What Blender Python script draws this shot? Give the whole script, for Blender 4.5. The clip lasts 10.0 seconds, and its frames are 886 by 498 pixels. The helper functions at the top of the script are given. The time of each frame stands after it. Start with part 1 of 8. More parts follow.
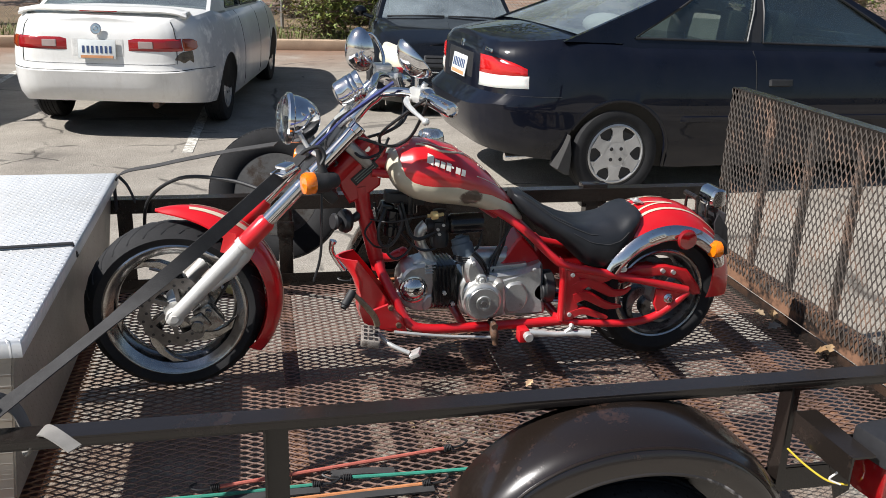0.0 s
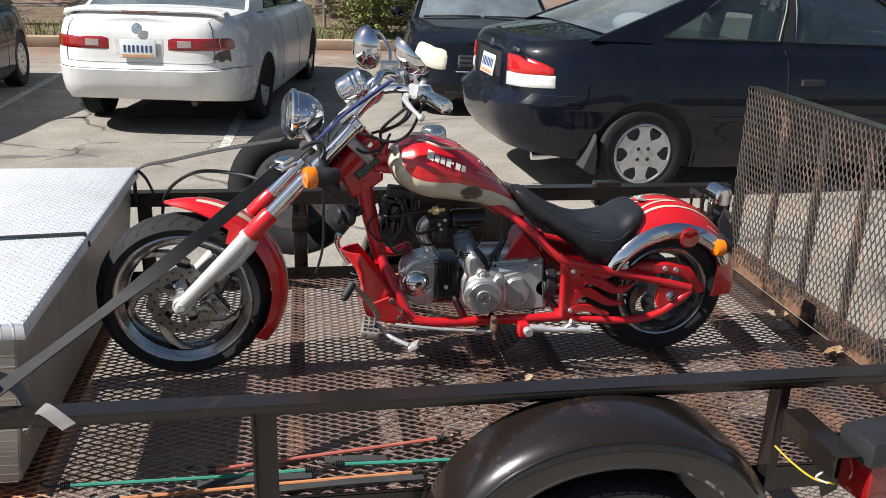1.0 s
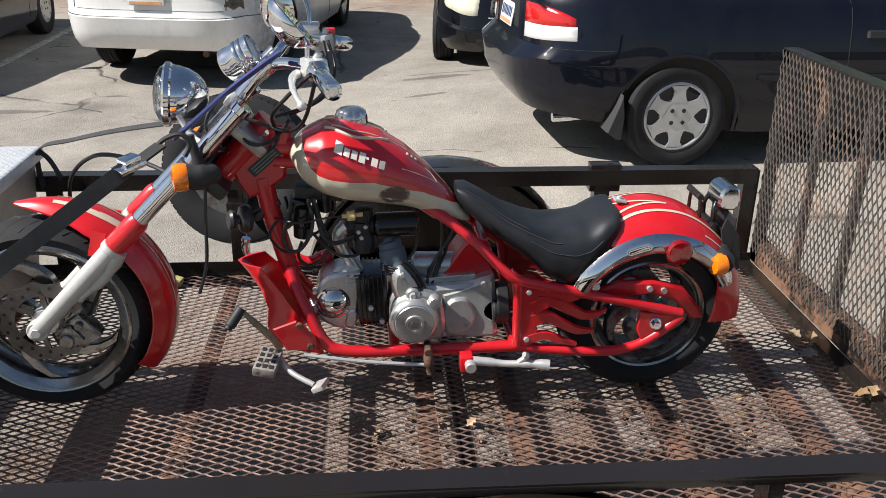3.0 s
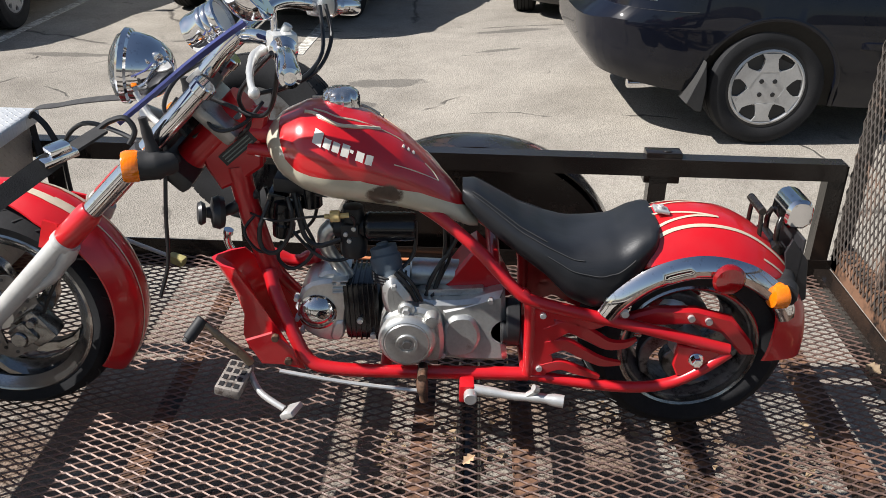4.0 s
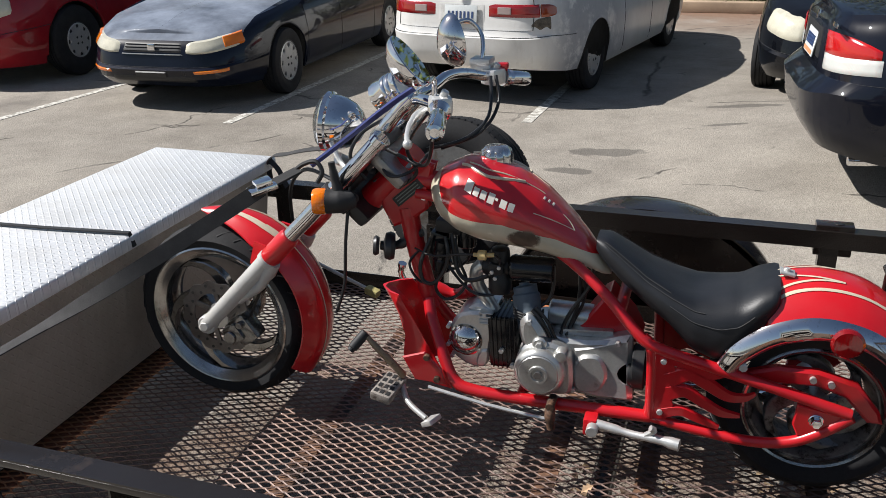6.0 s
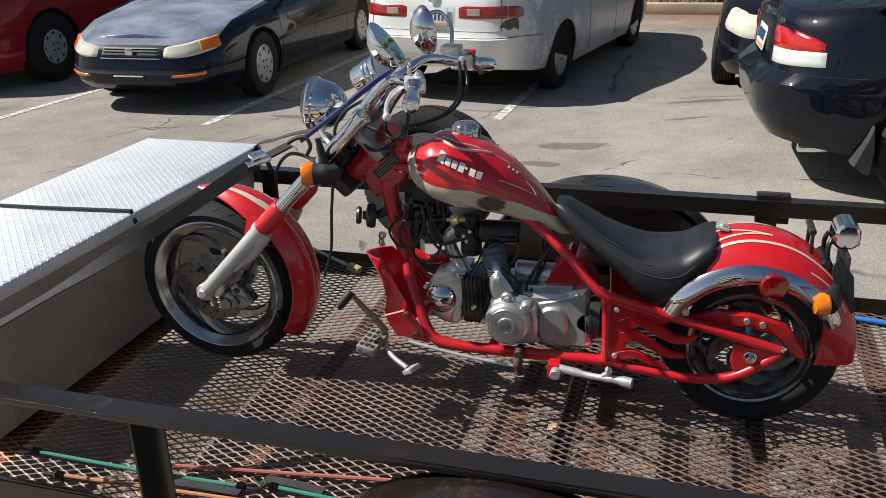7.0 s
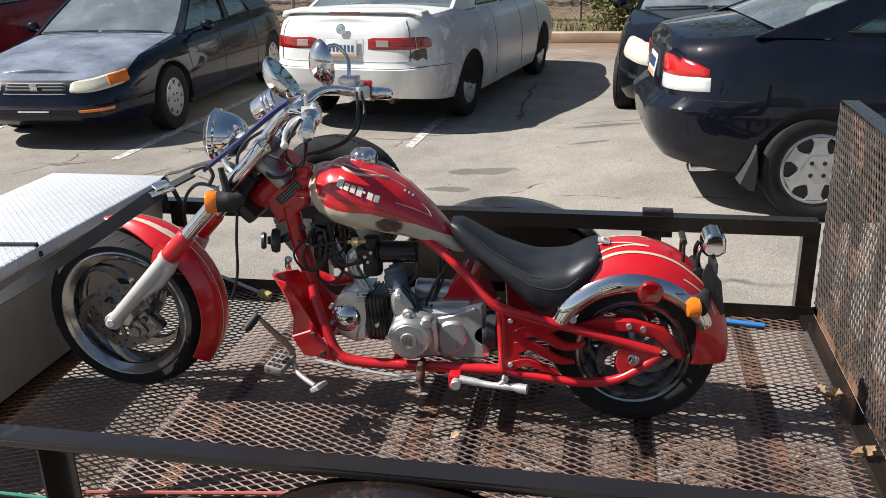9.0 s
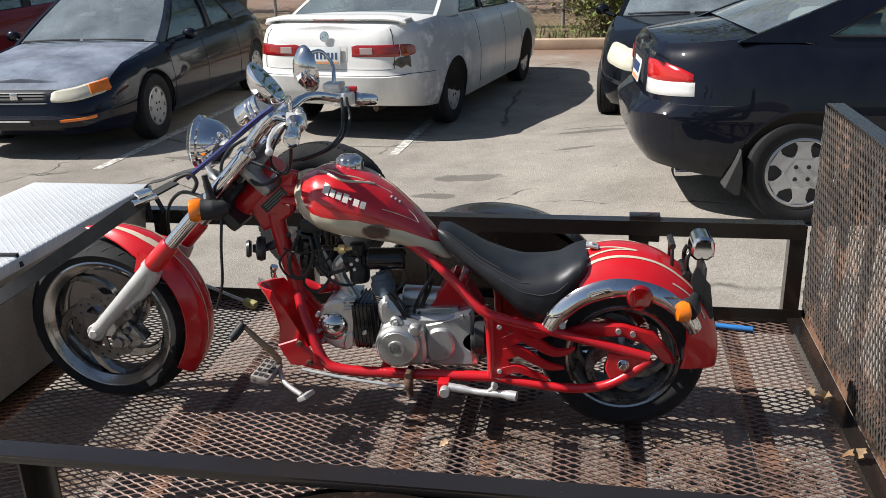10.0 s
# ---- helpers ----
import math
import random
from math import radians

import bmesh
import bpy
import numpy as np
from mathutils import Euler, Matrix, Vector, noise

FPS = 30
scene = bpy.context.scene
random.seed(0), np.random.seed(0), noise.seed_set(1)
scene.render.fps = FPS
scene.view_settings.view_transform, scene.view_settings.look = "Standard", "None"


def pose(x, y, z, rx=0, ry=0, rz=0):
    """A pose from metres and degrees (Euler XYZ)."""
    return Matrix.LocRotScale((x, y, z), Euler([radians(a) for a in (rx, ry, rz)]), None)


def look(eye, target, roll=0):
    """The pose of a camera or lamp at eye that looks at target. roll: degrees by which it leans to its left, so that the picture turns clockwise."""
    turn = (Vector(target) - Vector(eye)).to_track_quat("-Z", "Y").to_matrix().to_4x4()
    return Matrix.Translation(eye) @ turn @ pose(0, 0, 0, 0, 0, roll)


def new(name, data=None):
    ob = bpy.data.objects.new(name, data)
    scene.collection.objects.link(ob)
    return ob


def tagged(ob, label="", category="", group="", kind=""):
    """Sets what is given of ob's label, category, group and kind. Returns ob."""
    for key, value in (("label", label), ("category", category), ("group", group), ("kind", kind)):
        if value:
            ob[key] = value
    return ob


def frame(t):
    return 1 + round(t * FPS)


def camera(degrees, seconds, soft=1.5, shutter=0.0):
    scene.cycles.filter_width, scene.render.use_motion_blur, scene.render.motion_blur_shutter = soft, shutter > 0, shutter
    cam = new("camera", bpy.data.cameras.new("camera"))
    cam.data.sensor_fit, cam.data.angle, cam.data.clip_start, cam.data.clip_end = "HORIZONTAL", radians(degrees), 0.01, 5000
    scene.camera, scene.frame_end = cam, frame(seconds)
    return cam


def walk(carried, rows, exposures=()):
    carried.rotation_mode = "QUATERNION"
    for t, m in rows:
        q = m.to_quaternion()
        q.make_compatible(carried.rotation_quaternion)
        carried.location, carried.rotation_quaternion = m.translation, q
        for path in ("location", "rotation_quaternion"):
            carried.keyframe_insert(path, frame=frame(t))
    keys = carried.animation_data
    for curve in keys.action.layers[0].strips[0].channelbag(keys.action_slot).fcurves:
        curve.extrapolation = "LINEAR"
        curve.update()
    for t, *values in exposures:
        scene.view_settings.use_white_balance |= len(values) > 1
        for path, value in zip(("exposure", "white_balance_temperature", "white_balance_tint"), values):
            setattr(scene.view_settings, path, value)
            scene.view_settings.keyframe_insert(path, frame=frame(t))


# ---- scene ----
cam = camera(54.2, 10.0, soft=0.85)
PATH = [
    (0, (-0.466, -2.192, 1.64), (-0.06, -0.348, 0.981), 2.0),
    (0.5, (-0.457, -2.243, 1.653), (-0.069, -0.397, 0.988), 1.3),
    (1, (-0.352, -2.256, 1.641), (-0.048, -0.393, 0.98), 1.7),
    (1.5, (-0.286, -2.164, 1.634), (-0.065, -0.287, 0.979), 1.4),
    (2, (-0.262, -1.983, 1.639), (-0.015, -0.118, 0.958), 1.3),
    (2.5, (-0.141, -1.875, 1.634), (0.103, -0.031, 0.899), 1.2),
    (3, (0.054, -1.767, 1.632), (0.206, 0.066, 0.846), 0.9),
    (4.5, (0.368, -1.331, 1.623), (0.172, 0.433, 0.701), 1.0),
    (5, (0.517, -1.306, 1.648), (0.089, 0.431, 0.753), -0.2),
    (5.5, (0.473, -1.462, 1.668), (-0.134, 0.277, 0.889), -1.2),
    (7, (0.549, -1.872, 1.66), (0.006, -0.095, 0.918), -1.6),
    (7.5, (0.6, -1.96, 1.646), (0.097, -0.19, 0.862), -1.4),
    (8, (0.599, -1.979, 1.643), (0.176, -0.18, 0.879), -0.1),
    (8.5, (0.61, -1.977, 1.66), (0.237, -0.148, 0.941), -0.5),
    (9, (0.633, -1.969, 1.679), (0.259, -0.128, 0.994), -1.6),
    (9.5, (0.649, -1.969, 1.681), (0.282, -0.12, 1.011), -1.9),
    (10, (0.624, -1.953, 1.67), (0.283, -0.1, 1.0), -1.8),
]
walk(cam, [(t, look(eye, target, roll)) for t, eye, target, roll in PATH],
     [(0, 0.60), (3, 0.63), (4.5, 0.62), (5, 0.50), (5.5, 0.40), (7, 0.34), (7.5, 0.46), (8, 0.68), (8.5, 0.71), (9, 0.60), (9.5, 0.53), (10, 0.50)])

# ---- light ----
SUN_FROM = Vector((-0.94, -0.17, 1.0)).normalized()
sun = new("sun", bpy.data.lights.new("sun", "SUN"))
sun.data.energy, sun.data.angle, sun.data.color = 5.0, radians(0.53), (1.0, 0.972, 0.945)
sun.matrix_world = look(tuple(SUN_FROM * 30), (0, 0, 0))
world = bpy.data.worlds.new("world")
scene.world = world
world.use_nodes = True
wn = world.node_tree
sky = wn.nodes.new("ShaderNodeTexSky")
sky.sky_type, sky.sun_disc = "NISHITA", False
sky.sun_elevation = math.asin(SUN_FROM.z)
sky.sun_rotation = math.atan2(SUN_FROM.x, SUN_FROM.y)
wn.links.new(sky.outputs[0], wn.nodes["Background"].inputs[0])
wn.nodes["Background"].inputs[1].default_value = 0.058

# ---- materials ----


class Nodes:
    """A small builder for a principled material."""

    def __init__(self, name):
        self.m = bpy.data.materials.new(name)
        self.m.use_nodes = True
        self.t = self.m.node_tree
        self.b = self.t.nodes["Principled BSDF"]
        self.co = self.t.nodes.new("ShaderNodeTexCoord").outputs["Object"]

    def add(self, kind, **values):
        n = self.t.nodes.new(kind)
        if "data_type" in values:
            n.data_type = values["data_type"]
        if "blend_type" in values:
            n.blend_type = values["blend_type"]
        if "operation" in values:
            n.operation = values["operation"]
        if "wave_type" in values:
            n.wave_type = values["wave_type"]
            n.bands_direction = values["bands_direction"]
        if "feature" in values:
            n.feature = values["feature"]
        if "rotation_type" in values:
            n.rotation_type = values["rotation_type"]
        return n

    def link(self, a, b):
        self.t.links.new(a, b)

    def noise(self, scale, detail=4, rough=0.55, stretch=None, co=None):
        n = self.add("ShaderNodeTexNoise")
        n.inputs["Scale"].default_value, n.inputs["Detail"].default_value, n.inputs["Roughness"].default_value = scale, detail, rough
        src = co or self.co
        if stretch:
            mp = self.add("ShaderNodeMapping")
            mp.inputs["Scale"].default_value = stretch
            self.link(src, mp.inputs["Vector"])
            src = mp.outputs[0]
        self.link(src, n.inputs["Vector"])
        return n.outputs["Fac"]

    def ramp(self, fac, stops):
        n = self.add("ShaderNodeValToRGB")
        e = n.color_ramp.elements
        while len(e) < len(stops):
            e.new(0.5)
        for el, (p, c) in zip(e, stops):
            el.position = p
            el.color = (*c, 1) if isinstance(c, tuple) else (c, c, c, 1)
        self.link(fac, n.inputs[0])
        return n.outputs[0]

    def mix(self, fac, a, b, blend="MIX"):
        n = self.add("ShaderNodeMix", data_type="RGBA", blend_type=blend)
        for sock, v in ((n.inputs[0], fac), (n.inputs[6], a), (n.inputs[7], b)):
            if isinstance(v, tuple):
                sock.default_value = (*v, 1)
            elif isinstance(v, (int, float)):
                sock.default_value = v
            else:
                self.link(v, sock)
        return n.outputs[2]

    def math(self, op, a, b=0.0):
        n = self.add("ShaderNodeMath", operation=op)
        for sock, v in ((n.inputs[0], a), (n.inputs[1], b)):
            if isinstance(v, (int, float)):
                sock.default_value = v
            else:
                self.link(v, sock)
        return n.outputs[0]

    def axis(self, name):
        n = self.add("ShaderNodeSeparateXYZ")
        self.link(self.co, n.inputs[0])
        return n.outputs[name]

    def bump(self, height, strength=0.3, dist=0.002):
        n = self.add("ShaderNodeBump")
        n.inputs["Strength"].default_value, n.inputs["Distance"].default_value = strength, dist
        self.link(height, n.inputs["Height"])
        self.link(n.outputs[0], self.b.inputs["Normal"])

    def set(self, **v):
        names = dict(color="Base Color", rough="Roughness", metal="Metallic", coat="Coat Weight", coat_rough="Coat Roughness", trans="Transmission Weight", ior="IOR", alpha="Alpha", spec="Specular IOR Level", sheen="Sheen Weight")
        for k, x in v.items():
            s = self.b.inputs[names[k]]
            if isinstance(x, tuple):
                s.default_value = (*x, 1)
            elif isinstance(x, (int, float)):
                s.default_value = x
            else:
                self.link(x, s)
        return self


def plain(name, c, rough=0.5, metal=0.0, vary=0.25, scale=6.0, grain=90.0, bump=0.15, dist=0.001, coat=0.0, dirt=None, spec=0.5):
    """A surface with variation at two scales, uneven gloss and fine relief."""
    n = Nodes(name)
    lo, hi = tuple(x * (1 - vary) for x in c), tuple(min(1, x * (1 + vary)) for x in c)
    big = n.noise(scale, 5)
    fine = n.noise(grain, 3, 0.6)
    col = n.ramp(n.math("ADD", n.math("MULTIPLY", big, 0.65), n.math("MULTIPLY", fine, 0.35)), [(0.32, lo), (0.68, hi)])
    if dirt:
        col = n.mix(n.ramp(n.noise(scale * 2.3, 8, 0.7), [(dirt[1], 0.0), (dirt[1] + 0.14, 1.0)]), col, dirt[0])
    n.set(color=col, metal=metal, coat=coat, spec=spec, rough=n.math("ADD", n.math("MULTIPLY", n.noise(scale * 3, 6), 0.25 * (0.3 + rough)), max(0.02, rough - 0.1)))
    if bump:
        n.bump(fine, bump, dist)
    return n.m


def paint_metal(name, c, vary=0.1, rough=0.32, coat=0.6, dust=0.3, dustc=(0.30, 0.27, 0.23)):
    """Car paint: a flat base under a clear coat, with a little dust."""
    n = Nodes(name)
    col = n.ramp(n.noise(2.5, 4), [(0.3, tuple(x * (1 - vary) for x in c)), (0.7, tuple(min(1, x * (1 + vary)) for x in c))])
    d = n.math("MULTIPLY", n.ramp(n.noise(9, 8, 0.7), [(0.42, 0.0), (0.8, 1.0)]), dust)
    n.set(color=n.mix(d, col, dustc), rough=n.math("ADD", rough, n.math("MULTIPLY", d, 0.5)), coat=coat, coat_rough=0.06)
    n.bump(n.noise(160, 2), 0.02, 0.0005)
    return n.m


def car_paint(name, c, dust=0.05, faded=None):
    """Dark gloss paint under clear coat; faded: the bonnet's clear coat has gone chalky."""
    n = Nodes(name)
    col = n.ramp(n.noise(2.5, 4), [(0.3, tuple(x * 0.8 for x in c)), (0.7, tuple(x * 1.25 for x in c))])
    d = n.math("MULTIPLY", n.ramp(n.noise(6, 9, 0.72), [(0.42, 0.0), (0.85, 1.0)]), dust)
    col = n.mix(d, col, (0.22, 0.20, 0.17))
    coat, rough = 1.0, n.math("ADD", 0.35, n.math("MULTIPLY", d, 0.5))
    if faded:
        x, y, z = n.axis("X"), n.axis("Y"), n.axis("Z")
        m = n.math("MULTIPLY", n.math("MULTIPLY", n.ramp(y, [(0.90, 0.0), (0.96, 1.0)]), n.math("LESS_THAN", n.math("ABSOLUTE", x), 0.70)), n.math("GREATER_THAN", z, 0.585))
        chalk = n.math("MULTIPLY", m, n.ramp(n.noise(2.4, 8, 0.65), [(0.30, 0.35), (0.62, 0.95)]))
        col = n.mix(chalk, col, faded)
        coat = n.math("SUBTRACT", 1.0, n.math("MULTIPLY", chalk, 0.7))
        rough = n.math("ADD", rough, n.math("MULTIPLY", chalk, 0.1))
    n.set(color=col, rough=rough, spec=0.05, coat=n.math("MULTIPLY", coat, 0.75), coat_rough=0.03)
    n.bump(n.noise(3, 3), 0.03, 0.004)
    return n.m


def chrome(name, c=(0.75, 0.75, 0.76), rough=0.06):
    n = Nodes(name)
    sp = n.ramp(n.noise(60, 8, 0.7), [(0.56, 0.0), (0.72, 1.0)])
    n.set(color=n.mix(sp, c, tuple(x * 0.55 for x in c)), metal=1.0, rough=n.math("ADD", rough, n.math("MULTIPLY", sp, 0.25)))
    n.bump(n.noise(25, 3), 0.04, 0.001)
    return n.m


def glass(name, tint=(0.6, 0.68, 0.66), thin=0.72, rough=0.02, base=0.02, film=0.0):
    """Thin sheet glass: see-through with a glossy skin."""
    n = Nodes(name)
    tr = n.add("ShaderNodeBsdfTransparent")
    tr.inputs[0].default_value = (*tint, 1)
    gl = n.add("ShaderNodeBsdfGlossy")
    n.link(n.math("ADD", rough, n.math("MULTIPLY", n.noise(7, 6), 0.04)), gl.inputs["Roughness"])
    fr = n.add("ShaderNodeFresnel")
    fr.inputs[0].default_value = 1.5
    mx = n.add("ShaderNodeMixShader")
    n.link(n.math("ADD", n.math("MULTIPLY", fr.outputs[0], thin), base), mx.inputs[0])
    n.link(tr.outputs[0], mx.inputs[1])
    n.link(gl.outputs[0], mx.inputs[2])
    top = mx.outputs[0]
    if film:
        # a thin diffuse film: dust, with the sky's bluish reflection put into its colour
        df = n.add("ShaderNodeBsdfDiffuse")
        df.inputs[0].default_value = (0.46, 0.54, 0.58, 1)
        m2 = n.add("ShaderNodeMixShader")
        n.link(n.ramp(n.noise(3, 6, 0.6), [(0.3, film * 0.6), (0.7, film * 1.3)]), m2.inputs[0])
        n.link(top, m2.inputs[1])
        n.link(df.outputs[0], m2.inputs[2])
        top = m2.outputs[0]
    n.link(top, n.t.nodes["Material Output"].inputs[0])
    return n.m


def lens_plastic(name, c, rough=0.12):
    n = Nodes(name)
    w = n.add("ShaderNodeTexWave", wave_type="BANDS", bands_direction="X")
    w.inputs["Scale"].default_value = 55
    n.link(n.co, w.inputs["Vector"])
    n.set(color=n.mix(n.math("MULTIPLY", n.noise(14, 5), 0.5), c, tuple(x * 0.55 for x in c)), rough=rough, coat=1.0, coat_rough=0.03)
    n.b.inputs["Subsurface Weight"].default_value = 0.25
    n.b.inputs["Subsurface Radius"].default_value = (0.02, 0.01, 0.01)
    n.bump(w.outputs["Fac"], 0.10, 0.001)
    return n.m


def rusty_steel(name, black=(0.013, 0.0105, 0.009), rust=(0.075, 0.042, 0.028), amount=0.56, rough=0.42, coat=0.0, coat_rough=0.12, dents=0.0):
    """Black painted steel with rust coming through."""
    n = Nodes(name)
    r1 = n.noise(7, 9, 0.68)
    r2 = n.noise(45, 6, 0.7)
    fac = n.ramp(n.math("ADD", n.math("MULTIPLY", r1, 0.7), n.math("MULTIPLY", r2, 0.3)), [(amount, 0.0), (amount + 0.12, 1.0)])
    base = n.mix(n.noise(3, 4), black, tuple(x * 1.9 for x in black))
    n.set(color=n.mix(fac, base, n.mix(r2, rust, tuple(x * 1.7 for x in rust))), rough=n.math("ADD", rough, n.math("MULTIPLY", fac, 0.35)), spec=0.30 if not dents else 0.55, coat=coat, coat_rough=coat_rough)
    relief = n.math("ADD", r2, n.math("MULTIPLY", fac, 0.6))
    if dents:
        relief = n.math("ADD", n.math("MULTIPLY", relief, 0.25), n.math("MULTIPLY", n.noise(6, 2), 14 * dents))
    n.bump(relief, 0.25, 0.0012)
    return n.m


def mesh_steel(name):
    """Weathered bare mesh: grey-brown on the open floor; beside the toolbox orange rust, brightened as if sunlit."""
    n = Nodes(name)
    r1, r2 = n.noise(3.5, 8, 0.66), n.noise(60, 6, 0.7)
    f = n.math("ADD", n.math("MULTIPLY", r1, 0.65), n.math("MULTIPLY", r2, 0.35))
    col = n.ramp(f, [(0.36, (0.065, 0.046, 0.042)), (0.50, (0.17, 0.105, 0.083)), (0.64, (0.27, 0.165, 0.12))])
    # the bright orange is rust plus a sunlit strip, both in the colour
    front = n.ramp(n.math("ADD", n.math("MULTIPLY", n.axis("X"), -1.0), n.math("MULTIPLY", n.noise(9, 5), 0.06)), [(0.980, 0.0), (0.992, 1.0)])
    col = n.mix(n.math("MULTIPLY", front, 0.95), col, n.mix(r2, (0.38, 0.16, 0.07), (0.52, 0.26, 0.13)))
    n.set(color=col, rough=n.math("ADD", 0.30, n.math("MULTIPLY", r2, 0.3)), spec=0.7, metal=n.math("MULTIPLY", r1, 0.5))
    n.bump(r2, 0.25, 0.001)
    return n.m


def asphalt(name):
    n = Nodes(name)
    agg = n.add("ShaderNodeTexVoronoi")
    agg.inputs["Scale"].default_value = 130
    n.link(n.co, agg.inputs["Vector"])
    big, mid = n.noise(0.35, 5, 0.6), n.noise(2.2, 7, 0.65)
    col = n.ramp(n.math("ADD", n.math("MULTIPLY", big, 0.5), n.math("MULTIPLY", mid, 0.5)), [(0.36, (0.215, 0.192, 0.162)), (0.52, (0.312, 0.282, 0.240)), (0.66, (0.39, 0.352, 0.298))])
    stones = n.ramp(agg.outputs["Color"], [(0.15, 0.80), (0.8, 1.12)])
    col = n.mix(1.0, col, stones, "MULTIPLY")
    # oil stains
    oil = n.ramp(n.noise(0.75, 6, 0.55), [(0.60, 0.0), (0.70, 1.0)])
    col = n.mix(n.math("MULTIPLY", oil, 0.5), col, (0.10, 0.09, 0.08))
    # two old spills with ragged edges, and red dirt washed against the kerb
    px, py = n.axis("X"), n.axis("Y")
    for cx, cy, rx, ry in ((-0.30, 4.22, 0.42, 0.17), (-0.47, 3.74, 0.26, 0.10), (0.6, 5.6, 0.5, 0.12), (-1.6, 6.4, 0.7, 0.14), (-2.7, 4.75, 0.5, 0.10), (0.45, 4.9, 0.25, 0.06)):
        dx, dy = n.math("DIVIDE", n.math("SUBTRACT", px, cx), rx), n.math("DIVIDE", n.math("SUBTRACT", py, cy), ry)
        d = n.math("ADD", n.math("ADD", n.math("MULTIPLY", dx, dx), n.math("MULTIPLY", dy, dy)), n.math("MULTIPLY", n.noise(7, 6, 0.6), 1.1))
        col = n.mix(n.math("MULTIPLY", n.ramp(d, [(0.85, 1.0), (1.35, 0.0)]), 0.68), col, (0.095, 0.087, 0.077))
    dirt = n.math("MULTIPLY", n.ramp(n.math("MULTIPLY", py, 0.05), [(0.47, 0.0), (0.60, 1.0)]), n.ramp(n.noise(1.3, 6, 0.6), [(0.30, 0.0), (0.52, 1.0)]))
    col = n.mix(n.math("MULTIPLY", dirt, 0.85), col, (0.23, 0.13, 0.08))
    # rusty leaf dirt that fell through the deck
    ax_, ay_ = n.math("ABSOLUTE", px), n.math("ABSOLUTE", n.math("SUBTRACT", py, 0.3))
    under = n.math("MULTIPLY", n.ramp(n.math("MULTIPLY", ax_, 0.4), [(0.45, 1.0), (0.68, 0.0)]), n.ramp(ay_, [(0.75, 1.0), (1.0, 0.0)]))
    col = n.mix(n.math("MULTIPLY", under, n.ramp(n.noise(3.2, 8, 0.68), [(0.40, 0.0), (0.56, 0.8)])), col, n.mix(n.noise(70, 4, 0.7), (0.10, 0.062, 0.045), (0.27, 0.17, 0.115)))
    # cracks along the borders of large and small warped cells
    warp = n.add("ShaderNodeMix", data_type="VECTOR")
    wob = n.add("ShaderNodeTexNoise")
    wob.inputs["Scale"].default_value, wob.inputs["Detail"].default_value = 1.6, 8
    n.link(n.co, wob.inputs["Vector"])
    warp.inputs[0].default_value = 0.30
    n.link(n.co, warp.inputs[4])
    n.link(wob.outputs["Color"], warp.inputs[5])
    crack = None
    for sc, w, keep in ((0.42, 0.006, 0.44), (1.15, 0.010, 0.56)):
        v = n.add("ShaderNodeTexVoronoi", feature="DISTANCE_TO_EDGE")
        v.inputs["Scale"].default_value = sc
        n.link(warp.outputs[1], v.inputs["Vector"])
        line = n.ramp(v.outputs["Distance"], [(w * 0.35, 1.0), (w, 0.0)])
        line = n.math("MULTIPLY", line, n.ramp(n.noise(0.55 + sc, 4), [(keep, 0.0), (keep + 0.06, 1.0)]))
        crack = line if crack is None else n.math("MAXIMUM", crack, line)
    col = n.mix(n.math("MULTIPLY", crack, 0.8), col, (0.05, 0.045, 0.04))
    n.set(color=col, rough=n.math("SUBTRACT", 0.92, n.math("MULTIPLY", oil, 0.25)), spec=0.3)
    n.bump(n.math("SUBTRACT", n.math("ADD", agg.outputs["Distance"], n.math("MULTIPLY", n.noise(300, 2), 0.5)), n.math("MULTIPLY", crack, 3.0)), 0.55, 0.006)
    return n.m


def white_peeling(name):
    """White car paint, worn through to grey primer on the rear quarter panels."""
    n = Nodes(name)
    x, y = n.axis("X"), n.axis("Y")
    patchy = n.math("ADD", n.noise(3.2, 8, 0.65), n.math("MULTIPLY", n.noise(16, 6, 0.7), 0.35))
    zone = n.math("MULTIPLY", n.ramp(x, [(0.66, 0.0), (0.80, 1.0)]), n.ramp(n.math("MULTIPLY", n.math("ADD", y, 2.4), 0.25), [(0.05, 0.6), (0.12, 1.0), (0.36, 0.8), (0.52, 0.0)]))
    worn = n.math("MULTIPLY", zone, n.ramp(patchy, [(0.52, 0.0), (0.66, 1.0)]))
    base = n.ramp(n.noise(4, 7, 0.65), [(0.3, (0.70, 0.69, 0.65)), (0.65, (0.80, 0.79, 0.76))])
    grime = n.math("MULTIPLY", n.ramp(n.noise(5, 8, 0.7, (3, 3, 0.7)), [(0.55, 0.0), (0.8, 1.0)]), 0.35)
    n.set(color=n.mix(worn, n.mix(grime, base, (0.42, 0.38, 0.32)), n.mix(n.noise(20, 5), (0.32, 0.33, 0.35), (0.45, 0.45, 0.46))), rough=n.math("ADD", 0.28, n.math("MULTIPLY", worn, 0.4)), coat=0.25)
    n.bump(worn, 0.2, 0.001)
    return n.m


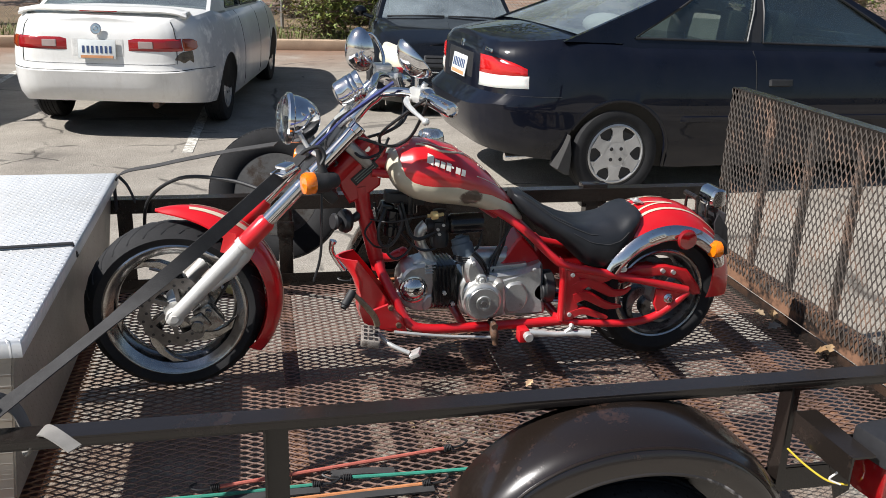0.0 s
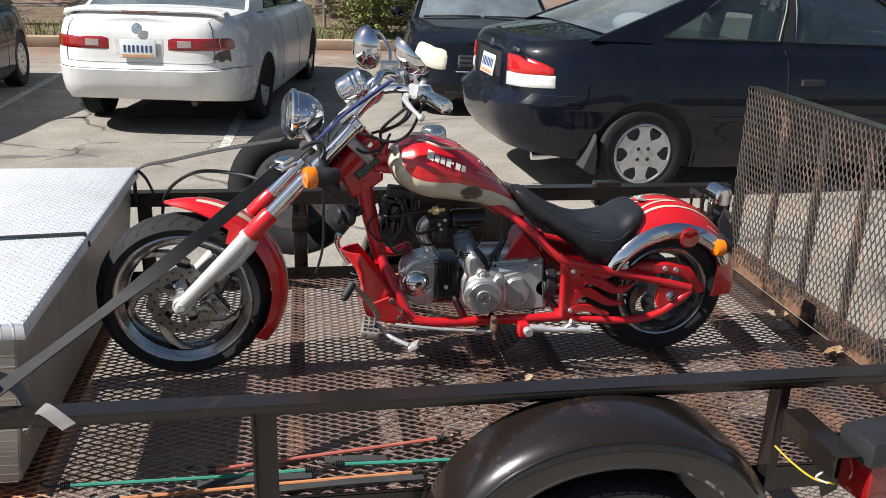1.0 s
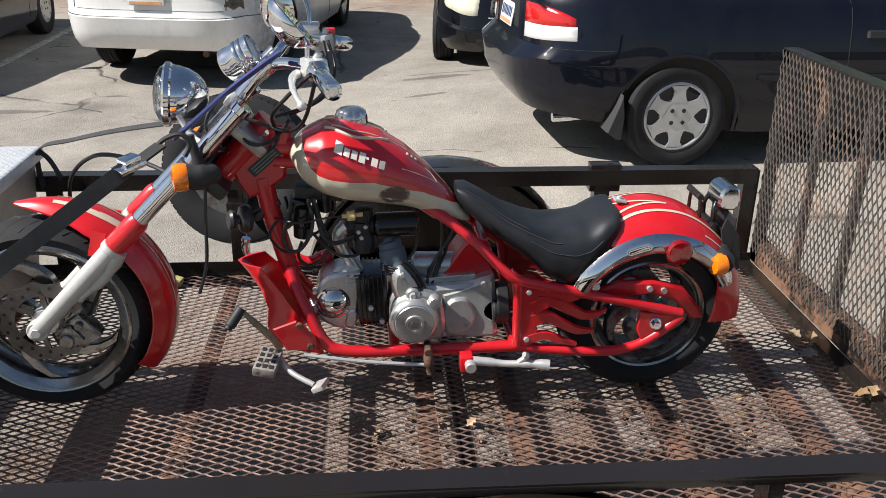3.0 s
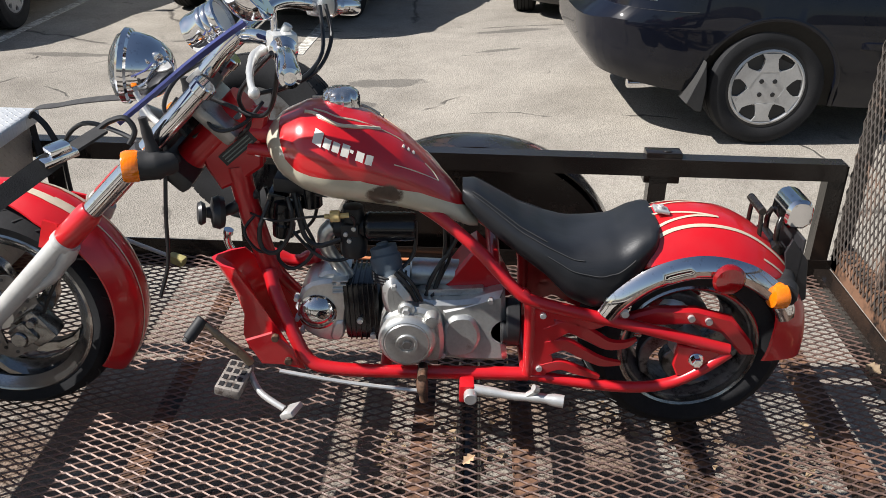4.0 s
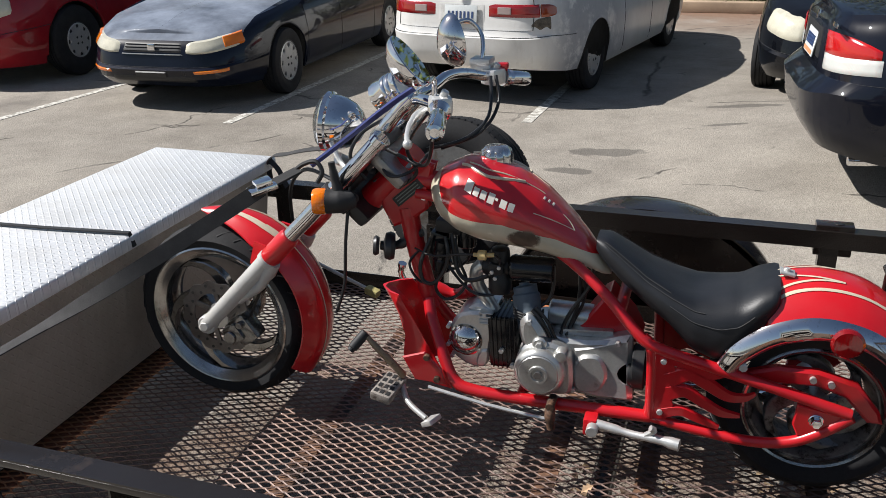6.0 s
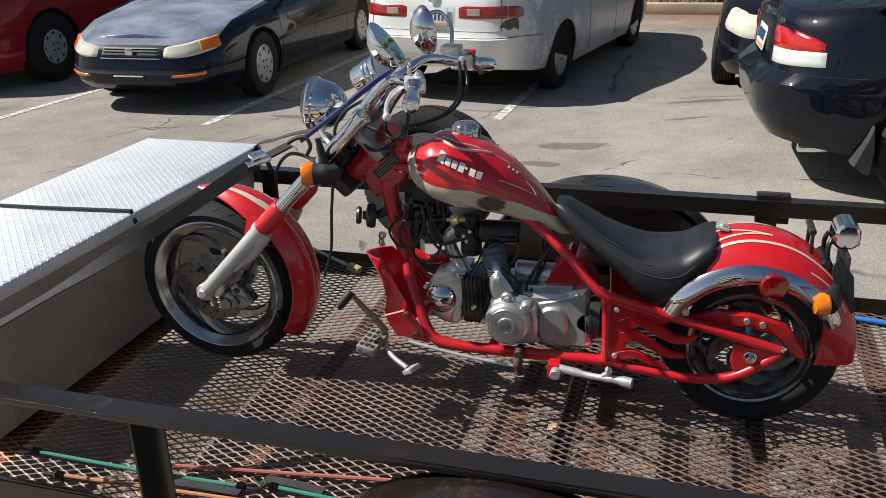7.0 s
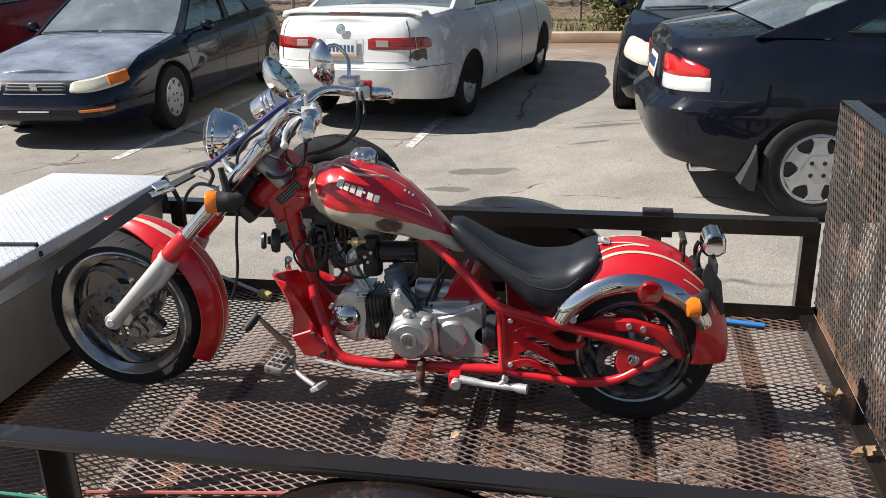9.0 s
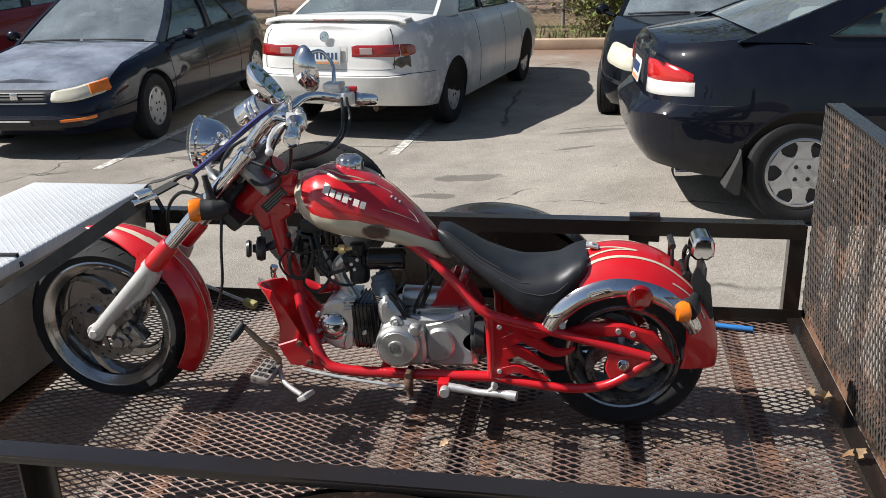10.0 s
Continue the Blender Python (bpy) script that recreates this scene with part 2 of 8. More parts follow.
def leather(name):
    n = Nodes(name)
    v = n.add("ShaderNodeTexVoronoi", feature="DISTANCE_TO_EDGE")
    v.inputs["Scale"].default_value = 190
    n.link(n.co, v.inputs["Vector"])
    creases = n.noise(9, 6, 0.6, (1, 3, 3))
    n.set(color=n.ramp(n.noise(11, 6), [(0.3, (0.008, 0.009, 0.011)), (0.7, (0.018, 0.019, 0.022))]), rough=n.math("ADD", 0.34, n.math("MULTIPLY", creases, 0.2)), spec=0.5)
    n.bump(n.math("ADD", n.math("MULTIPLY", v.outputs["Distance"], 0.5), creases), 0.22, 0.002)
    return n.m


def tank_paint(name):
    """Red with a cream lower panel, worn dark at one patch on the lower edge."""
    n = Nodes(name)
    x, y, z = n.axis("X"), n.axis("Y"), n.axis("Z")
    # the cream band lies below a line that falls to the rear and turns up at the front
    u = n.math("MULTIPLY", n.math("ADD", x, 0.15), 1 / 0.45)
    line = n.ramp(u, [((a + 0.15) / 0.45, b) for a, b in ((-0.13, 0.74), (-0.112, 0.69), (-0.10, 0.638), (-0.089, 0.606), (-0.07, 0.590), (-0.04, 0.582), (0.05, 0.576), (0.157, 0.541), (0.238, 0.497), (0.27, 0.47))])
    cream = n.math("LESS_THAN", z, line)
    red = n.ramp(n.noise(3, 4), [(0.3, (0.46, 0.006, 0.010)), (0.7, (0.58, 0.010, 0.014))])
    cr = n.ramp(n.noise(7, 7, 0.65), [(0.3, (0.50, 0.45, 0.33)), (0.7, (0.64, 0.59, 0.46))])
    col = n.mix(cream, red, cr)
    gone = None
    for cx, cz, rx, rz in ((0.092, 0.543, 0.050, 0.036), (0.205, 0.478, 0.012, 0.008)):
        dx = n.math("DIVIDE", n.math("SUBTRACT", x, cx), rx)
        dz = n.math("DIVIDE", n.math("SUBTRACT", z, cz), rz)
        d = n.math("ADD", n.math("ADD", n.math("MULTIPLY", dx, dx), n.math("MULTIPLY", dz, dz)), n.math("MULTIPLY", n.noise(40, 6, 0.7), 0.9))
        s = n.ramp(d, [(0.75, 1.0), (1.0, 0.0)])
        gone = s if gone is None else n.math("MAXIMUM", gone, s)
    col = n.mix(gone, col, n.mix(n.noise(60, 5), (0.05, 0.032, 0.02), (0.13, 0.09, 0.06)))
    n.set(color=col, rough=n.math("ADD", 0.28, n.math("MULTIPLY", gone, 0.4)), coat=0.8, coat_rough=0.07)
    n.bump(n.noise(120, 3), 0.03, 0.0005)
    return n.m


def diamond_plate(name, dull=False):
    """Tread plate: raised lozenges that turn from row to row; dull: a darker copy for shaded walls."""
    n = Nodes(name)
    geo = n.add("ShaderNodeNewGeometry")
    height = None
    for ang, off in ((45, 0.0), (-45, 0.5)):
        mp = n.add("ShaderNodeMapping")
        mp.inputs["Scale"].default_value = (40, 40, 40)
        mp.inputs["Location"].default_value = (off, off, off)
        n.link(n.co, mp.inputs["Vector"])
        fr = n.add("ShaderNodeVectorMath", operation="FRACTION")
        n.link(mp.outputs[0], fr.inputs[0])
        sub = n.add("ShaderNodeVectorMath", operation="SUBTRACT")
        sub.inputs[1].default_value = (0.5, 0.5, 0.5)
        n.link(fr.outputs[0], sub.inputs[0])
        rot = n.add("ShaderNodeVectorRotate", rotation_type="X_AXIS" if dull else "Z_AXIS")
        rot.inputs["Angle"].default_value = radians(ang)
        n.link(sub.outputs[0], rot.inputs["Vector"])
        sp = n.add("ShaderNodeSeparateXYZ")
        n.link(rot.outputs[0], sp.inputs[0])
        d = n.math("ADD", n.math("MULTIPLY", n.math("ABSOLUTE", sp.outputs[2 if dull else 0]), 2.2), n.math("MULTIPLY", n.math("ABSOLUTE", sp.outputs[1]), 7.0))
        h = n.ramp(d, [(0.55, 1.0), (0.95, 0.0)])
        height = h if height is None else n.math("MAXIMUM", height, h)
    # the side walls' shade is put into the darker, browner pair
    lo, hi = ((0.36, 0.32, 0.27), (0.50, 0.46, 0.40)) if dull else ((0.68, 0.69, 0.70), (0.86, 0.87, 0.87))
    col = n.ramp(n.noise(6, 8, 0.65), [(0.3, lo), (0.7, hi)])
    col = n.mix(n.math("MULTIPLY", n.ramp(n.noise(3, 9, 0.7), [(0.5, 0.0), (0.66, 1.0)]), 0.35), col, (0.34, 0.32, 0.29))
    n.set(color=col, metal=0.32, rough=n.math("ADD", 0.34, n.math("MULTIPLY", n.noise(18, 7, 0.7), 0.22)))
    n.bump(height, 0.7, 0.0022)
    return n.m


M_ASPHALT = asphalt("aged_asphalt")
M_LINE = plain("worn_line_paint", (0.66, 0.64, 0.58), 0.85, vary=0.15, scale=9, dirt=((0.30, 0.28, 0.24), 0.43))
M_KERB = plain("kerb_concrete", (0.42, 0.31, 0.215), 0.9, vary=0.25, scale=3, bump=0.5, dist=0.004)
M_SOIL = plain("leafy_soil", (0.17, 0.12, 0.07), 0.95, vary=0.5, scale=4, grain=40, bump=0.8, dist=0.02)
M_STEEL = rusty_steel("black_painted_steel", black=(0.010, 0.0078, 0.0066), rust=(0.026, 0.017, 0.013), amount=0.58, rough=0.26, coat=0.5, coat_rough=0.16)
M_STEEL2 = rusty_steel("rusted_steel", amount=0.43, rust=(0.15, 0.080, 0.048))
M_BARERUST = rusty_steel("bare_rusted_steel", black=(0.10, 0.045, 0.030), rust=(0.24, 0.10, 0.058), amount=0.42, rough=0.7)
M_MESH = mesh_steel("expanded_metal")
M_GATEMESH = rusty_steel("gate_mesh_steel", black=(0.050, 0.043, 0.038), rust=(0.155, 0.100, 0.072), amount=0.50, rough=0.36)
M_FENDER = rusty_steel("fender_black_paint", black=(0.0085, 0.0058, 0.0045), rust=(0.052, 0.024, 0.015), amount=0.55, rough=0.26, coat=0.6, coat_rough=0.10, dents=0.16)
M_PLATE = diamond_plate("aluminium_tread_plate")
M_PLATE2 = diamond_plate("shaded_tread_plate", True)
M_ALU = plain("cast_aluminium", (0.66, 0.655, 0.63), 0.36, 0.55, vary=0.14, scale=14, bump=0.12)
M_SILVER = plain("silver_painted_fork", (0.58, 0.57, 0.54), 0.38, 0.25, vary=0.1, scale=12, dirt=((0.40, 0.37, 0.31), 0.6))
M_CHROME = chrome("chrome")
M_RIM = plain("machined_rim", (0.42, 0.41, 0.395), 0.22, 0.95, vary=0.18, scale=10, dirt=((0.16, 0.14, 0.12), 0.58))
M_BARREL = plain("dull_cast_wheel", (0.26, 0.255, 0.25), 0.24, 0.9, vary=0.3, scale=14, dirt=((0.05, 0.045, 0.04), 0.5))
M_BLADE = plain("dusty_cast_spoke", (0.31, 0.30, 0.285), 0.24, 0.9, vary=0.25, scale=18, dirt=((0.13, 0.11, 0.09), 0.54))
M_DARKWHEEL = plain("grimy_wheel_metal", (0.19, 0.186, 0.18), 0.42, 0.6, vary=0.35, scale=16, dirt=((0.03, 0.026, 0.022), 0.5))
M_DISC = plain("worn_steel", (0.30, 0.29, 0.28), 0.35, 0.8, vary=0.25, scale=20, dirt=((0.10, 0.08, 0.07), 0.58))
M_RED = paint_metal("red_paint", (0.60, 0.008, 0.014), 0.14, 0.28, 0.7, 0.06)
M_REDF = paint_metal("red_frame_paint", (0.52, 0.008, 0.014), 0.18, 0.30, 0.4, 0.05)
M_TANK = tank_paint("tank_paint")
M_CREAM = plain("cream_stripe", (0.62, 0.54, 0.40), 0.35, vary=0.12, coat=0.5)
M_WHITEMARK = plain("white_mark", (0.74, 0.70, 0.62), 0.4, vary=0.1)
M_TYRE = plain("tyre_rubber", (0.020, 0.020, 0.021), 0.75, vary=0.3, scale=8, grain=140, bump=0.3, dirt=((0.04, 0.036, 0.032), 0.62), spec=0.25)
M_RUBBER = plain("black_rubber", (0.018, 0.018, 0.019), 0.6, vary=0.25, scale=12)
M_PLASTIC = plain("black_plastic", (0.022, 0.022, 0.024), 0.42, vary=0.25, scale=10)
M_GREYBLUE = plain("blue_grey_rubber", (0.09, 0.115, 0.14), 0.6, vary=0.2, scale=14)
M_LEATHER = leather("black_seat_vinyl")
M_AMBER = lens_plastic("amber_lens", (0.95, 0.23, 0.005))
M_REDLENS = lens_plastic("red_lens", (0.55, 0.008, 0.008))
M_DARKLENS = lens_plastic("dark_red_reflector", (0.28, 0.005, 0.007), 0.08)
M_CLEARLENS = lens_plastic("clear_lens", (0.72, 0.72, 0.68))
M_GLASS = glass("clear_glass", (0.92, 0.95, 0.95), 0.8)
M_CARGLASS = glass("car_glass", (0.62, 0.70, 0.68), 0.72, 0.02, 0.20, 0.17)
M_SIDEGLASS = glass("side_window_glass", (0.74, 0.82, 0.79), 0.72, 0.02, 0.03, 0.02)
# heavier film: paints in bright sky reflection as well as dust
M_SCREEN = glass("sky_haze_windscreen", (0.62, 0.72, 0.72), 0.72, 0.02, 0.14, 0.27)
mg_ = Nodes("mirror")
mg_.set(color=(0.50, 0.56, 0.54), metal=1.0, rough=0.02)
M_MIRROR = mg_.m
M_WEB = plain("black_webbing", (0.035, 0.034, 0.034), 0.85, vary=0.3, scale=20, grain=400, bump=0.6)
M_BLUEWEB = plain("blue_webbing", (0.045, 0.06, 0.20), 0.8, vary=0.25, scale=20, grain=400, bump=0.5)
M_BRASS = plain("yellowed_filter", (0.62, 0.46, 0.20), 0.5, vary=0.2, scale=20)
M_BRAKE = plain("brake_steel", (0.15, 0.14, 0.135), 0.4, 0.8, vary=0.3, scale=30)
M_PEG = plain("worn_peg_metal", (0.30, 0.27, 0.24), 0.6, 0.2, vary=0.35, scale=30, dirt=((0.08, 0.06, 0.05), 0.5))
M_CAST = plain("bead_cast_aluminium", (0.60, 0.595, 0.565), 0.34, 0.72, vary=0.16, scale=16, grain=160, bump=0.10, dirt=((0.30, 0.26, 0.20), 0.60))
M_POLISHED = plain("polished_aluminium", (0.62, 0.62, 0.62), 0.12, 0.95, vary=0.08, scale=20, bump=0.03)
M_GLOSSBLACK = plain("gloss_black_enamel", (0.010, 0.010, 0.011), 0.22, vary=0.3, scale=18, bump=0.08)
M_HOSE = plain("hose_rubber", (0.014, 0.014, 0.015), 0.36, vary=0.3, scale=18, bump=0.08)
M_BRONZE = plain("tarnished_lever_steel", (0.30, 0.225, 0.15), 0.42, 0.4, vary=0.25, scale=30, dirt=((0.12, 0.08, 0.05), 0.55))
M_RAD = plain("engine_black", (0.014, 0.014, 0.015), 0.5, vary=0.3, scale=16)

# ---- building ----


def thing(name, label, category, at=None, group="", kind=""):
    ob = new(name)
    ob.empty_display_size = 0.05
    if at is not None:
        ob.matrix_world = at
    return tagged(ob, label, category, group, kind)


def mesh_of(name, bm, material, sharp=38, flat=False):
    bmesh.ops.recalc_face_normals(bm, faces=bm.faces)
    me = bpy.data.meshes.new(name)
    bm.to_mesh(me)
    bm.free()
    for m in material if isinstance(material, (list, tuple)) else (material,):
        me.materials.append(m)
    if not flat:
        me.polygons.foreach_set("use_smooth", [True] * len(me.polygons))
        me.set_sharp_from_angle(angle=radians(sharp))
    return me


def part(name, bm, material, parent, label="", sharp=38, flat=False):
    ob = new(name, mesh_of(name, bm, material, sharp, flat))
    ob.parent = parent
    if label:
        ob["label"] = label
    return ob


def lone(name, bm, material, label, category, at=None, group="", kind="", sharp=38, flat=False):
    ob = new(name, mesh_of(name, bm, material, sharp, flat))
    if at is not None:
        ob.matrix_world = at
    return tagged(ob, label, category, group, kind)


def glide(pts, n=6):
    """A smooth line through the points."""
    p = [Vector(q) for q in pts]
    if len(p) < 3 or n < 2:
        return p
    out = []
    for i in range(len(p) - 1):
        a, b, c, d = p[max(0, i - 1)], p[i], p[i + 1], p[min(len(p) - 1, i + 2)]
        for k in range(n):
            t = k / n
            out.append(0.5 * (2 * b + (c - a) * t + (2 * a - 5 * b + 4 * c - d) * t * t + (3 * b - a - 3 * c + d) * t ** 3))
    return out + [p[-1]]


def skin(bm, rings, close=True, cap=True, mat=0):
    """Faces between rings of points."""
    vs = [[bm.verts.new(p) for p in r] for r in rings]
    n = len(rings[0])
    for a, b in zip(vs, vs[1:]):
        for i in range(n if close else n - 1):
            j = (i + 1) % n
            try:
                bm.faces.new((a[i], a[j], b[j], b[i])).material_index = mat
            except ValueError:
                pass
    if cap and close:
        for r in (vs[0], vs[-1]):
            if len({tuple(v.co) for v in r}) > 2:
                bm.faces.new(r).material_index = mat
    return vs


def frames_along(p, up=None):
    out, last = [], Vector(up or (0.13, 0.21, 1))
    for i in range(len(p)):
        d = (p[min(i + 1, len(p) - 1)] - p[max(i - 1, 0)])
        d = d.normalized() if d.length > 1e-9 else Vector((0, 0, 1))
        s = d.cross(last)
        if s.length < 1e-4:
            s = d.cross(Vector((1, 0.1, 0)))
        s.normalize()
        u = s.cross(d).normalized()
        last = u
        out.append((p[i], s, u))
    return out


def tube(bm, pts, r, seg=10, smooth=6, mat=0, cap=True):
    """A round rod along a line; r: a radius or one a point (before smoothing, when smooth is 1)."""
    p = glide(pts, smooth)
    rad = [r] * len(p) if isinstance(r, (int, float)) else [r[min(len(r) - 1, round(i * (len(r) - 1) / (len(p) - 1)))] for i in range(len(p))]
    rings = [[c + q * (s * math.cos(2 * math.pi * k / seg) + u * math.sin(2 * math.pi * k / seg)) for k in range(seg)] for (c, s, u), q in zip(frames_along(p), rad)]
    skin(bm, rings, True, cap, mat)
    return bm


def band(bm, pts, width, thick, side=None, smooth=6, mat=0):
    """A flat strap along a line, its width along side."""
    p = glide(pts, smooth)
    rings = []
    for c, s, u in frames_along(p):
        if side is not None:
            d = s.cross(u)
            s = Vector(side)
            s = (s - d * s.dot(d)).normalized()
            u = s.cross(d)
        rings.append([c + s * a * width / 2 + u * b * thick / 2 for a, b in ((-1, -1), (1, -1), (1, 1), (-1, 1))])
    skin(bm, rings, True, True, mat)
    return bm


def lathe(bm, profile, at=(0, 0, 0), axis=(0, 1, 0), seg=32, mat=0, cap=True):
    """Turns (radius, along) pairs about an axis through at."""
    a = Vector(axis).normalized()
    s = a.cross(Vector((0, 0, 1)) if abs(a.z) < 0.9 else Vector((1, 0, 0))).normalized()
    u = s.cross(a)
    rings = [[Vector(at) + a * h + (s * math.cos(2 * math.pi * k / seg) + u * math.sin(2 * math.pi * k / seg)) * max(r, 0.0002) for k in range(seg)] for r, h in profile]
    skin(bm, rings, True, cap, mat)
    return bm


def rod(bm, a, b, r, r2=None, seg=14, mat=0, edge=0.0):
    a, b = Vector(a), Vector(b)
    L = (b - a).length
    r2 = r if r2 is None else r2
    e = edge or min(r, r2, L) * 0.12
    return lathe(bm, [(r - e, 0), (r, e), (r2, L - e), (r2 - e, L)], a, b - a, seg, mat)


def block(bm, centre, size, turn=None, bevel=0.003, mat=0):
    m = Matrix.Translation(centre) @ (turn.to_4x4() if turn is not None else Matrix()) @ Matrix.Diagonal((*size, 1))
    got = bmesh.ops.create_cube(bm, size=1.0, matrix=m)
    vs = got["verts"]
    fs = {f for v in vs for f in v.link_faces}
    for f in fs:
        f.material_index = mat
    if bevel:
        es = {e for v in vs for e in v.link_edges}
        bmesh.ops.bevel(bm, geom=list(es), offset=bevel, segments=2, affect="EDGES", profile=0.6)
    return bm


def turned(x=0, y=0, z=0):
    return Euler((radians(x), radians(y), radians(z))).to_matrix()


def slab(bm, outline, y0, y1, bevel=0.002, mat=0, plane="xz"):
    """A flat plate with the given outline, between two depths."""
    def put(a, b, d):
        return {"xz": (a, d, b), "xy": (a, b, d), "yz": (d, a, b)}[plane]
    lo, hi = [bm.verts.new(put(a, b, y0)) for a, b in outline], [bm.verts.new(put(a, b, y1)) for a, b in outline]
    n = len(outline)
    fs = [bm.faces.new(lo), bm.faces.new(hi)] + [bm.faces.new((lo[i], lo[(i + 1) % n], hi[(i + 1) % n], hi[i])) for i in range(n)]
    for f in fs:
        f.material_index = mat
    if bevel:
        bmesh.ops.recalc_face_normals(bm, faces=fs)
        es = {e for f in fs[:2] for e in f.edges}
        bmesh.ops.bevel(bm, geom=list(es), offset=bevel, segments=1, affect="EDGES", profile=0.6)
    return bm


def soft(outline, n=2):
    """Rounds the corners of an outline."""
    for _ in range(n):
        o = []
        for (a, b), (c, d) in zip(outline, outline[1:] + outline[:1]):
            o += [(a * 0.75 + c * 0.25, b * 0.75 + d * 0.25), (a * 0.25 + c * 0.75, b * 0.25 + d * 0.75)]
        outline = o
    return outline


def ball(bm, at, r, scale=(1, 1, 1), seg=20, mat=0, turn=None):
    m = Matrix.Translation(at) @ (turn.to_4x4() if turn is not None else Matrix()) @ Matrix.Diagonal((*scale, 1))
    got = bmesh.ops.create_uvsphere(bm, u_segments=seg, v_segments=seg // 2, radius=r, matrix=m)
    for f in {f for v in got["verts"] for f in v.link_faces}:
        f.material_index = mat
    return bm


def nb():
    return bmesh.new()


def angle_iron(bm, a, b, legs, t=0.005):
    """An L section from a to b: legs are two vectors, across the run."""
    a, b = Vector(a), Vector(b)
    p, q = Vector(legs[0]), Vector(legs[1])
    pn, qn = p.normalized() * t, q.normalized() * t
    prof = [Vector(), p, p + qn, pn + qn, pn + q, q]
    skin(bm, [[a + v for v in prof], [b + v for v in prof]], True, True)
    return bm

# ---- ground and surroundings ----
def ease(v):
    v = max(0.0, min(1.0, v))
    return v * v * (3 - 2 * v)


RISE = 0.165


def ground_z(x, y):
    """The lot is level but for a low swell east of the trailer, on which the coupe is parked."""
    return RISE * ease((x + 0.5) / 1.9) * ease((y - 1.25) / 1.35) * ease((9.5 - x) / 3.0) * ease((7.2 - y) / 2.4)


bm = nb()
gxs = [-110 + 4 * k for k in range(28)] + [-1 + 0.2 * k for k in range(1, 56)] + [14 + 4 * k for k in range(26)]
gys = [-110 + 4 * k for k in range(28)] + [-1 + 0.2 * k for k in range(1, 45)] + [12 + 4 * k for k in range(31)]
grid = [[bm.verts.new((x, y, ground_z(x, y))) for y in gys] for x in gxs]
for i in range(len(gxs) - 1):
    for j in range(len(gys) - 1):
        bm.faces.new((grid[i][j], grid[i + 1][j], grid[i + 1][j + 1], grid[i][j + 1]))
lone("ground", bm, M_ASPHALT, "sun-bleached grey asphalt lot with cracks and oil stains", "ground", kind="structure")

for x0, y0, y1, lean in ((-1.04, 4.93, 9.9, 0.03), (-3.38, 4.33, 9.6, 0.0), (-5.38, 3.9, 9.6, 0.06), (-7.9, 3.8, 9.4, 0.0)):
    bm = nb()
    steps = 40
    rings = []
    for k in range(steps + 1):
        y = y0 + (y1 - y0) * k / steps
        w = 0.042 + 0.006 * noise.noise((x0, y * 5, 0))
        x = x0 + lean * (y - y0)
        rings.append([Vector((x - w, y, 0.0)), Vector((x + w, y, 0.0)), Vector((x + w, y, 0.004)), Vector((x - w, y, 0.004))])
    skin(bm, rings)
    lone("parking_line", bm, M_LINE, "worn white painted parking line on the asphalt", "parking line", group="parking lines")

KERB_Y = 12.1
kerb = thing("kerb", "weathered tan concrete kerb along the lot's edge", "kerb", kind="structure")
bm = nb()
block(bm, (0, 0, 0), (2.96, 0.22, 0.17), bevel=0.025)
kerb_mesh = mesh_of("kerb_stone", bm, M_KERB)
for k in range(-5, 6):
    s = new("kerb_stone", kerb_mesh)
    s.parent = kerb
    s.location = (k * 2.98 + 0.6, KERB_Y + 0.08, 0.075 + 0.004 * (k % 3))

bm = nb()
gx, gy = 60, 14
vv = [[bm.verts.new((-24 + i * 48 / gx, KERB_Y + 0.16 + j * 0.5, 0.12 + 0.05 * noise.noise((i * 0.6, j * 0.7, 2)) + 0.06 * j * (j < 8) * 0.4)) for j in range(gy)] for i in range(gx)]
for i in range(gx - 1):
    for j in range(gy - 1):
        bm.faces.new((vv[i][j], vv[i + 1][j], vv[i + 1][j + 1], vv[i][j + 1]))
lone("verge", bm, M_SOIL, "leaf-strewn brown soil verge behind the kerb", "ground", kind="structure")

M_GRASS = plain("grass_blades", (0.14, 0.165, 0.05), 0.7, vary=0.45, scale=2, bump=0)
lf = Nodes("bush_leaves")
lf.set(color=lf.mix(lf.ramp(lf.noise(0.9, 4), [(0.36, 0.0), (0.46, 1.0)]), lf.ramp(lf.noise(14, 3), [(0.3, (0.06, 0.035, 0.02)), (0.7, (0.17, 0.10, 0.055))]), lf.ramp(lf.noise(14, 3), [(0.3, (0.06, 0.10, 0.018)), (0.7, (0.24, 0.28, 0.055))])), rough=0.65)
M_LEAF = lf.m
M_BARK = plain("bark", (0.12, 0.085, 0.06), 0.9, vary=0.4, scale=8, bump=0.6, dist=0.01)
M_WIRE = plain("galvanised_wire", (0.34, 0.33, 0.31), 0.5, 0.7, vary=0.25, scale=4)


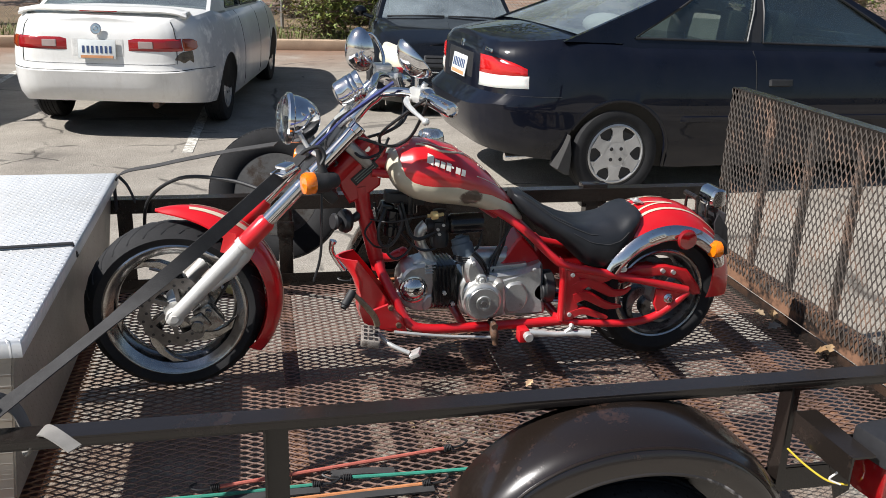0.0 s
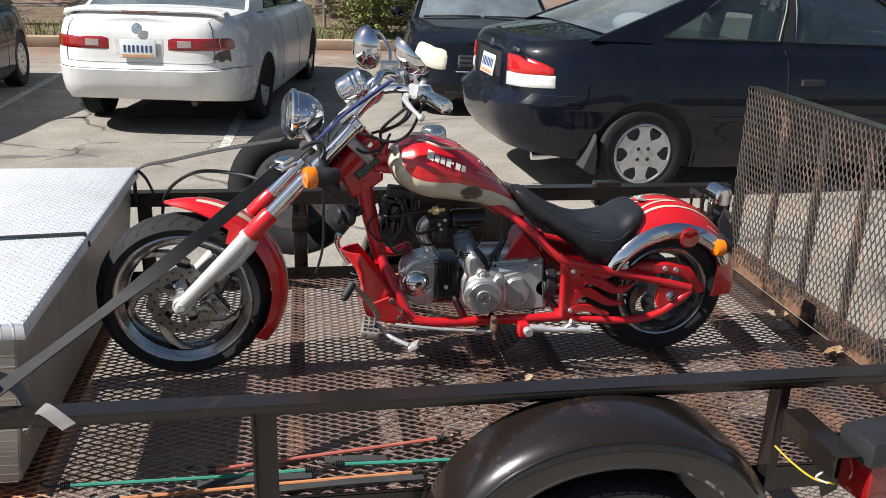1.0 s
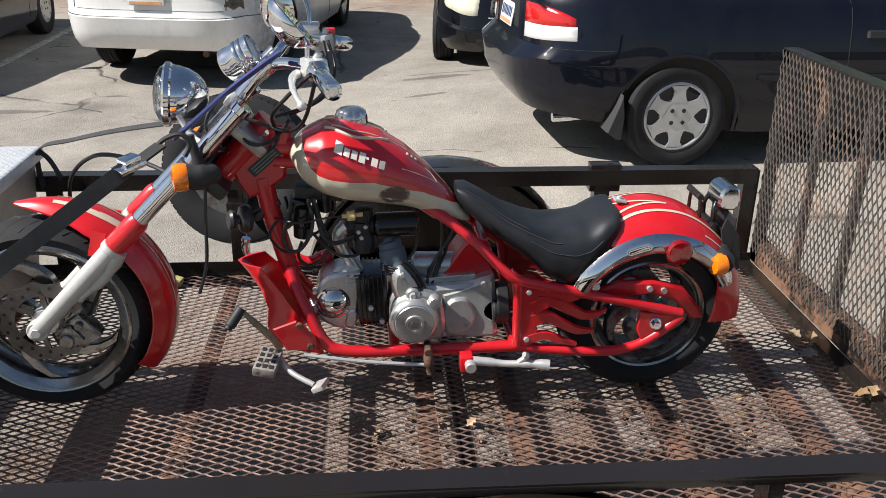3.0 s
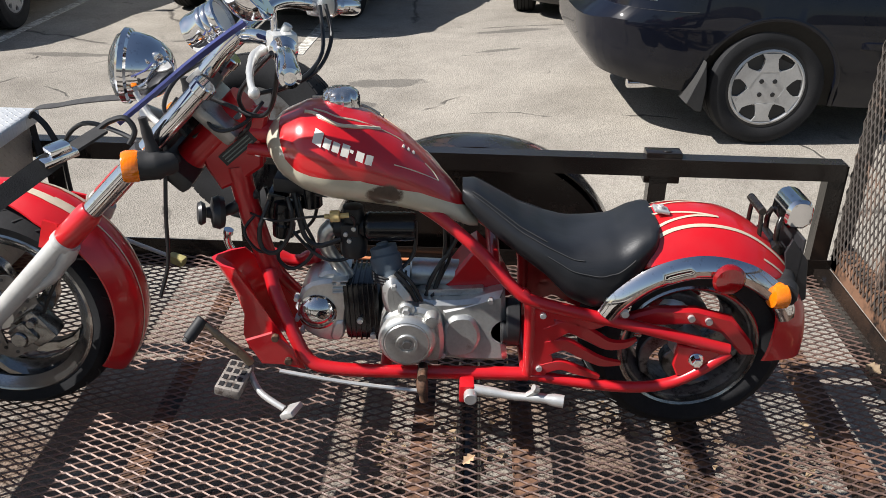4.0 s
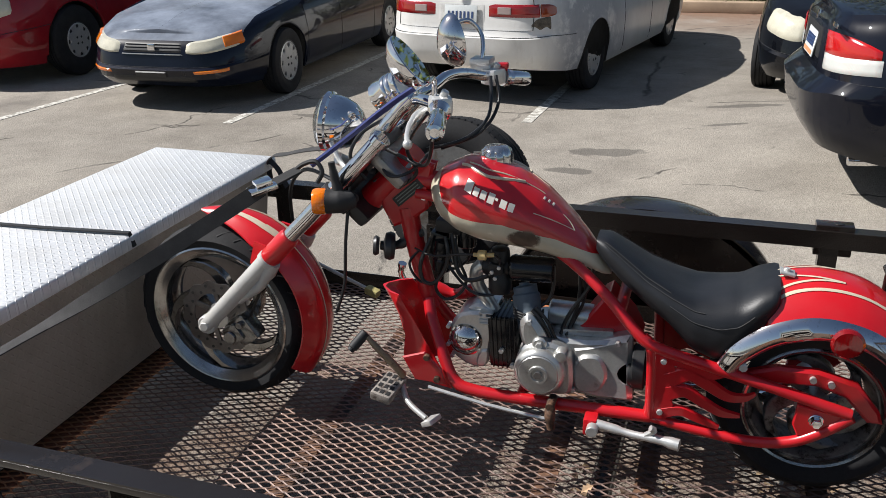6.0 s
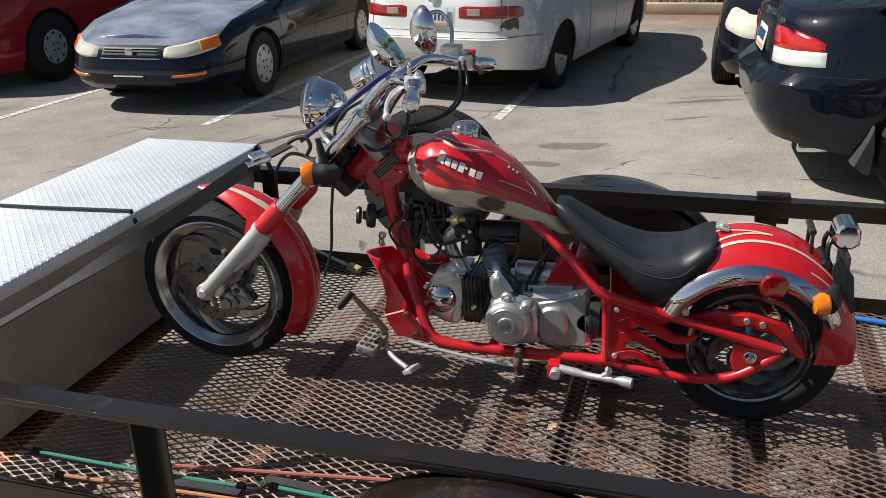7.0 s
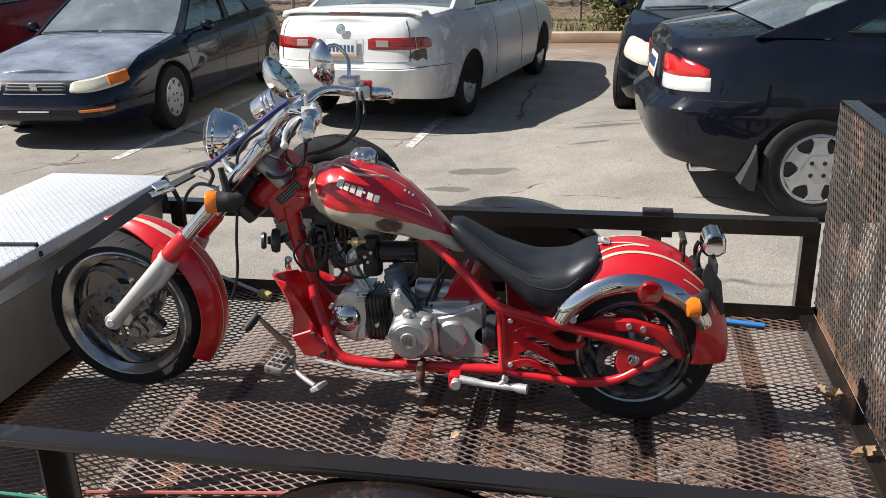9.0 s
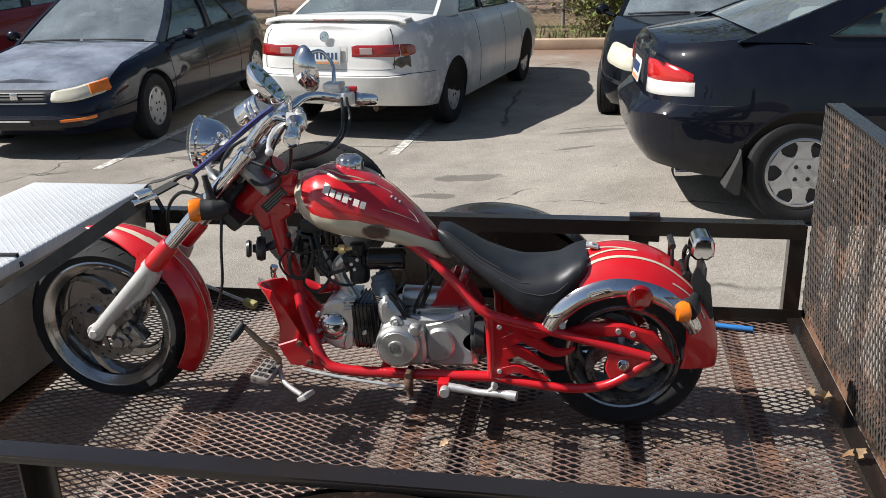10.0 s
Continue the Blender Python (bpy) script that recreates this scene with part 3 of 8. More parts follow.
def blades(name, count, x0, x1, y0, y1, h0, h1, material, label, seed):
    rng = random.Random(seed)
    vs, fs = [], []
    for _ in range(count):
        x, y = rng.uniform(x0, x1), rng.uniform(y0, y1)
        if noise.noise((x * 0.8, y * 0.8, seed)) < -0.18:
            continue
        h, a, l = rng.uniform(h0, h1), rng.uniform(0, 6.3), rng.uniform(0.1, 0.6)
        c, s, w = math.cos(a), math.sin(a), rng.uniform(0.006, 0.014)
        n = len(vs)
        for q, ww in ((0, 1.0), (0.55, 0.8), (1.0, 0.08)):
            ox, oy, oz = x + c * l * h * q * q, y + s * l * h * q * q, 0.10 + h * q
            vs += [(ox - s * w * ww, oy + c * w * ww, oz), (ox + s * w * ww, oy - c * w * ww, oz)]
        fs += [(n, n + 1, n + 3, n + 2), (n + 2, n + 3, n + 5, n + 4)]
    me = bpy.data.meshes.new(name)
    me.from_pydata(vs, [], fs)
    me.materials.append(material)
    return tagged(new(name, me), label, "grass", kind="stuff")


blades("grass", 9000, -12, 12, KERB_Y + 0.25, KERB_Y + 2.2, 0.05, 0.20, M_GRASS, "dry yellow-green grass and weeds behind the kerb", 3)


def bush(at, r, h, seed, leaves=2600):
    rng = random.Random(seed)
    root = thing("bush", "tangled brown and green bush behind the wire fence", "bush", pose(*at), group="bushes along the fence")
    bm = nb()
    tips = []
    for _ in range(9):
        a, l = rng.uniform(0, 6.28), rng.uniform(0.4, 1.0)
        top = Vector((math.cos(a) * r * l * 0.8, math.sin(a) * r * l * 0.8, h * rng.uniform(0.5, 0.95)))
        tube(bm, [(0.05 * math.cos(a), 0.05 * math.sin(a), 0), top * 0.5 + Vector((0, 0, h * 0.12)), top], [0.028, 0.018, 0.006], 6, 4)
        tips.append(top)
        for _ in range(7):
            q = top * rng.uniform(0.3, 1.0)
            tube(bm, [q, q + Vector((rng.gauss(0, 0.3), rng.gauss(0, 0.3), rng.uniform(-0.2, 0.45))), q + Vector((rng.gauss(0, 0.5), rng.gauss(0, 0.5), rng.uniform(-0.3, 0.6)))], [0.008, 0.005, 0.002], 4, 2)
    part("twig_mass", bm, M_BARK, root)
    vs, fs = [], []
    for _ in range(leaves):
        t = rng.choice(tips)
        p = t * rng.uniform(0.55, 1.1) + Vector((rng.gauss(0, 0.22), rng.gauss(0, 0.22), rng.gauss(0, 0.2)))
        p.z = max(0.05, p.z)
        q = Euler((rng.uniform(-0.9, 0.9), rng.uniform(-0.9, 0.9), rng.uniform(0, 6.3))).to_matrix()
        s = rng.uniform(0.025, 0.06)
        n = len(vs)
        vs += [tuple(p + q @ Vector(v) * s) for v in ((-1, 0, 0), (0, 0.45, 0.12), (1, 0, 0), (0, -0.45, 0.12))]
        fs.append((n, n + 1, n + 2, n + 3))
    me = bpy.data.meshes.new("leaves")
    me.from_pydata(vs, [], fs)
    me.materials.append(M_LEAF)
    lv = new("leaves", me)
    lv.parent = root
    lv["kind"] = "stuff"


for k in range(15):
    if k == 8:
        continue
    rr = random.Random(k)
    bush((-17 + k * 2.5 + rr.uniform(-0.6, 0.6), KERB_Y + 3.2 + rr.uniform(-0.4, 1.2), 0.2), rr.uniform(0.9, 1.5), rr.uniform(1.3, 2.6), 40 + k, 2200)


# green clumps between the kerb and the fence, and a tall thicket beyond the coupe
for k, (x, y, r, h) in enumerate(((0.75, KERB_Y + 0.75, 0.75, 1.05), (1.6, KERB_Y + 1.1, 0.7, 1.3), (2.6, KERB_Y + 0.9, 0.8, 1.5), (6.4, KERB_Y + 1.0, 1.2, 2.2), (7.9, KERB_Y + 1.2, 1.2, 2.6), (9.3, KERB_Y + 1.0, 1.2, 2.4), (10.8, KERB_Y + 1.3, 1.3, 2.7))):
    bush((x, y, 0.15), r, h, 140 + k, 3000)


def tree(at, h, seed):
    rng = random.Random(seed)
    root = thing("tree", "tall leafy tree beyond the fence", "tree", pose(*at), group="trees beyond the fence")
    bm = nb()
    tube(bm, [(0, 0, 0), (0.1, 0.05, h * 0.3), (-0.05, 0.1, h * 0.6), (0.05, 0, h * 0.9)], [0.22, 0.17, 0.11, 0.03], 10, 5)
    tips = []
    for _ in range(16):
        z, a = h * rng.uniform(0.3, 0.85), rng.uniform(0, 6.28)
        l = h * rng.uniform(0.18, 0.34) * (1.15 - z / h * 0.6)
        tip = Vector((math.cos(a) * l, math.sin(a) * l, z + l * 0.45))
        tube(bm, [(0, 0, z), (tip.x * 0.5, tip.y * 0.5, z + l * 0.3), tip], [0.07, 0.045, 0.012], 6, 4)
        tips += [tip, tip * 0.75 + Vector((0, 0, z * 0.25))]
    part("trunk", bm, M_BARK, root)
    vs, fs = [], []
    for _ in range(4200):
        p = rng.choice(tips) + Vector((rng.gauss(0, 0.55), rng.gauss(0, 0.55), rng.gauss(0, 0.45)))
        q = Euler((rng.uniform(-1, 1), rng.uniform(-1, 1), rng.uniform(0, 6.3))).to_matrix()
        s = rng.uniform(0.07, 0.16)
        n = len(vs)
        vs += [tuple(p + q @ Vector(v) * s) for v in ((-1, 0, 0), (0, 0.5, 0.12), (1, 0, 0), (0, -0.5, 0.12))]
        fs.append((n, n + 1, n + 2, n + 3))
    me = bpy.data.meshes.new("crown")
    me.from_pydata(vs, [], fs)
    me.materials.append(M_LEAF)
    cr = new("crown", me)
    cr.parent = root
    cr["kind"] = "stuff"


for k, (x, y, h) in enumerate(((-16, 19, 8), (-9, 21, 9.5), (-2.5, 18.5, 7.5), (4, 20, 9), (9.5, 18, 8), (16, 21, 10))):
    tree((x, y, 0.1), h, 70 + k)

# chain-link fence
fence = thing("wire_fence", "sagging galvanised chain-link fence with steel posts", "fence", kind="structure")
FY = KERB_Y + 1.5
for k in range(-5, 6):
    bm = nb()
    rod(bm, (k * 2.6, FY, 0.05), (k * 2.6, FY, 1.75), 0.03)
    part("post", bm, M_WIRE, fence)
bm = nb()
rod(bm, (-13, FY, 1.72), (13, FY, 1.72), 0.02)
part("top_rail", bm, M_WIRE, fence)
vs, fs = [], []
pitch_w = 0.075
for d in (-1, 1):
    for k in range(int(26 / pitch_w)):
        x = -13 + k * pitch_w
        n = len(vs)
        z1, dx = 1.6, 1.6 * d
        for (px, pz) in ((x, 0.1), (x + dx, 0.1 + z1)):
            vs += [(px, FY - 0.002, pz - 0.003), (px, FY + 0.003, pz), (px, FY - 0.002, pz + 0.003)]
        fs += [(n, n + 1, n + 4, n + 3), (n + 1, n + 2, n + 5, n + 4), (n + 2, n, n + 3, n + 5)]
me = bpy.data.meshes.new("wire_mesh")
me.from_pydata(vs, [], fs)
me.materials.append(M_WIRE)
wm = new("wire_mesh", me)
wm.parent = fence
wm["kind"] = "stuff"

# a long low building beyond the camera's back, out of view, closes the lot
M_BLOCK = plain("painted_block_wall", (0.45, 0.42, 0.37), 0.85, vary=0.15, scale=2, bump=0.4, dist=0.004)
bm = nb()
block(bm, (0, -16, 0.9), (50, 0.4, 1.8), bevel=0.02)
lone("wall_south", bm, M_BLOCK, "plain tan block wall closing the lot", "wall", kind="structure")


# a white van stands in the street beyond the fence
van = thing("van", "white van parked in the street beyond the fence", "car", pose(1.75, 16.65, 0.05, 0, 0, 0))
bm = nb()
skin(bm, [[Vector((x * (0.95 - i * 0.06), y, z)) for x, y in ((-1, -2.4 + i * 0.1), (1, -2.4 + i * 0.1), (1, 2.2 - i * 0.9), (-1, 2.2 - i * 0.9))] for z, i in ((0.3, 0.3), (0.5, 0.0), (1.1, 0.0), (1.25, 0.3), (1.95, 1.2), (2.05, 1.8))])
bmesh.ops.bevel(bm, geom=[e for e in bm.edges], offset=0.05, segments=2, affect="EDGES")
part("body", bm, plain("white_van_paint", (0.74, 0.74, 0.72), 0.35, vary=0.06, coat=0.4), van)
for sx in (-1, 1):
    bm = nb()
    block(bm, (sx * 0.86, -2.40, 0.62), (0.13, 0.04, 0.34), bevel=0.015)
    part("tail_lamp", bm, M_REDLENS, van)
    for y in (-1.45, 1.35):
        bm = nb()
        lathe(bm, [(0.18, -0.1), (0.31, -0.1), (0.33, -0.06), (0.33, 0.06), (0.31, 0.1), (0.18, 0.1)], (sx * 0.84, y, 0.33), (1, 0, 0), 28)
        part("tyre", bm, M_TYRE, van)
bm = nb()
block(bm, (0, -2.34, 1.52), (1.3, 0.04, 0.5), turned(-6), 0.02)
part("rear_window", bm, M_CARGLASS, van)
bm = nb()
block(bm, (0, -2.45, 0.55), (1.75, 0.14, 0.2), bevel=0.04)
part("bumper", bm, M_PLASTIC, van)

# ---- trailer ----
DECK, Y_NEAR, Y_FAR, X_GATE, X_FRONT = 0.45, -0.61, 0.82, 1.31, -1.62
TOP_NEAR, TOP_FAR = 0.745, 0.785
trailer = thing("utility_trailer", "rusty black steel utility trailer with mesh floor", "trailer")

for name, y, top, out in (("near", Y_NEAR, TOP_NEAR, -1), ("far", Y_FAR, TOP_FAR, 1)):
    bm = nb()
    angle_iron(bm, (X_FRONT, y, top), (X_GATE - 0.02, y, top), ((0, 0.05 * out, 0), (0, 0, -0.05)))
    block(bm, ((X_FRONT + X_GATE) / 2 - 0.01, y + 0.047 * out, top - 0.011), (X_GATE - X_FRONT - 0.02, 0.008, 0.014), bevel=0.002)
    part("top_rail", bm, M_STEEL, trailer, "black painted angle iron side rail")
    bm = nb()
    angle_iron(bm, (X_FRONT, y, DECK + 0.04), (X_GATE, y, DECK + 0.04), ((0, 0.004 * out, 0), (0, 0, -0.068)), 0.006)
    block(bm, ((X_FRONT + X_GATE) / 2, y - 0.02 * out, DECK - 0.026), (X_GATE - X_FRONT, 0.045, 0.006), bevel=0.001)
    part("side_beam", bm, M_STEEL, trailer)


def post(x, y, top, out, w=0.05):
    bm = nb()
    angle_iron(bm, (x - w / 2, y + 0.004 * out, DECK - 0.03), (x - w / 2, y + 0.004 * out, top - 0.006), ((w, 0, 0), (0, 0.045 * out, 0)))
    part("rail_post", bm, M_STEEL, trailer)


for x in (-1.58, -0.455, 0.715):
    post(x, Y_NEAR, TOP_NEAR, -1)
for x in (-1.58, -0.93, 0.78, 1.272):
    post(x, Y_FAR, TOP_FAR, 1)
bm = nb()
block(bm, (0.79, Y_FAR + 0.035, TOP_FAR - 0.03), (0.10, 0.05, 0.09), bevel=0.004)
rod(bm, (0.80, Y_FAR + 0.03, TOP_FAR - 0.01), (0.80, Y_FAR + 0.03, TOP_FAR + 0.018), 0.014)
part("stake_pocket", bm, M_STEEL, trailer)

# cross members under the mesh
for x in (-1.3, -0.42, 0.145, 0.36, 0.72, 1.05):
    bm = nb()
    angle_iron(bm, (x, Y_NEAR + 0.003, DECK - 0.007), (x, Y_FAR - 0.003, DECK - 0.007), ((0.045, 0, 0), (0, 0, -0.045)))
    part("cross_member", bm, M_STEEL2, trailer)
bm = nb()
angle_iron(bm, (-1.08, Y_NEAR + 0.003, DECK - 0.009), (-1.08, Y_FAR - 0.003, DECK - 0.009), ((0.095, 0, 0), (0, 0, -0.045)))
part("cross_member", bm, M_BARERUST, trailer, "wide bare cross member, brown with rust")
bm = nb()
angle_iron(bm, (X_GATE - 0.045, Y_NEAR, DECK + 0.012), (X_GATE - 0.045, Y_FAR, DECK + 0.012), ((0.045, 0, 0), (0, 0, -0.08)))
part("rear_beam", bm, M_STEEL, trailer)
# front beam with an unseen deep apron added to shade the ground beneath
bm = nb()
angle_iron(bm, (X_FRONT, Y_NEAR, DECK - 0.008), (X_FRONT, Y_FAR, DECK - 0.008), ((0.05, 0, 0), (0, 0, -0.38)))
part("front_shade_apron", bm, M_STEEL, trailer)


def expanded(u0, u1, v0, v1, lu, lv, place, bond=0.14, w=0.0016, t=0.0016, seed=1):
    """Expanded metal: zigzag strands along u that meet at short bonds; place(u, v, d) gives the point."""
    vs, fs = [], []
    rows, cols = int((v1 - v0) / lv), int((u1 - u0) / (lu / 2))
    for r in range(rows * 2 + 1):
        v = v0 + r * lv / 2
        pts = []
        for c in range(cols + 1):
            up = 1 if (c + r) % 2 == 0 else -1
            for e in (-1, 1):
                u = u0 + c * lu / 2 + e * lu / 2 * bond
                pts.append((min(u1, max(u0, u)), v + up * (lv / 4 - w * 0.35)))
        wob = 0.0015 * noise.noise((r * 0.37, seed, 0.5))
        n0 = len(vs)
        for k, (u, q) in enumerate(pts):
            dz = 0.0018 * noise.noise((u * 9, q * 9, seed)) + 0.004 * noise.noise((u * 1.7, q * 1.7, seed)) + wob
            vs += [place(u, q - w, dz - t), place(u, q + w, dz - t * 0.2), place(u, q + w * 0.9, dz + t), place(u, q - w * 1.1, dz + t * 0.2)]
        for k in range(len(pts) - 1):
            a, b = n0 + 4 * k, n0 + 4 * k + 4
            for i in range(4):
                j = (i + 1) % 4
                fs.append((a + i, a + j, b + j, b + i))
    return vs, fs


def mesh_part(name, data, material, parent, label):
    me = bpy.data.meshes.new(name)
    me.from_pydata(data[0], [], data[1])
    me.materials.append(material)
    ob = new(name, me)
    ob.parent = parent
    ob["label"], ob["kind"] = label, "stuff"
    return ob


mesh_part("floor_mesh", expanded(X_FRONT + 0.02, X_GATE - 0.03, Y_NEAR + 0.012, Y_FAR - 0.012, 0.051, 0.0236, lambda u, v, d: (u, v, DECK - 0.002 + d)), M_MESH, trailer, "rusty expanded steel mesh floor")

# fenders, wheels
TX, TZ = 0.269, 0.30


def fender(y0, y1, side, crown, R=0.44, el=1.02, drop=0.062):
    bm = nb()
    c = crown - R
    rings = []
    wob = 0.03
    w = abs(y1 - y0)
    prof = [(0.0, 0.0), (w * 0.35, 0.004), (w * 0.62, 0.0), (w * 0.76, -0.004), (w * 0.86, -drop * 0.28), (w * 0.94, -drop * 0.58), (w * 0.985, -drop * 0.86), (w, -drop), (w + 0.006, -drop - 0.02), (w + 0.007, -drop - 0.045), (w + 0.002, -drop - 0.045), (w * 0.96, -drop), (w * 0.90, -drop * 0.55), (w * 0.8, -0.018), (w * 0.6, -0.006), (w * 0.3, -0.004), (0.0, -0.005)]
    for k in range(41):
        a = math.pi * (0.04 + 0.92 * k / 40)
        flat = 1 - 0.03 * math.sin(a) ** 6
        rings.append([Vector((TX - math.cos(a) * (R + h) * el, y0 + side * d, c + math.sin(a) * (R + h) * flat)) for d, h in prof])
    skin(bm, rings, True, True)
    fd = part("fender", bm, M_FENDER, trailer, "dented glossy black steel wheel fender")
    bm = nb()
    lip = [Vector((TX - math.cos(a) * (R - drop - 0.045) * el, y0 + side * (w + 0.005), c + math.sin(a) * (R - drop - 0.045) * (1 - 0.03 * math.sin(a) ** 6))) for a in (math.pi * (0.05 + 0.9 * k / 48) for k in range(49))]
    tube(bm, lip, 0.0045, 6, 1)
    part("fender_lip", bm, rusty_steel("scuffed_lip", (0.02, 0.018, 0.017), (0.34, 0.32, 0.30), 0.50, 0.3), fd)
    bm = nb()
    roll = [Vector((TX - math.cos(a) * (R - drop * 0.72) * el, y0 + side * w * 0.968, c + math.sin(a) * (R - drop * 0.72) * (1 - 0.03 * math.sin(a) ** 6))) for a in (math.pi * (0.22 + 0.6 * k / 48) for k in range(49))]
    tube(bm, roll, 0.0032, 6, 1)
    part("scuffed_edge", bm, rusty_steel("edge_scuffs", (0.010, 0.007, 0.006), (0.30, 0.26, 0.22), 0.60, 0.3), fd)
    bm = nb()
    outline = [(TX - math.cos(math.pi * k / 24) * (R * el - 0.012), c - 0.005 + math.sin(math.pi * k / 24) * (R - 0.02)) for k in range(25)]
    slab(bm, outline, y0 - 0.004 * side, y0 + 0.0, 0.0)
    part("fender_skirt", bm, M_FENDER, trailer)


fender(Y_NEAR - 0.03, Y_NEAR - 0.202, -1, 0.738, 0.368, 1.08, 0.034)
fender(Y_FAR + 0.052, Y_FAR + 0.235, 1, 0.80)


def tyre_profile(R, rim, w):
    return [(rim, -w * 0.40), (rim + 0.012, -w * 0.46), (rim + (R - rim) * 0.55, -w * 0.52), (R * 0.955, -w * 0.46), (R * 0.988, -w * 0.36), (R * 0.992, -w * 0.30), (R * 0.965, -w * 0.285), (R * 0.965, -w * 0.255), (R * 0.996, -w * 0.24), (R, -w * 0.10), (R * 0.975, -w * 0.085), (R * 0.975, -w * 0.055), (R, -w * 0.04)]


def road_wheel(parent, at, R, rim, w, side=-1, rim_mat=None, holes=5):
    """A wheel with a grooved tyre and a dished disc with holes; side: where its face looks."""
    half = tyre_profile(R, rim, w)
    prof = half + [(r, -h) for r, h in reversed(half)]
    bm = nb()
    lathe(bm, prof, at, (0, 1, 0), 56, cap=False)
    tyre = part("tyre", bm, M_TYRE, parent)
    # tread lugs
    vs, fs = [], []
    nl = 64
    for k in range(nl):
        for s in (-1, 1):
            a0, a1 = 2 * math.pi * k / nl, 2 * math.pi * (k + 0.78) / nl
            n = len(vs)
            for rr, y in ((R + 0.0012, 0.12), (R - 0.006, 0.45)):
                for a in (a0, a1):
                    aa = a + s * y * 0.12
                    vs.append((at[0] + math.cos(aa) * rr, at[1] + s * y * w, at[2] + math.sin(aa) * rr))
            for rr, y in ((R - 0.012, 0.12), (R - 0.02, 0.45)):
                for a in (a0, a1):
                    aa = a + s * y * 0.12
                    vs.append((at[0] + math.cos(aa) * rr, at[1] + s * y * w, at[2] + math.sin(aa) * rr))
            fs += [(n, n + 1, n + 3, n + 2), (n, n + 4, n + 5, n + 1), (n + 2, n + 3, n + 7, n + 6), (n, n + 2, n + 6, n + 4), (n + 1, n + 5, n + 7, n + 3)]
    me = bpy.data.meshes.new("tread")
    me.from_pydata(vs, [], fs)
    me.materials.append(M_TYRE)
    tr = new("tread", me)
    tr.parent = tyre
    tr["kind"] = "stuff"
    bm = nb()
    s = side
    lathe(bm, [(rim + 0.006, s * w * 0.44), (rim + 0.008, s * w * 0.41), (rim - 0.014, s * w * 0.33), (rim - 0.02, s * w * 0.05), (rim * 0.72, s * w * 0.02), (rim * 0.66, s * w * 0.13), (rim * 0.42, s * w * 0.17), (rim * 0.30, s * w * 0.10), (rim * 0.22, s * w * 0.10), (rim * 0.2, s * w * 0.2), (0.001, s * w * 0.2), (0.001, s * w * -0.1), (rim * 0.7, s * w * -0.1), (rim, s * w * -0.4), (rim + 0.006, s * w * -0.44)], at, (0, 1, 0), 40)
    disc = part("rim", bm, rim_mat or M_RIM, parent)
    for k in range(holes):
        bm = nb()
        a = 2 * math.pi * (k + 0.3) / holes
        c = Vector((at[0] + math.cos(a) * rim * 0.72, at[1] + s * w * 0.105, at[2] + math.sin(a) * rim * 0.72))
        tri = [Vector((math.cos(a + b) * q, 0, math.sin(a + b) * q)) for b, q in ((0, rim * 0.20), (2.2, rim * 0.17), (-2.2, rim * 0.17))]
        skin(bm, [[c + v for v in tri], [c + v + Vector((0, s * 0.004, 0)) for v in tri]])
        part("vent_hole", bm, M_RUBBER, disc)
    return tyre


for y, s in ((Y_NEAR - 0.130, -1), (Y_FAR + 0.15, 1)):
    road_wheel(trailer, (TX, y, TZ - 0.005), 0.295, 0.165, 0.15, s)
bm = nb()
rod(bm, (TX, Y_NEAR - 0.1, TZ), (TX, Y_FAR + 0.1, TZ), 0.03)
for y in (Y_NEAR + 0.08, Y_FAR - 0.08):
    band(bm, [(TX - 0.32, y, DECK - 0.06), (TX - 0.1, y, TZ + 0.05), (TX, y, TZ + 0.035), (TX + 0.1, y, TZ + 0.05), (TX + 0.32, y, DECK - 0.06)], 0.045, 0.02, (0, 1, 0))
part("axle", bm, M_STEEL, trailer)

# tail gate
GY0, GY1, GZ0, GZ1 = Y_NEAR + 0.01, Y_FAR + 0.01, DECK + 0.02, 1.172
gate = part("tailgate", angle_iron(nb(), (X_GATE, GY0, GZ0 + 0.07), (X_GATE, GY1, GZ0 + 0.07), ((0.045, 0, 0), (0, 0, -0.075))), M_STEEL2, trailer, "upright steel mesh ramp gate with rusty frame")
for a, b, legs in (((X_GATE, GY0, GZ1), (X_GATE, GY1, GZ1), ((0.05, 0, 0), (0, 0, -0.045))), ((X_GATE, GY0, GZ0), (X_GATE, GY0, GZ1 - 0.005), ((0.045, 0, 0), (0, 0.045, 0))), ((X_GATE, GY1, GZ0), (X_GATE, GY1, GZ1 - 0.005), ((0.045, 0, 0), (0, -0.045, 0)))):
    part("gate_frame", angle_iron(nb(), a, b, legs), M_STEEL, gate)
for y in (0.56, 0.31, 0.06, -0.2, -0.46):
    part("gate_rib", angle_iron(nb(), (X_GATE + 0.012, y, GZ0 + 0.01), (X_GATE + 0.012, y, GZ1 - 0.01), ((0, 0.022, 0), (0.022, 0, 0)), 0.004), M_GATEMESH, gate)
mesh_part("gate_mesh", expanded(GZ0 + 0.03, GZ1 - 0.004, GY0 + 0.005, GY1 - 0.005, 0.051, 0.0236, lambda u, v, d: (X_GATE - 0.003 - d, v, u), seed=5), M_GATEMESH, gate, "weathered expanded steel mesh")

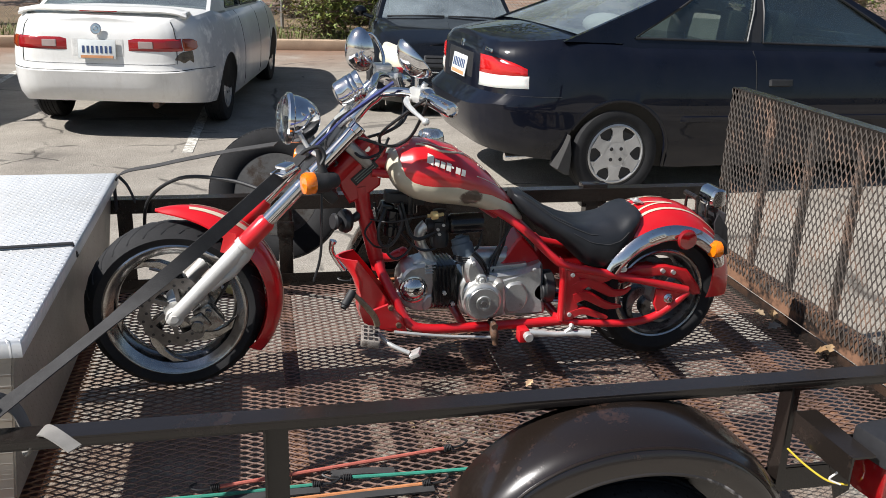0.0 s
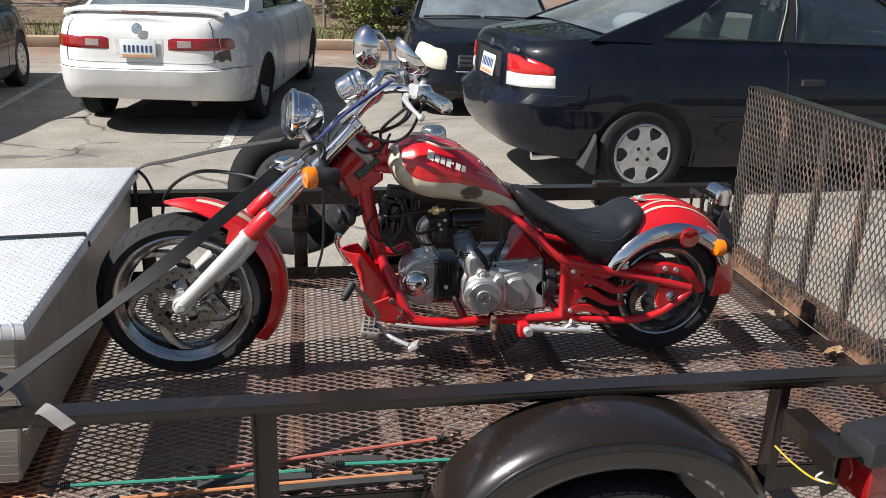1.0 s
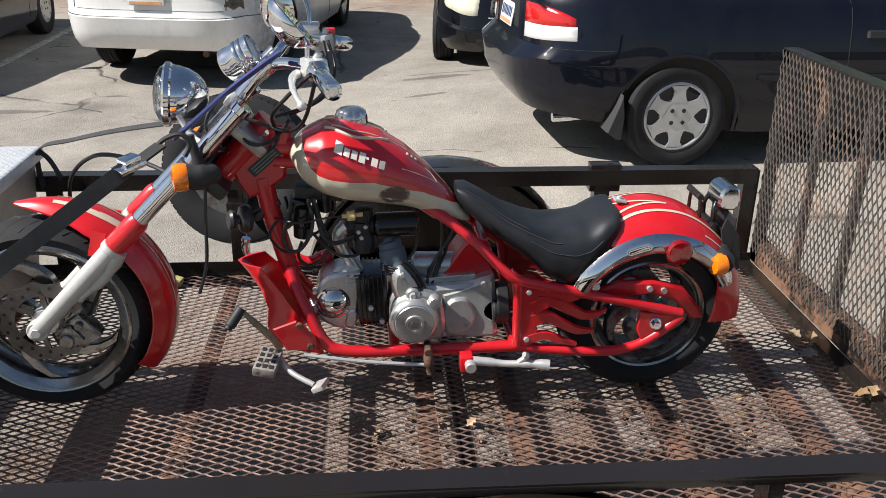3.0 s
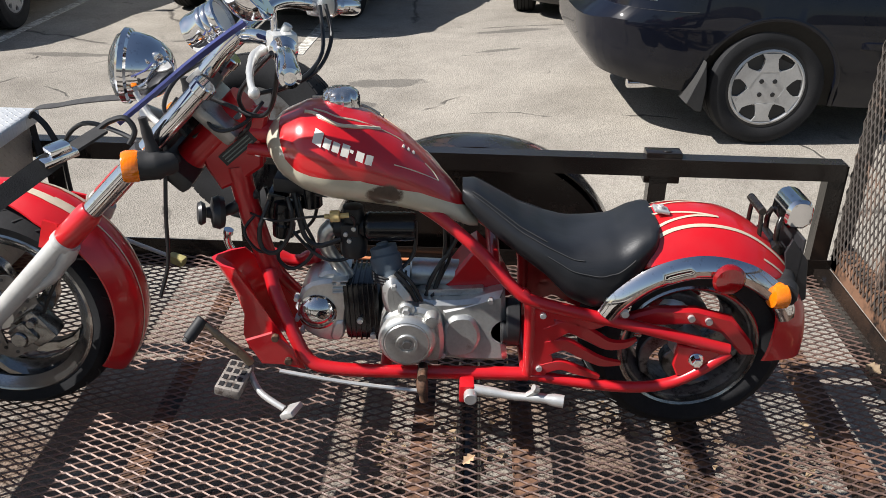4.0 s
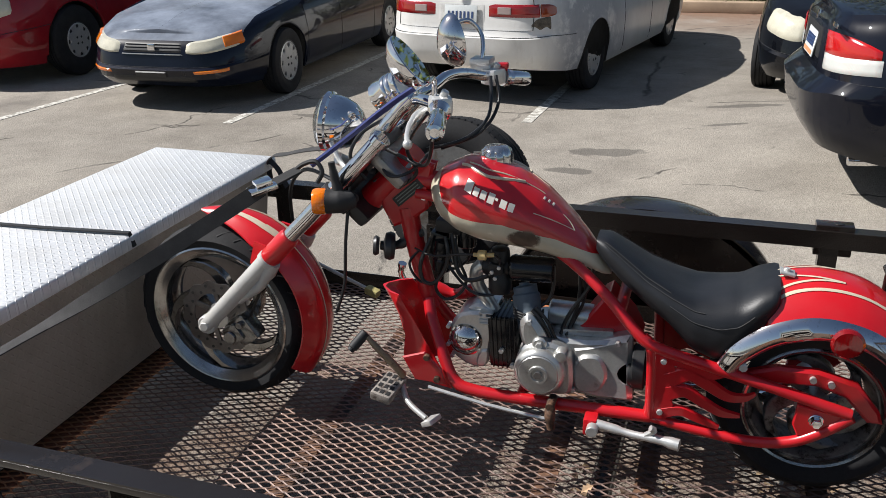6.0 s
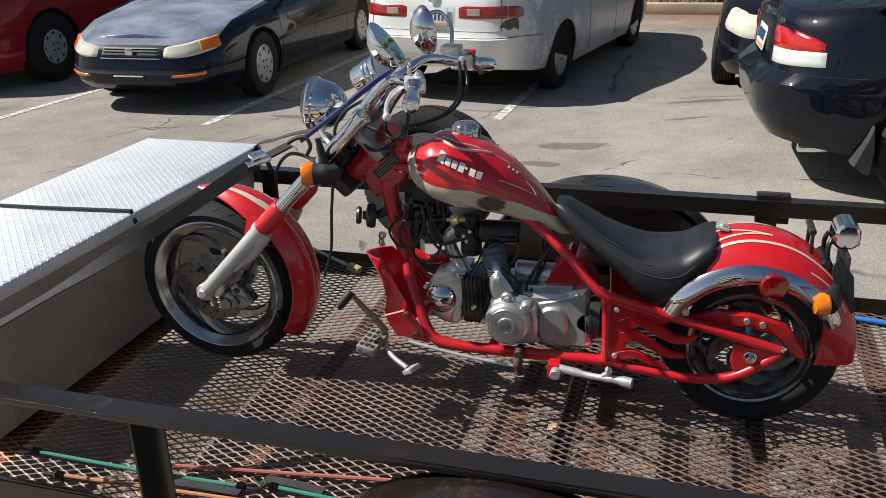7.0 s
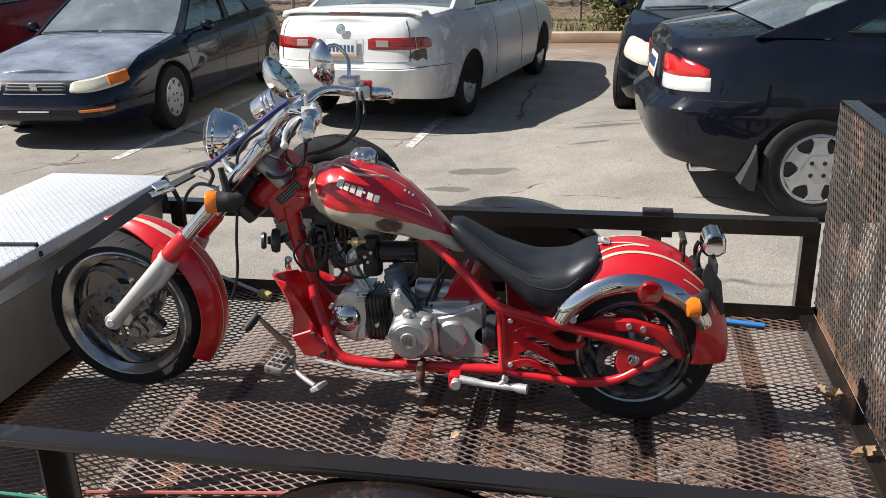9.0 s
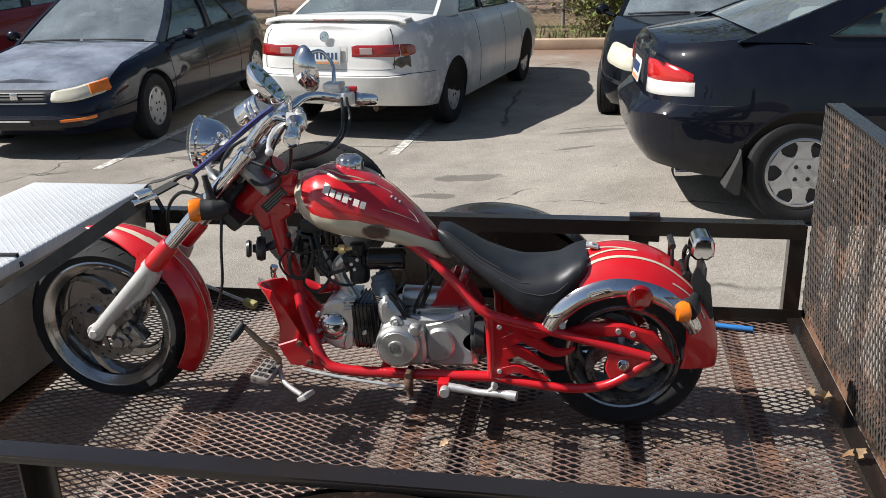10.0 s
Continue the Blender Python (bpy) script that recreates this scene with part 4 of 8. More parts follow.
# tail lamp on a bracket with loose wires
lamp = part("lamp_bracket", angle_iron(nb(), (0.700, -0.665, 0.672), (0.708, -0.86, 0.672), ((0.055, 0, 0), (0, 0, -0.055))), M_STEEL, trailer)
bm = nb()
block(bm, (0.845, -0.815, 0.672), (0.15, 0.10, 0.062), turned(0, 0, 10), 0.012)
part("lamp_housing", bm, M_PLASTIC, lamp, "black plastic lamp housing")
bm = nb()
block(bm, (0.855, -0.805, 0.590), (0.125, 0.09, 0.10), turned(0, 0, 10), 0.012)
part("lamp_lens", bm, M_DARKLENS, lamp, "red plastic tail lamp lens")
bm = nb()
slab(bm, [(0.715, 0.665), (0.80, 0.665), (0.80, 0.52), (0.765, 0.50)], -0.765, -0.76, 0.001)
part("lamp_plate", bm, M_STEEL, lamp)
for col, pts in (((0.62, 0.46, 0.04), [(0.672, -0.70, 0.60), (0.70, -0.735, 0.575), (0.735, -0.77, 0.555), (0.775, -0.785, 0.55)]), ((0.70, 0.69, 0.66), [(0.752, -0.77, 0.625), (0.764, -0.778, 0.605), (0.748, -0.778, 0.58), (0.737, -0.772, 0.56), (0.76, -0.782, 0.55)])):
    part("wire", tube(nb(), pts, 0.0024, 6), plain("wire_skin", col, 0.45, vary=0.1), lamp)

# spare wheel carried outside the far rail
spare = thing("spare_wheel", "spare trailer tyre on a grey steel rim", "wheel", pose(-0.401, 1.114, 0.711, -15, 0, -7.9))
road_wheel(spare, (0, 0, 0), 0.258, 0.150, 0.18, -1, plain("dull_grey_steel_rim", (0.10, 0.097, 0.092), 0.5, 0.3, vary=0.3, scale=9, dirt=((0.05, 0.035, 0.025), 0.5)), 5)
bm = nb()
block(bm, (-0.385, Y_FAR + 0.125, 0.66), (0.06, 0.25, 0.06), bevel=0.004)
block(bm, (-0.385, Y_FAR + 0.035, 0.60), (0.05, 0.06, 0.30), bevel=0.004)
part("spare_bracket", bm, M_STEEL, trailer)

# ---- parked cars ----
M_NAVY = car_paint("dark_navy_paint", (0.0040, 0.0052, 0.0105), 0.022)
M_BLACKC = car_paint("black_car_paint", (0.004, 0.0048, 0.007), 0.02)
M_NAVYDULL = car_paint("dark_blue_paint_chalky_bonnet", (0.0030, 0.0045, 0.0125), 0.015, (0.26, 0.295, 0.355))
M_DARKRED = car_paint("dark_red_paint", (0.27, 0.010, 0.016), 0.06)
M_TAILRED = lens_plastic("tail_lamp_red", (0.34, 0.010, 0.012))
M_REVERSE = lens_plastic("reverse_lens", (0.42, 0.33, 0.31))
M_TAILAMBER = lens_plastic("tail_lamp_amber", (0.36, 0.06, 0.012))
M_WHITECAR = white_peeling("peeling_white_paint")
M_UNDER = plain("underbody_black", (0.012, 0.012, 0.012), 0.8, vary=0.3)
M_TRIM = plain("car_trim_black", (0.018, 0.018, 0.019), 0.5, vary=0.2)
M_CLOTH = plain("grey_car_cloth", (0.13, 0.125, 0.115), 0.9, vary=0.2, scale=10, grain=200)
M_HUBCAP = plain("silver_hubcap", (0.52, 0.52, 0.51), 0.34, 0.45, vary=0.12, scale=12, dirt=((0.2, 0.18, 0.16), 0.62))
M_NUMPLATE = plain("number_plate", (0.66, 0.69, 0.68), 0.4, vary=0.06, scale=20)
M_BAR = plain("plate_marks", (0.03, 0.06, 0.16), 0.5, vary=0.1)
M_HAZE = plain("yellowed_lamp", (0.60, 0.57, 0.45), 0.22, vary=0.12, scale=12, coat=0.8)


def steps(x, table):
    """Straight lines through (x, value) pairs."""
    return float(np.interp(x, [a for a, _ in table], [b for _, b in table]))


class Shell:
    """The outer skin of a car's lower body: y ahead, x to its right; s runs round the plan, k from sill to shoulder."""

    def __init__(self, L, W, top, ends, axles, wheel_r, clear=0.2, n=6.0, sill=None, gap=0.045):
        self.L, self.W, self.top, self.ends, self.axles, self.R, self.clear, self.n, self.gap = L, W, top, ends, axles, wheel_r, clear, n, gap
        self.sill = sill or [(-L / 2, clear + 0.10), (-L / 2 + 0.5, clear + 0.02), (L / 2 - 0.5, clear), (L / 2, clear + 0.06)]

    def low(self, y):
        return steps(y, self.sill)

    def arch(self, y):
        """The height of the wheel opening's edge, or none."""
        A = self.R + self.gap
        return max([0.0] + [self.R + math.sqrt(A * A - (y - a) ** 2) for a in self.axles if abs(y - a) < A])

    def at(self, th, k, out=0.0):
        c, s = math.cos(th), math.sin(th)
        kk = min(k, 1.0)
        rear, front = steps(kk, self.ends[0]), steps(kk, self.ends[1])
        x = self.W / 2 * math.copysign(abs(c) ** (2 / self.n), c)
        y = (self.L / 2) * math.copysign(abs(s) ** (2 / self.n), s)
        y -= math.copysign(1, s) * (rear if s < 0 else front) * min(1, abs(s) ** 1.5)
        lo, hi = self.low(y), steps(y, self.top)
        kk = max(kk, (self.arch(y) - lo) / (hi - lo))
        side = steps(kk, [(0, 0.05), (0.12, 0.012), (0.42, 0.0), (0.55, 0.0), (0.8, 0.028), (0.93, 0.062), (1.0, 0.11)])
        x -= math.copysign(side, c) * min(1, abs(c) * 2.0)
        # plan taper to the nose and tail
        x *= 1 - 0.06 * max(0, abs(y) / (self.L / 2) - 0.45) ** 1.5
        z = lo + (hi - lo) * kk
        if k > 1:
            u = k - 1.0
            x *= 1 - u
            z = hi + 0.035 * (1 - (1 - u) ** 2)
        p = Vector((x, y, z))
        if out:
            e = 1e-3
            t1 = self.at(th + e, k) - self.at(th - e, k)
            t2 = self.at(th, min(k + e, 1)) - self.at(th, k - e)
            q = t1.cross(t2)
            if q.length > 1e-12:
                q.normalize()
                if q.dot(p - Vector((0, y * 0.6, 0.4))) < 0:
                    q = -q
                p = p + q * out
        return p

    def rear_th(self, x):
        return -math.pi / 2 + math.copysign(math.asin(min(1, (abs(x) / (self.W / 2)) ** (self.n / 2))), x)

    def front_th(self, x):
        return math.pi / 2 - math.copysign(math.asin(min(1, (abs(x) / (self.W / 2)) ** (self.n / 2))), x)

    def side_th(self, y, right=True):
        a = math.copysign(math.asin(min(1, (abs(y) / (self.L / 2)) ** (self.n / 2))), y)
        return a if right else math.pi - a

    def body(self, parent, material):
        bm = nb()
        ths = [2 * math.pi * i / 260 for i in range(260)]
        ys = [-self.L / 2 + 0.02 + (self.L - 0.04) * i / 150 for i in range(151)]
        ths = sorted(set([round(self.side_th(y, r) % (2 * math.pi), 5) for y in ys for r in (True, False)] + [round(t % (2 * math.pi), 5) for t in [self.rear_th(-self.W / 2 + self.W * i / 40) for i in range(41)] + [self.front_th(-self.W / 2 + self.W * i / 40) for i in range(41)]]))
        ks = [0, 0.03, 0.1, 0.2, 0.3, 0.36, 0.40, 0.42, 0.46, 0.55, 0.66, 0.78, 0.86, 0.93, 0.97, 1.0, 1.15, 1.4, 1.7, 1.999]
        vs = skin(bm, [[self.at(t, k) for t in ths] for k in ks], True, False)
        under = bm.faces.new(vs[0])
        under.material_index = 1
        shell = part("body", bm, [material, M_UNDER], parent, sharp=30)
        A = self.R + self.gap
        for a in self.axles:
            for right in (True, False):
                s = 1 if right else -1
                edge = [self.at(self.side_th(a + A * 0.998 * math.cos(math.pi * q / 30), right), 0.0) for q in range(1, 30)]
                bm = nb()
                rings = [[e + Vector((s * dx, 0, 0)) + Vector((0, a - e.y, self.R - e.z)).normalized() * dr for dx, dr in ((0.003, -0.008), (0.006, 0.0), (0.003, 0.012), (-0.02, 0.014), (-0.02, -0.008))] for e in edge]
                skin(bm, rings)
                part("arch_lip", bm, material, shell)
                bm = nb()
                skin(bm, [[e + Vector((-s * 0.012, 0, 0)), Vector((e.x - s * 0.26, e.y, e.z)), Vector((e.x - s * 0.26, e.y, e.z + 0.004)), e + Vector((-s * 0.012, 0, 0.004))] for e in edge])
                part("wheel_well", bm, M_UNDER, shell)
        return shell

    def kz(self, th, z):
        """The k at which the skin has the height z."""
        k = 0.7
        for _ in range(5):
            y = self.at(th, k).y
            k = (z - self.low(y)) / (steps(y, self.top) - self.low(y))
        return k

    def strip(self, name, parent, t0, t1, z0, z1, material, **more):
        """A patch between two heights."""
        return self.patch(name, parent, t0, t1, lambda u: self.kz(t0 + (t1 - t0) * u, z0(u) if callable(z0) else z0), lambda u: self.kz(t0 + (t1 - t0) * u, z1(u) if callable(z1) else z1), material, **more)

    def patch(self, name, parent, t0, t1, k0, k1, material, out=0.006, label="", nt=14, nk=6, base=-0.004, sharp=38):
        bm = nb()
        for o in (out,):
            ka, kb = (k0 if callable(k0) else lambda u: k0), (k1 if callable(k1) else lambda u: k1)
            g = [[bm.verts.new(self.at(t0 + (t1 - t0) * i / nt, ka(i / nt) + (kb(i / nt) - ka(i / nt)) * j / nk, o if 0 < i < nt and 0 < j < nk else base)) for j in range(nk + 1)] for i in range(nt + 1)]
            for i in range(nt):
                for j in range(nk):
                    bm.faces.new((g[i][j], g[i + 1][j], g[i + 1][j + 1], g[i][j + 1]))
        return part(name, bm, material, parent, label, sharp=sharp)


def greenhouse(root, A, B, C, D, wb, wr, paint, door_split=0.5, coupe=False, seats=True):
    """Roof, pillars and panes over (y, z) corners: screen base A, screen top B, rear glass top C, rear glass base D."""
    def side(u, v, s, out=0.0):
        lo = (A[0] + (D[0] - A[0]) * u, A[1] + (D[1] - A[1]) * u)
        hi = (B[0] + (C[0] - B[0]) * u, B[1] + (C[1] - B[1]) * u)
        bulge = 0.025 * math.sin(math.pi * v)
        return Vector((s * (wb + (wr - wb) * v + bulge + out), lo[0] + (hi[0] - lo[0]) * v, lo[1] + (hi[1] - lo[1]) * v))

    def sheet(u0, u1, v0, v1, s, out, th, bm, n=5):
        g = [[(side(u0 + (u1 - u0) * i / n, v0 + (v1 - v0) * j / n, s, out), side(u0 + (u1 - u0) * i / n, v0 + (v1 - v0) * j / n, s, out - th)) for j in range(n + 1)] for i in range(n + 1)]
        edge = [(i, 0) for i in range(n)] + [(n, j) for j in range(n)] + [(i, n) for i in range(n, 0, -1)] + [(0, j) for j in range(n, 0, -1)]
        v = {(i, j, q): bm.verts.new(g[i][j][q]) for i in range(n + 1) for j in range(n + 1) for q in (0, 1)}
        for i in range(n):
            for j in range(n):
                bm.faces.new([v[i, j, 0], v[i + 1, j, 0], v[i + 1, j + 1, 0], v[i, j + 1, 0]])
                bm.faces.new([v[i, j, 1], v[i, j + 1, 1], v[i + 1, j + 1, 1], v[i + 1, j, 1]])
        for a, b in zip(edge, edge[1:] + edge[:1]):
            bm.faces.new([v[(*a, 0)], v[(*b, 0)], v[(*b, 1)], v[(*a, 1)]])

    cp = 0.76 if not coupe else 0.865
    for s in (-1, 1):
        for name, u0, u1, v0, v1 in (("pillar", -0.01, 0.05, -0.16, 1), ("pillar", cp, 1.01, -0.07 if coupe else -0.04, 1), ("roof_rail", 0.05, cp, 0.93, 1), ("window_sill", 0.05, cp, -0.16, 0.02), ("pillar", door_split - 0.018, door_split + 0.018, 0.02, 0.93)):
            bm = nb()
            sheet(u0, u1, v0, v1, s, 0.0, 0.035, bm)
            part(name, bm, M_TRIM if name == "pillar" and v1 < 1 else paint, root)
        for u0, u1 in ((0.055, door_split - 0.022), (door_split + 0.022, cp - 0.005)):
            bm = nb()
            sheet(u0, u1, 0.03, 0.925, s, -0.012, 0.005, bm)
            part("side_window", bm, M_SIDEGLASS, root)
            bm = nb()
            lines = [side(u0, 0.02, s, 0.002), side(u1, 0.02, s, 0.002), side(u1, 0.5, s, 0.002), side(u1, 0.93, s, 0.002), side((u0 + u1) / 2, 0.93, s, 0.002), side(u0, 0.93, s, 0.002), side(u0, 0.5, s, 0.002), side(u0, 0.02, s, 0.002)]
            tube(bm, lines, 0.008, 6, 1)
            part("window_seal", bm, M_TRIM, root)

    def cross(P, Q, inset, name, material, ww=(0, 0), out=0.0):
        bm = nb()
        n = 8
        g = []
        for i in range(n + 1):
            row = []
            for j in range(n + 1):
                v, u = inset + (1 - 2 * inset) * j / n, -1 + 2 * i / n
                w = (wb + (wr - wb) * v) * (1 - inset * 1.0)
                y, z = P[0] + (Q[0] - P[0]) * v, P[1] + (Q[1] - P[1]) * v
                bow = 0.07 * (1 - u * u)
                row.append(bm.verts.new((u * w, y + (bow if P[0] > 0 and P is A else -bow * 0.6), z + 0.02 * (1 - u * u) + out)))
            g.append(row)
        for i in range(n):
            for j in range(n):
                bm.faces.new((g[i][j], g[i + 1][j], g[i + 1][j + 1], g[i][j + 1]))
        return part(name, bm, material, root)

    cross(A, B, 0.03, "windscreen", M_SCREEN)
    cross(D, C, 0.03, "rear_window", M_CARGLASS)
    bm = nb()
    n = 10
    for q in (0, -0.03):
        g = []
        for i in range(n + 1):
            u = -1 + 2 * i / n
            g.append([bm.verts.new((u * (wr + 0.012), B[0] + (C[0] - B[0]) * j / n + 0.05 * (1 - u * u) * (1 - 2 * j / n), B[1] + (C[1] - B[1]) * j / n + 0.045 * (1 - u ** 4) + 0.03 * math.sin(math.pi * j / n) + q + 0.012)) for j in range(n + 1)])
        for i in range(n):
            for j in range(n):
                bm.faces.new((g[i][j], g[i + 1][j], g[i + 1][j + 1], g[i][j + 1]))
    part("roof", bm, paint, root)
    if seats:
        for sx in (-0.36, 0.36):
            for fy in ((A[0] * 0.35 + B[0] * 0.65 - 0.55), (C[0] + 0.25)):
                bm = nb()
                block(bm, (sx, fy, A[1] + 0.02), (0.46, 0.16, 0.42), turned(-12), 0.05)
                block(bm, (sx, fy - 0.03, A[1] + 0.29), (0.24, 0.09, 0.16), turned(-8), 0.04)
                part("car_seat", bm, M_CLOTH, root)
        bm = nb()
        block(bm, (0, A[0] - 0.16, A[1] - 0.02), (wb * 1.75, 0.34, 0.10), bevel=0.04)
        part("dashboard", bm, M_TRIM, root)
        bm = nb()
        lathe(bm, [(0.175, -0.012), (0.19, 0), (0.175, 0.012), (0.165, 0)], (-0.36, A[0] - 0.42, A[1] + 0.06), (0, -0.85, 0.5), 24)
        part("steering_wheel", bm, M_TRIM, root)


def car_wheel(root, at, R, rim, side, style="cover", w=0.185):
    """side: +1 when its face looks to +x."""
    half = tyre_profile(R, rim, w)
    bm = nb()
    lathe(bm, half + [(r, -h) for r, h in reversed(half)], at, (1, 0, 0), 44, cap=False)
    tyre = part("tyre", bm, M_TYRE, root)
    s = side
    bm = nb()
    lathe(bm, [(rim + 0.008, s * w * 0.40), (rim + 0.01, s * w * 0.44), (rim - 0.004, s * w * 0.45), (rim - 0.02, s * w * 0.36), (rim - 0.03, s * w * 0.1), (rim * 0.6, 0), (0.001, 0)], at, (1, 0, 0), 40)
    part("rim", bm, M_RAD, tyre)
    X = at[0] + s * w * 0.40
    nsp = 6 if style != "cover" else 8
    outer, inner = rim * 0.985, rim * (0.50 if style != "cover" else 0.66)
    bm = nb()
    lathe(bm, [(0.001, s * (w * 0.47)), (rim * 0.2, s * w * 0.465), (inner, s * w * 0.455), (inner * 1.08, s * w * 0.38), (inner, s * w * 0.34)], at, (1, 0, 0), 30)
    cover = part("wheel_cover", bm, M_HUBCAP, tyre, "silver spoked wheel cover")
    bm = nb()
    prof = [(outer, s * w * 0.44), (outer - 0.012, s * w * 0.47), (outer * 0.90, s * w * 0.44), (outer * 0.89, s * w * 0.36), (outer, s * w * 0.36)]
    lathe(bm, prof + prof[:1], at, (1, 0, 0), 40, cap=False)
    part("cover_ring", bm, M_HUBCAP, cover)
    for k in range(nsp):
        bm = nb()
        a = 2 * math.pi * (k + 0.5) / nsp
        if style != "cover":
            pts = ((inner * 0.94, 0.50), (rim * 0.64, 0.36), (rim * 0.76, 0.34), (outer * 0.92, 0.52))
        else:
            pts = ((inner * 0.94, 0.48), (rim * 0.74, 0.36), (rim * 0.82, 0.36), (outer * 0.92, 0.52))
        lo = [Vector((X + s * 0.012, at[1] + math.cos(a - d * (rim * 0.5 / r_)) * r_, at[2] + math.sin(a - d * (rim * 0.5 / r_)) * r_)) for r_, d in pts]
        hi = [Vector((X + s * 0.012, at[1] + math.cos(a + d * (rim * 0.5 / r_)) * r_, at[2] + math.sin(a + d * (rim * 0.5 / r_)) * r_)) for r_, d in pts]
        ring = lo + hi[::-1]
        skin(bm, [[v - Vector((s * 0.02, 0, 0)) for v in ring], ring])
        part("cover_spoke", bm, M_HUBCAP, cover)
    for k in range(4):
        bm = nb()
        a = 2 * math.pi * (k + 0.5) / 4
        rod(bm, (at[0] + s * w * 0.44, at[1] + math.cos(a) * rim * 0.24, at[2] + math.sin(a) * rim * 0.24), (at[0] + s * w * 0.485, at[1] + math.cos(a) * rim * 0.24, at[2] + math.sin(a) * rim * 0.24), 0.012, seg=8)
        part("wheel_nut", bm, M_TRIM, cover)
    return tyre


def plate(root, at, turn=None, w=0.305, h=0.155, looks=-1):
    """A number plate: its characters are plain bars."""
    bm = nb()
    block(bm, at, (w, 0.008, h), turn, 0.006)
    p = part("number_plate", bm, M_NUMPLATE, root, "pale number plate with dark characters")
    bm = nb()
    t = turn or Matrix.Identity(3)
    for k in range(7):
        c = Vector(at) + t @ Vector((-w * 0.36 + k * w * 0.12, looks * 0.006, 0.0))
        block(bm, c, (w * 0.055, 0.003, h * 0.36), t, 0.0)
    part("plate_bars", bm, M_BAR, p)
    bm = nb()
    block(bm, Vector(at) + t @ Vector((0, looks * 0.0055, -h * 0.38)), (w * 0.86, 0.002, h * 0.14), t, 0.0)
    part("plate_strip", bm, plain("plate_orange", (0.55, 0.26, 0.12), 0.5), p)


def door_lines(sh, root, ys, right, k0=0.06, k1=0.995):
    for y in ys:
        bm = nb()
        th = sh.side_th(y, right)
        pts = [sh.at(th, k0 + (k1 - k0) * i / 12, 0.0) for i in range(13)]
        tube(bm, pts, 0.003, 5, 1)
        part("door_gap", bm, M_UNDER, root)


# white sedan, tail to the camera
def white_sedan(m):
    root = thing("sedan", "white sedan with peeling paint and broken tail corner", "car", m)
    L, W, R = 4.78, 1.78, 0.305
    sh = Shell(L, W, [(-2.39, 0.93), (-2.2, 1.00), (-1.55, 1.03), (-1.2, 0.98), (0.75, 0.95), (1.1, 0.97), (2.1, 0.80), (2.39, 0.70)],
               ([(0, 0.10), (0.12, 0.03), (0.40, 0.0), (0.43, 0.035), (0.6, 0.045), (0.9, 0.06), (1, 0.10)], [(0, 0.12), (0.3, 0.02), (0.45, 0.03), (0.8, 0.10), (1, 0.2)]), (-1.36, 1.31), R, 0.19,
               sill=[(-2.39, 0.33), (-1.9, 0.26), (-1.0, 0.20), (1.8, 0.20), (2.39, 0.26)])
    sh.body(root, M_WHITECAR)
    greenhouse(root, (1.02, 0.96), (0.30, 1.37), (-0.80, 1.37), (-1.55, 1.02), 0.76, 0.58, M_WHITECAR, 0.47)
    for sx in (-1, 1):
        for y in (-1.36, 1.31):
            car_wheel(root, (sx * 0.76, y, R), R, 0.18, sx)
    for sx in (-1, 1):
        a0, a1 = sh.rear_th(sx * 0.235), sh.side_th(-2.14, sx > 0) - (0 if sx > 0 else 2 * math.pi)
        am = sh.rear_th(sx * 0.70)
        sh.strip("tail_lamp", root, a0, am, 0.737, 0.848, M_TAILRED, out=0.010, label="red tail lamp", nt=20)
        sh.strip("tail_lamp", root, am, a1, lambda u: 0.737 + 0.02 * u ** 3, lambda u: 0.848 - 0.03 * u ** 4, M_TAILAMBER, out=0.010, label="amber corner of the tail lamp", nt=16)
        sh.strip("reverse_lamp", root, sh.rear_th(sx * 0.33), sh.rear_th(sx * 0.47), 0.755, 0.83, M_REVERSE, out=0.014)
        bm = nb()
        tube(bm, [sh.at(sh.rear_th(sx * (0.64 + 0.03 * i / 8)), 0.50 + 0.48 * i / 8, 0.001) for i in range(9)], 0.004, 5, 1)
        part("boot_gap", bm, M_TRIM, root)
        door_lines(sh, root, (-0.62, 0.32, 1.02), sx > 0)
    sh.patch("bumper_seam", root, sh.rear_th(-0.86), sh.rear_th(0.86), 0.405, 0.425, M_TRIM, 0.003, nt=40, nk=2)
    sh.patch("boot_seam", root, sh.rear_th(-0.64), sh.rear_th(0.64), 0.494, 0.506, M_TRIM, 0.002, nt=30, nk=2)
    sh.patch("plate_recess", root, sh.rear_th(-0.225), sh.rear_th(0.225), 0.56, 0.845, plain("plate_recess_white", (0.62, 0.61, 0.58), 0.4), 0.002)
    sh.patch("broken_corner", root, sh.rear_th(0.62), sh.side_th(-2.20), lambda u: 0.53 - 0.05 * u + 0.02 * math.sin(11 * u), lambda u: 0.56 + 0.085 * min(1, 3 * u), plain("bare_plastic_and_dirt", (0.12, 0.10, 0.075), 0.8, vary=0.7, scale=22), 0.004, nt=10)
    plate(root, (0, -2.362, 0.752), turned(-6))
    bm = nb()
    lathe(bm, [(0.040, -0.002), (0.045, 0), (0.040, 0.002), (0.038, 0)], (0, -2.347, 0.915), (0, -1, 0.12), 24)
    lathe(bm, [(0.016, -0.002), (0.020, 0), (0.016, 0.002), (0.014, 0)], (0, -2.348, 0.918), (0, -1, 0.12), 18)
    part("badge", bm, M_CHROME, root)
    # boot spoiler on two feet
    bm = nb()
    rings = []
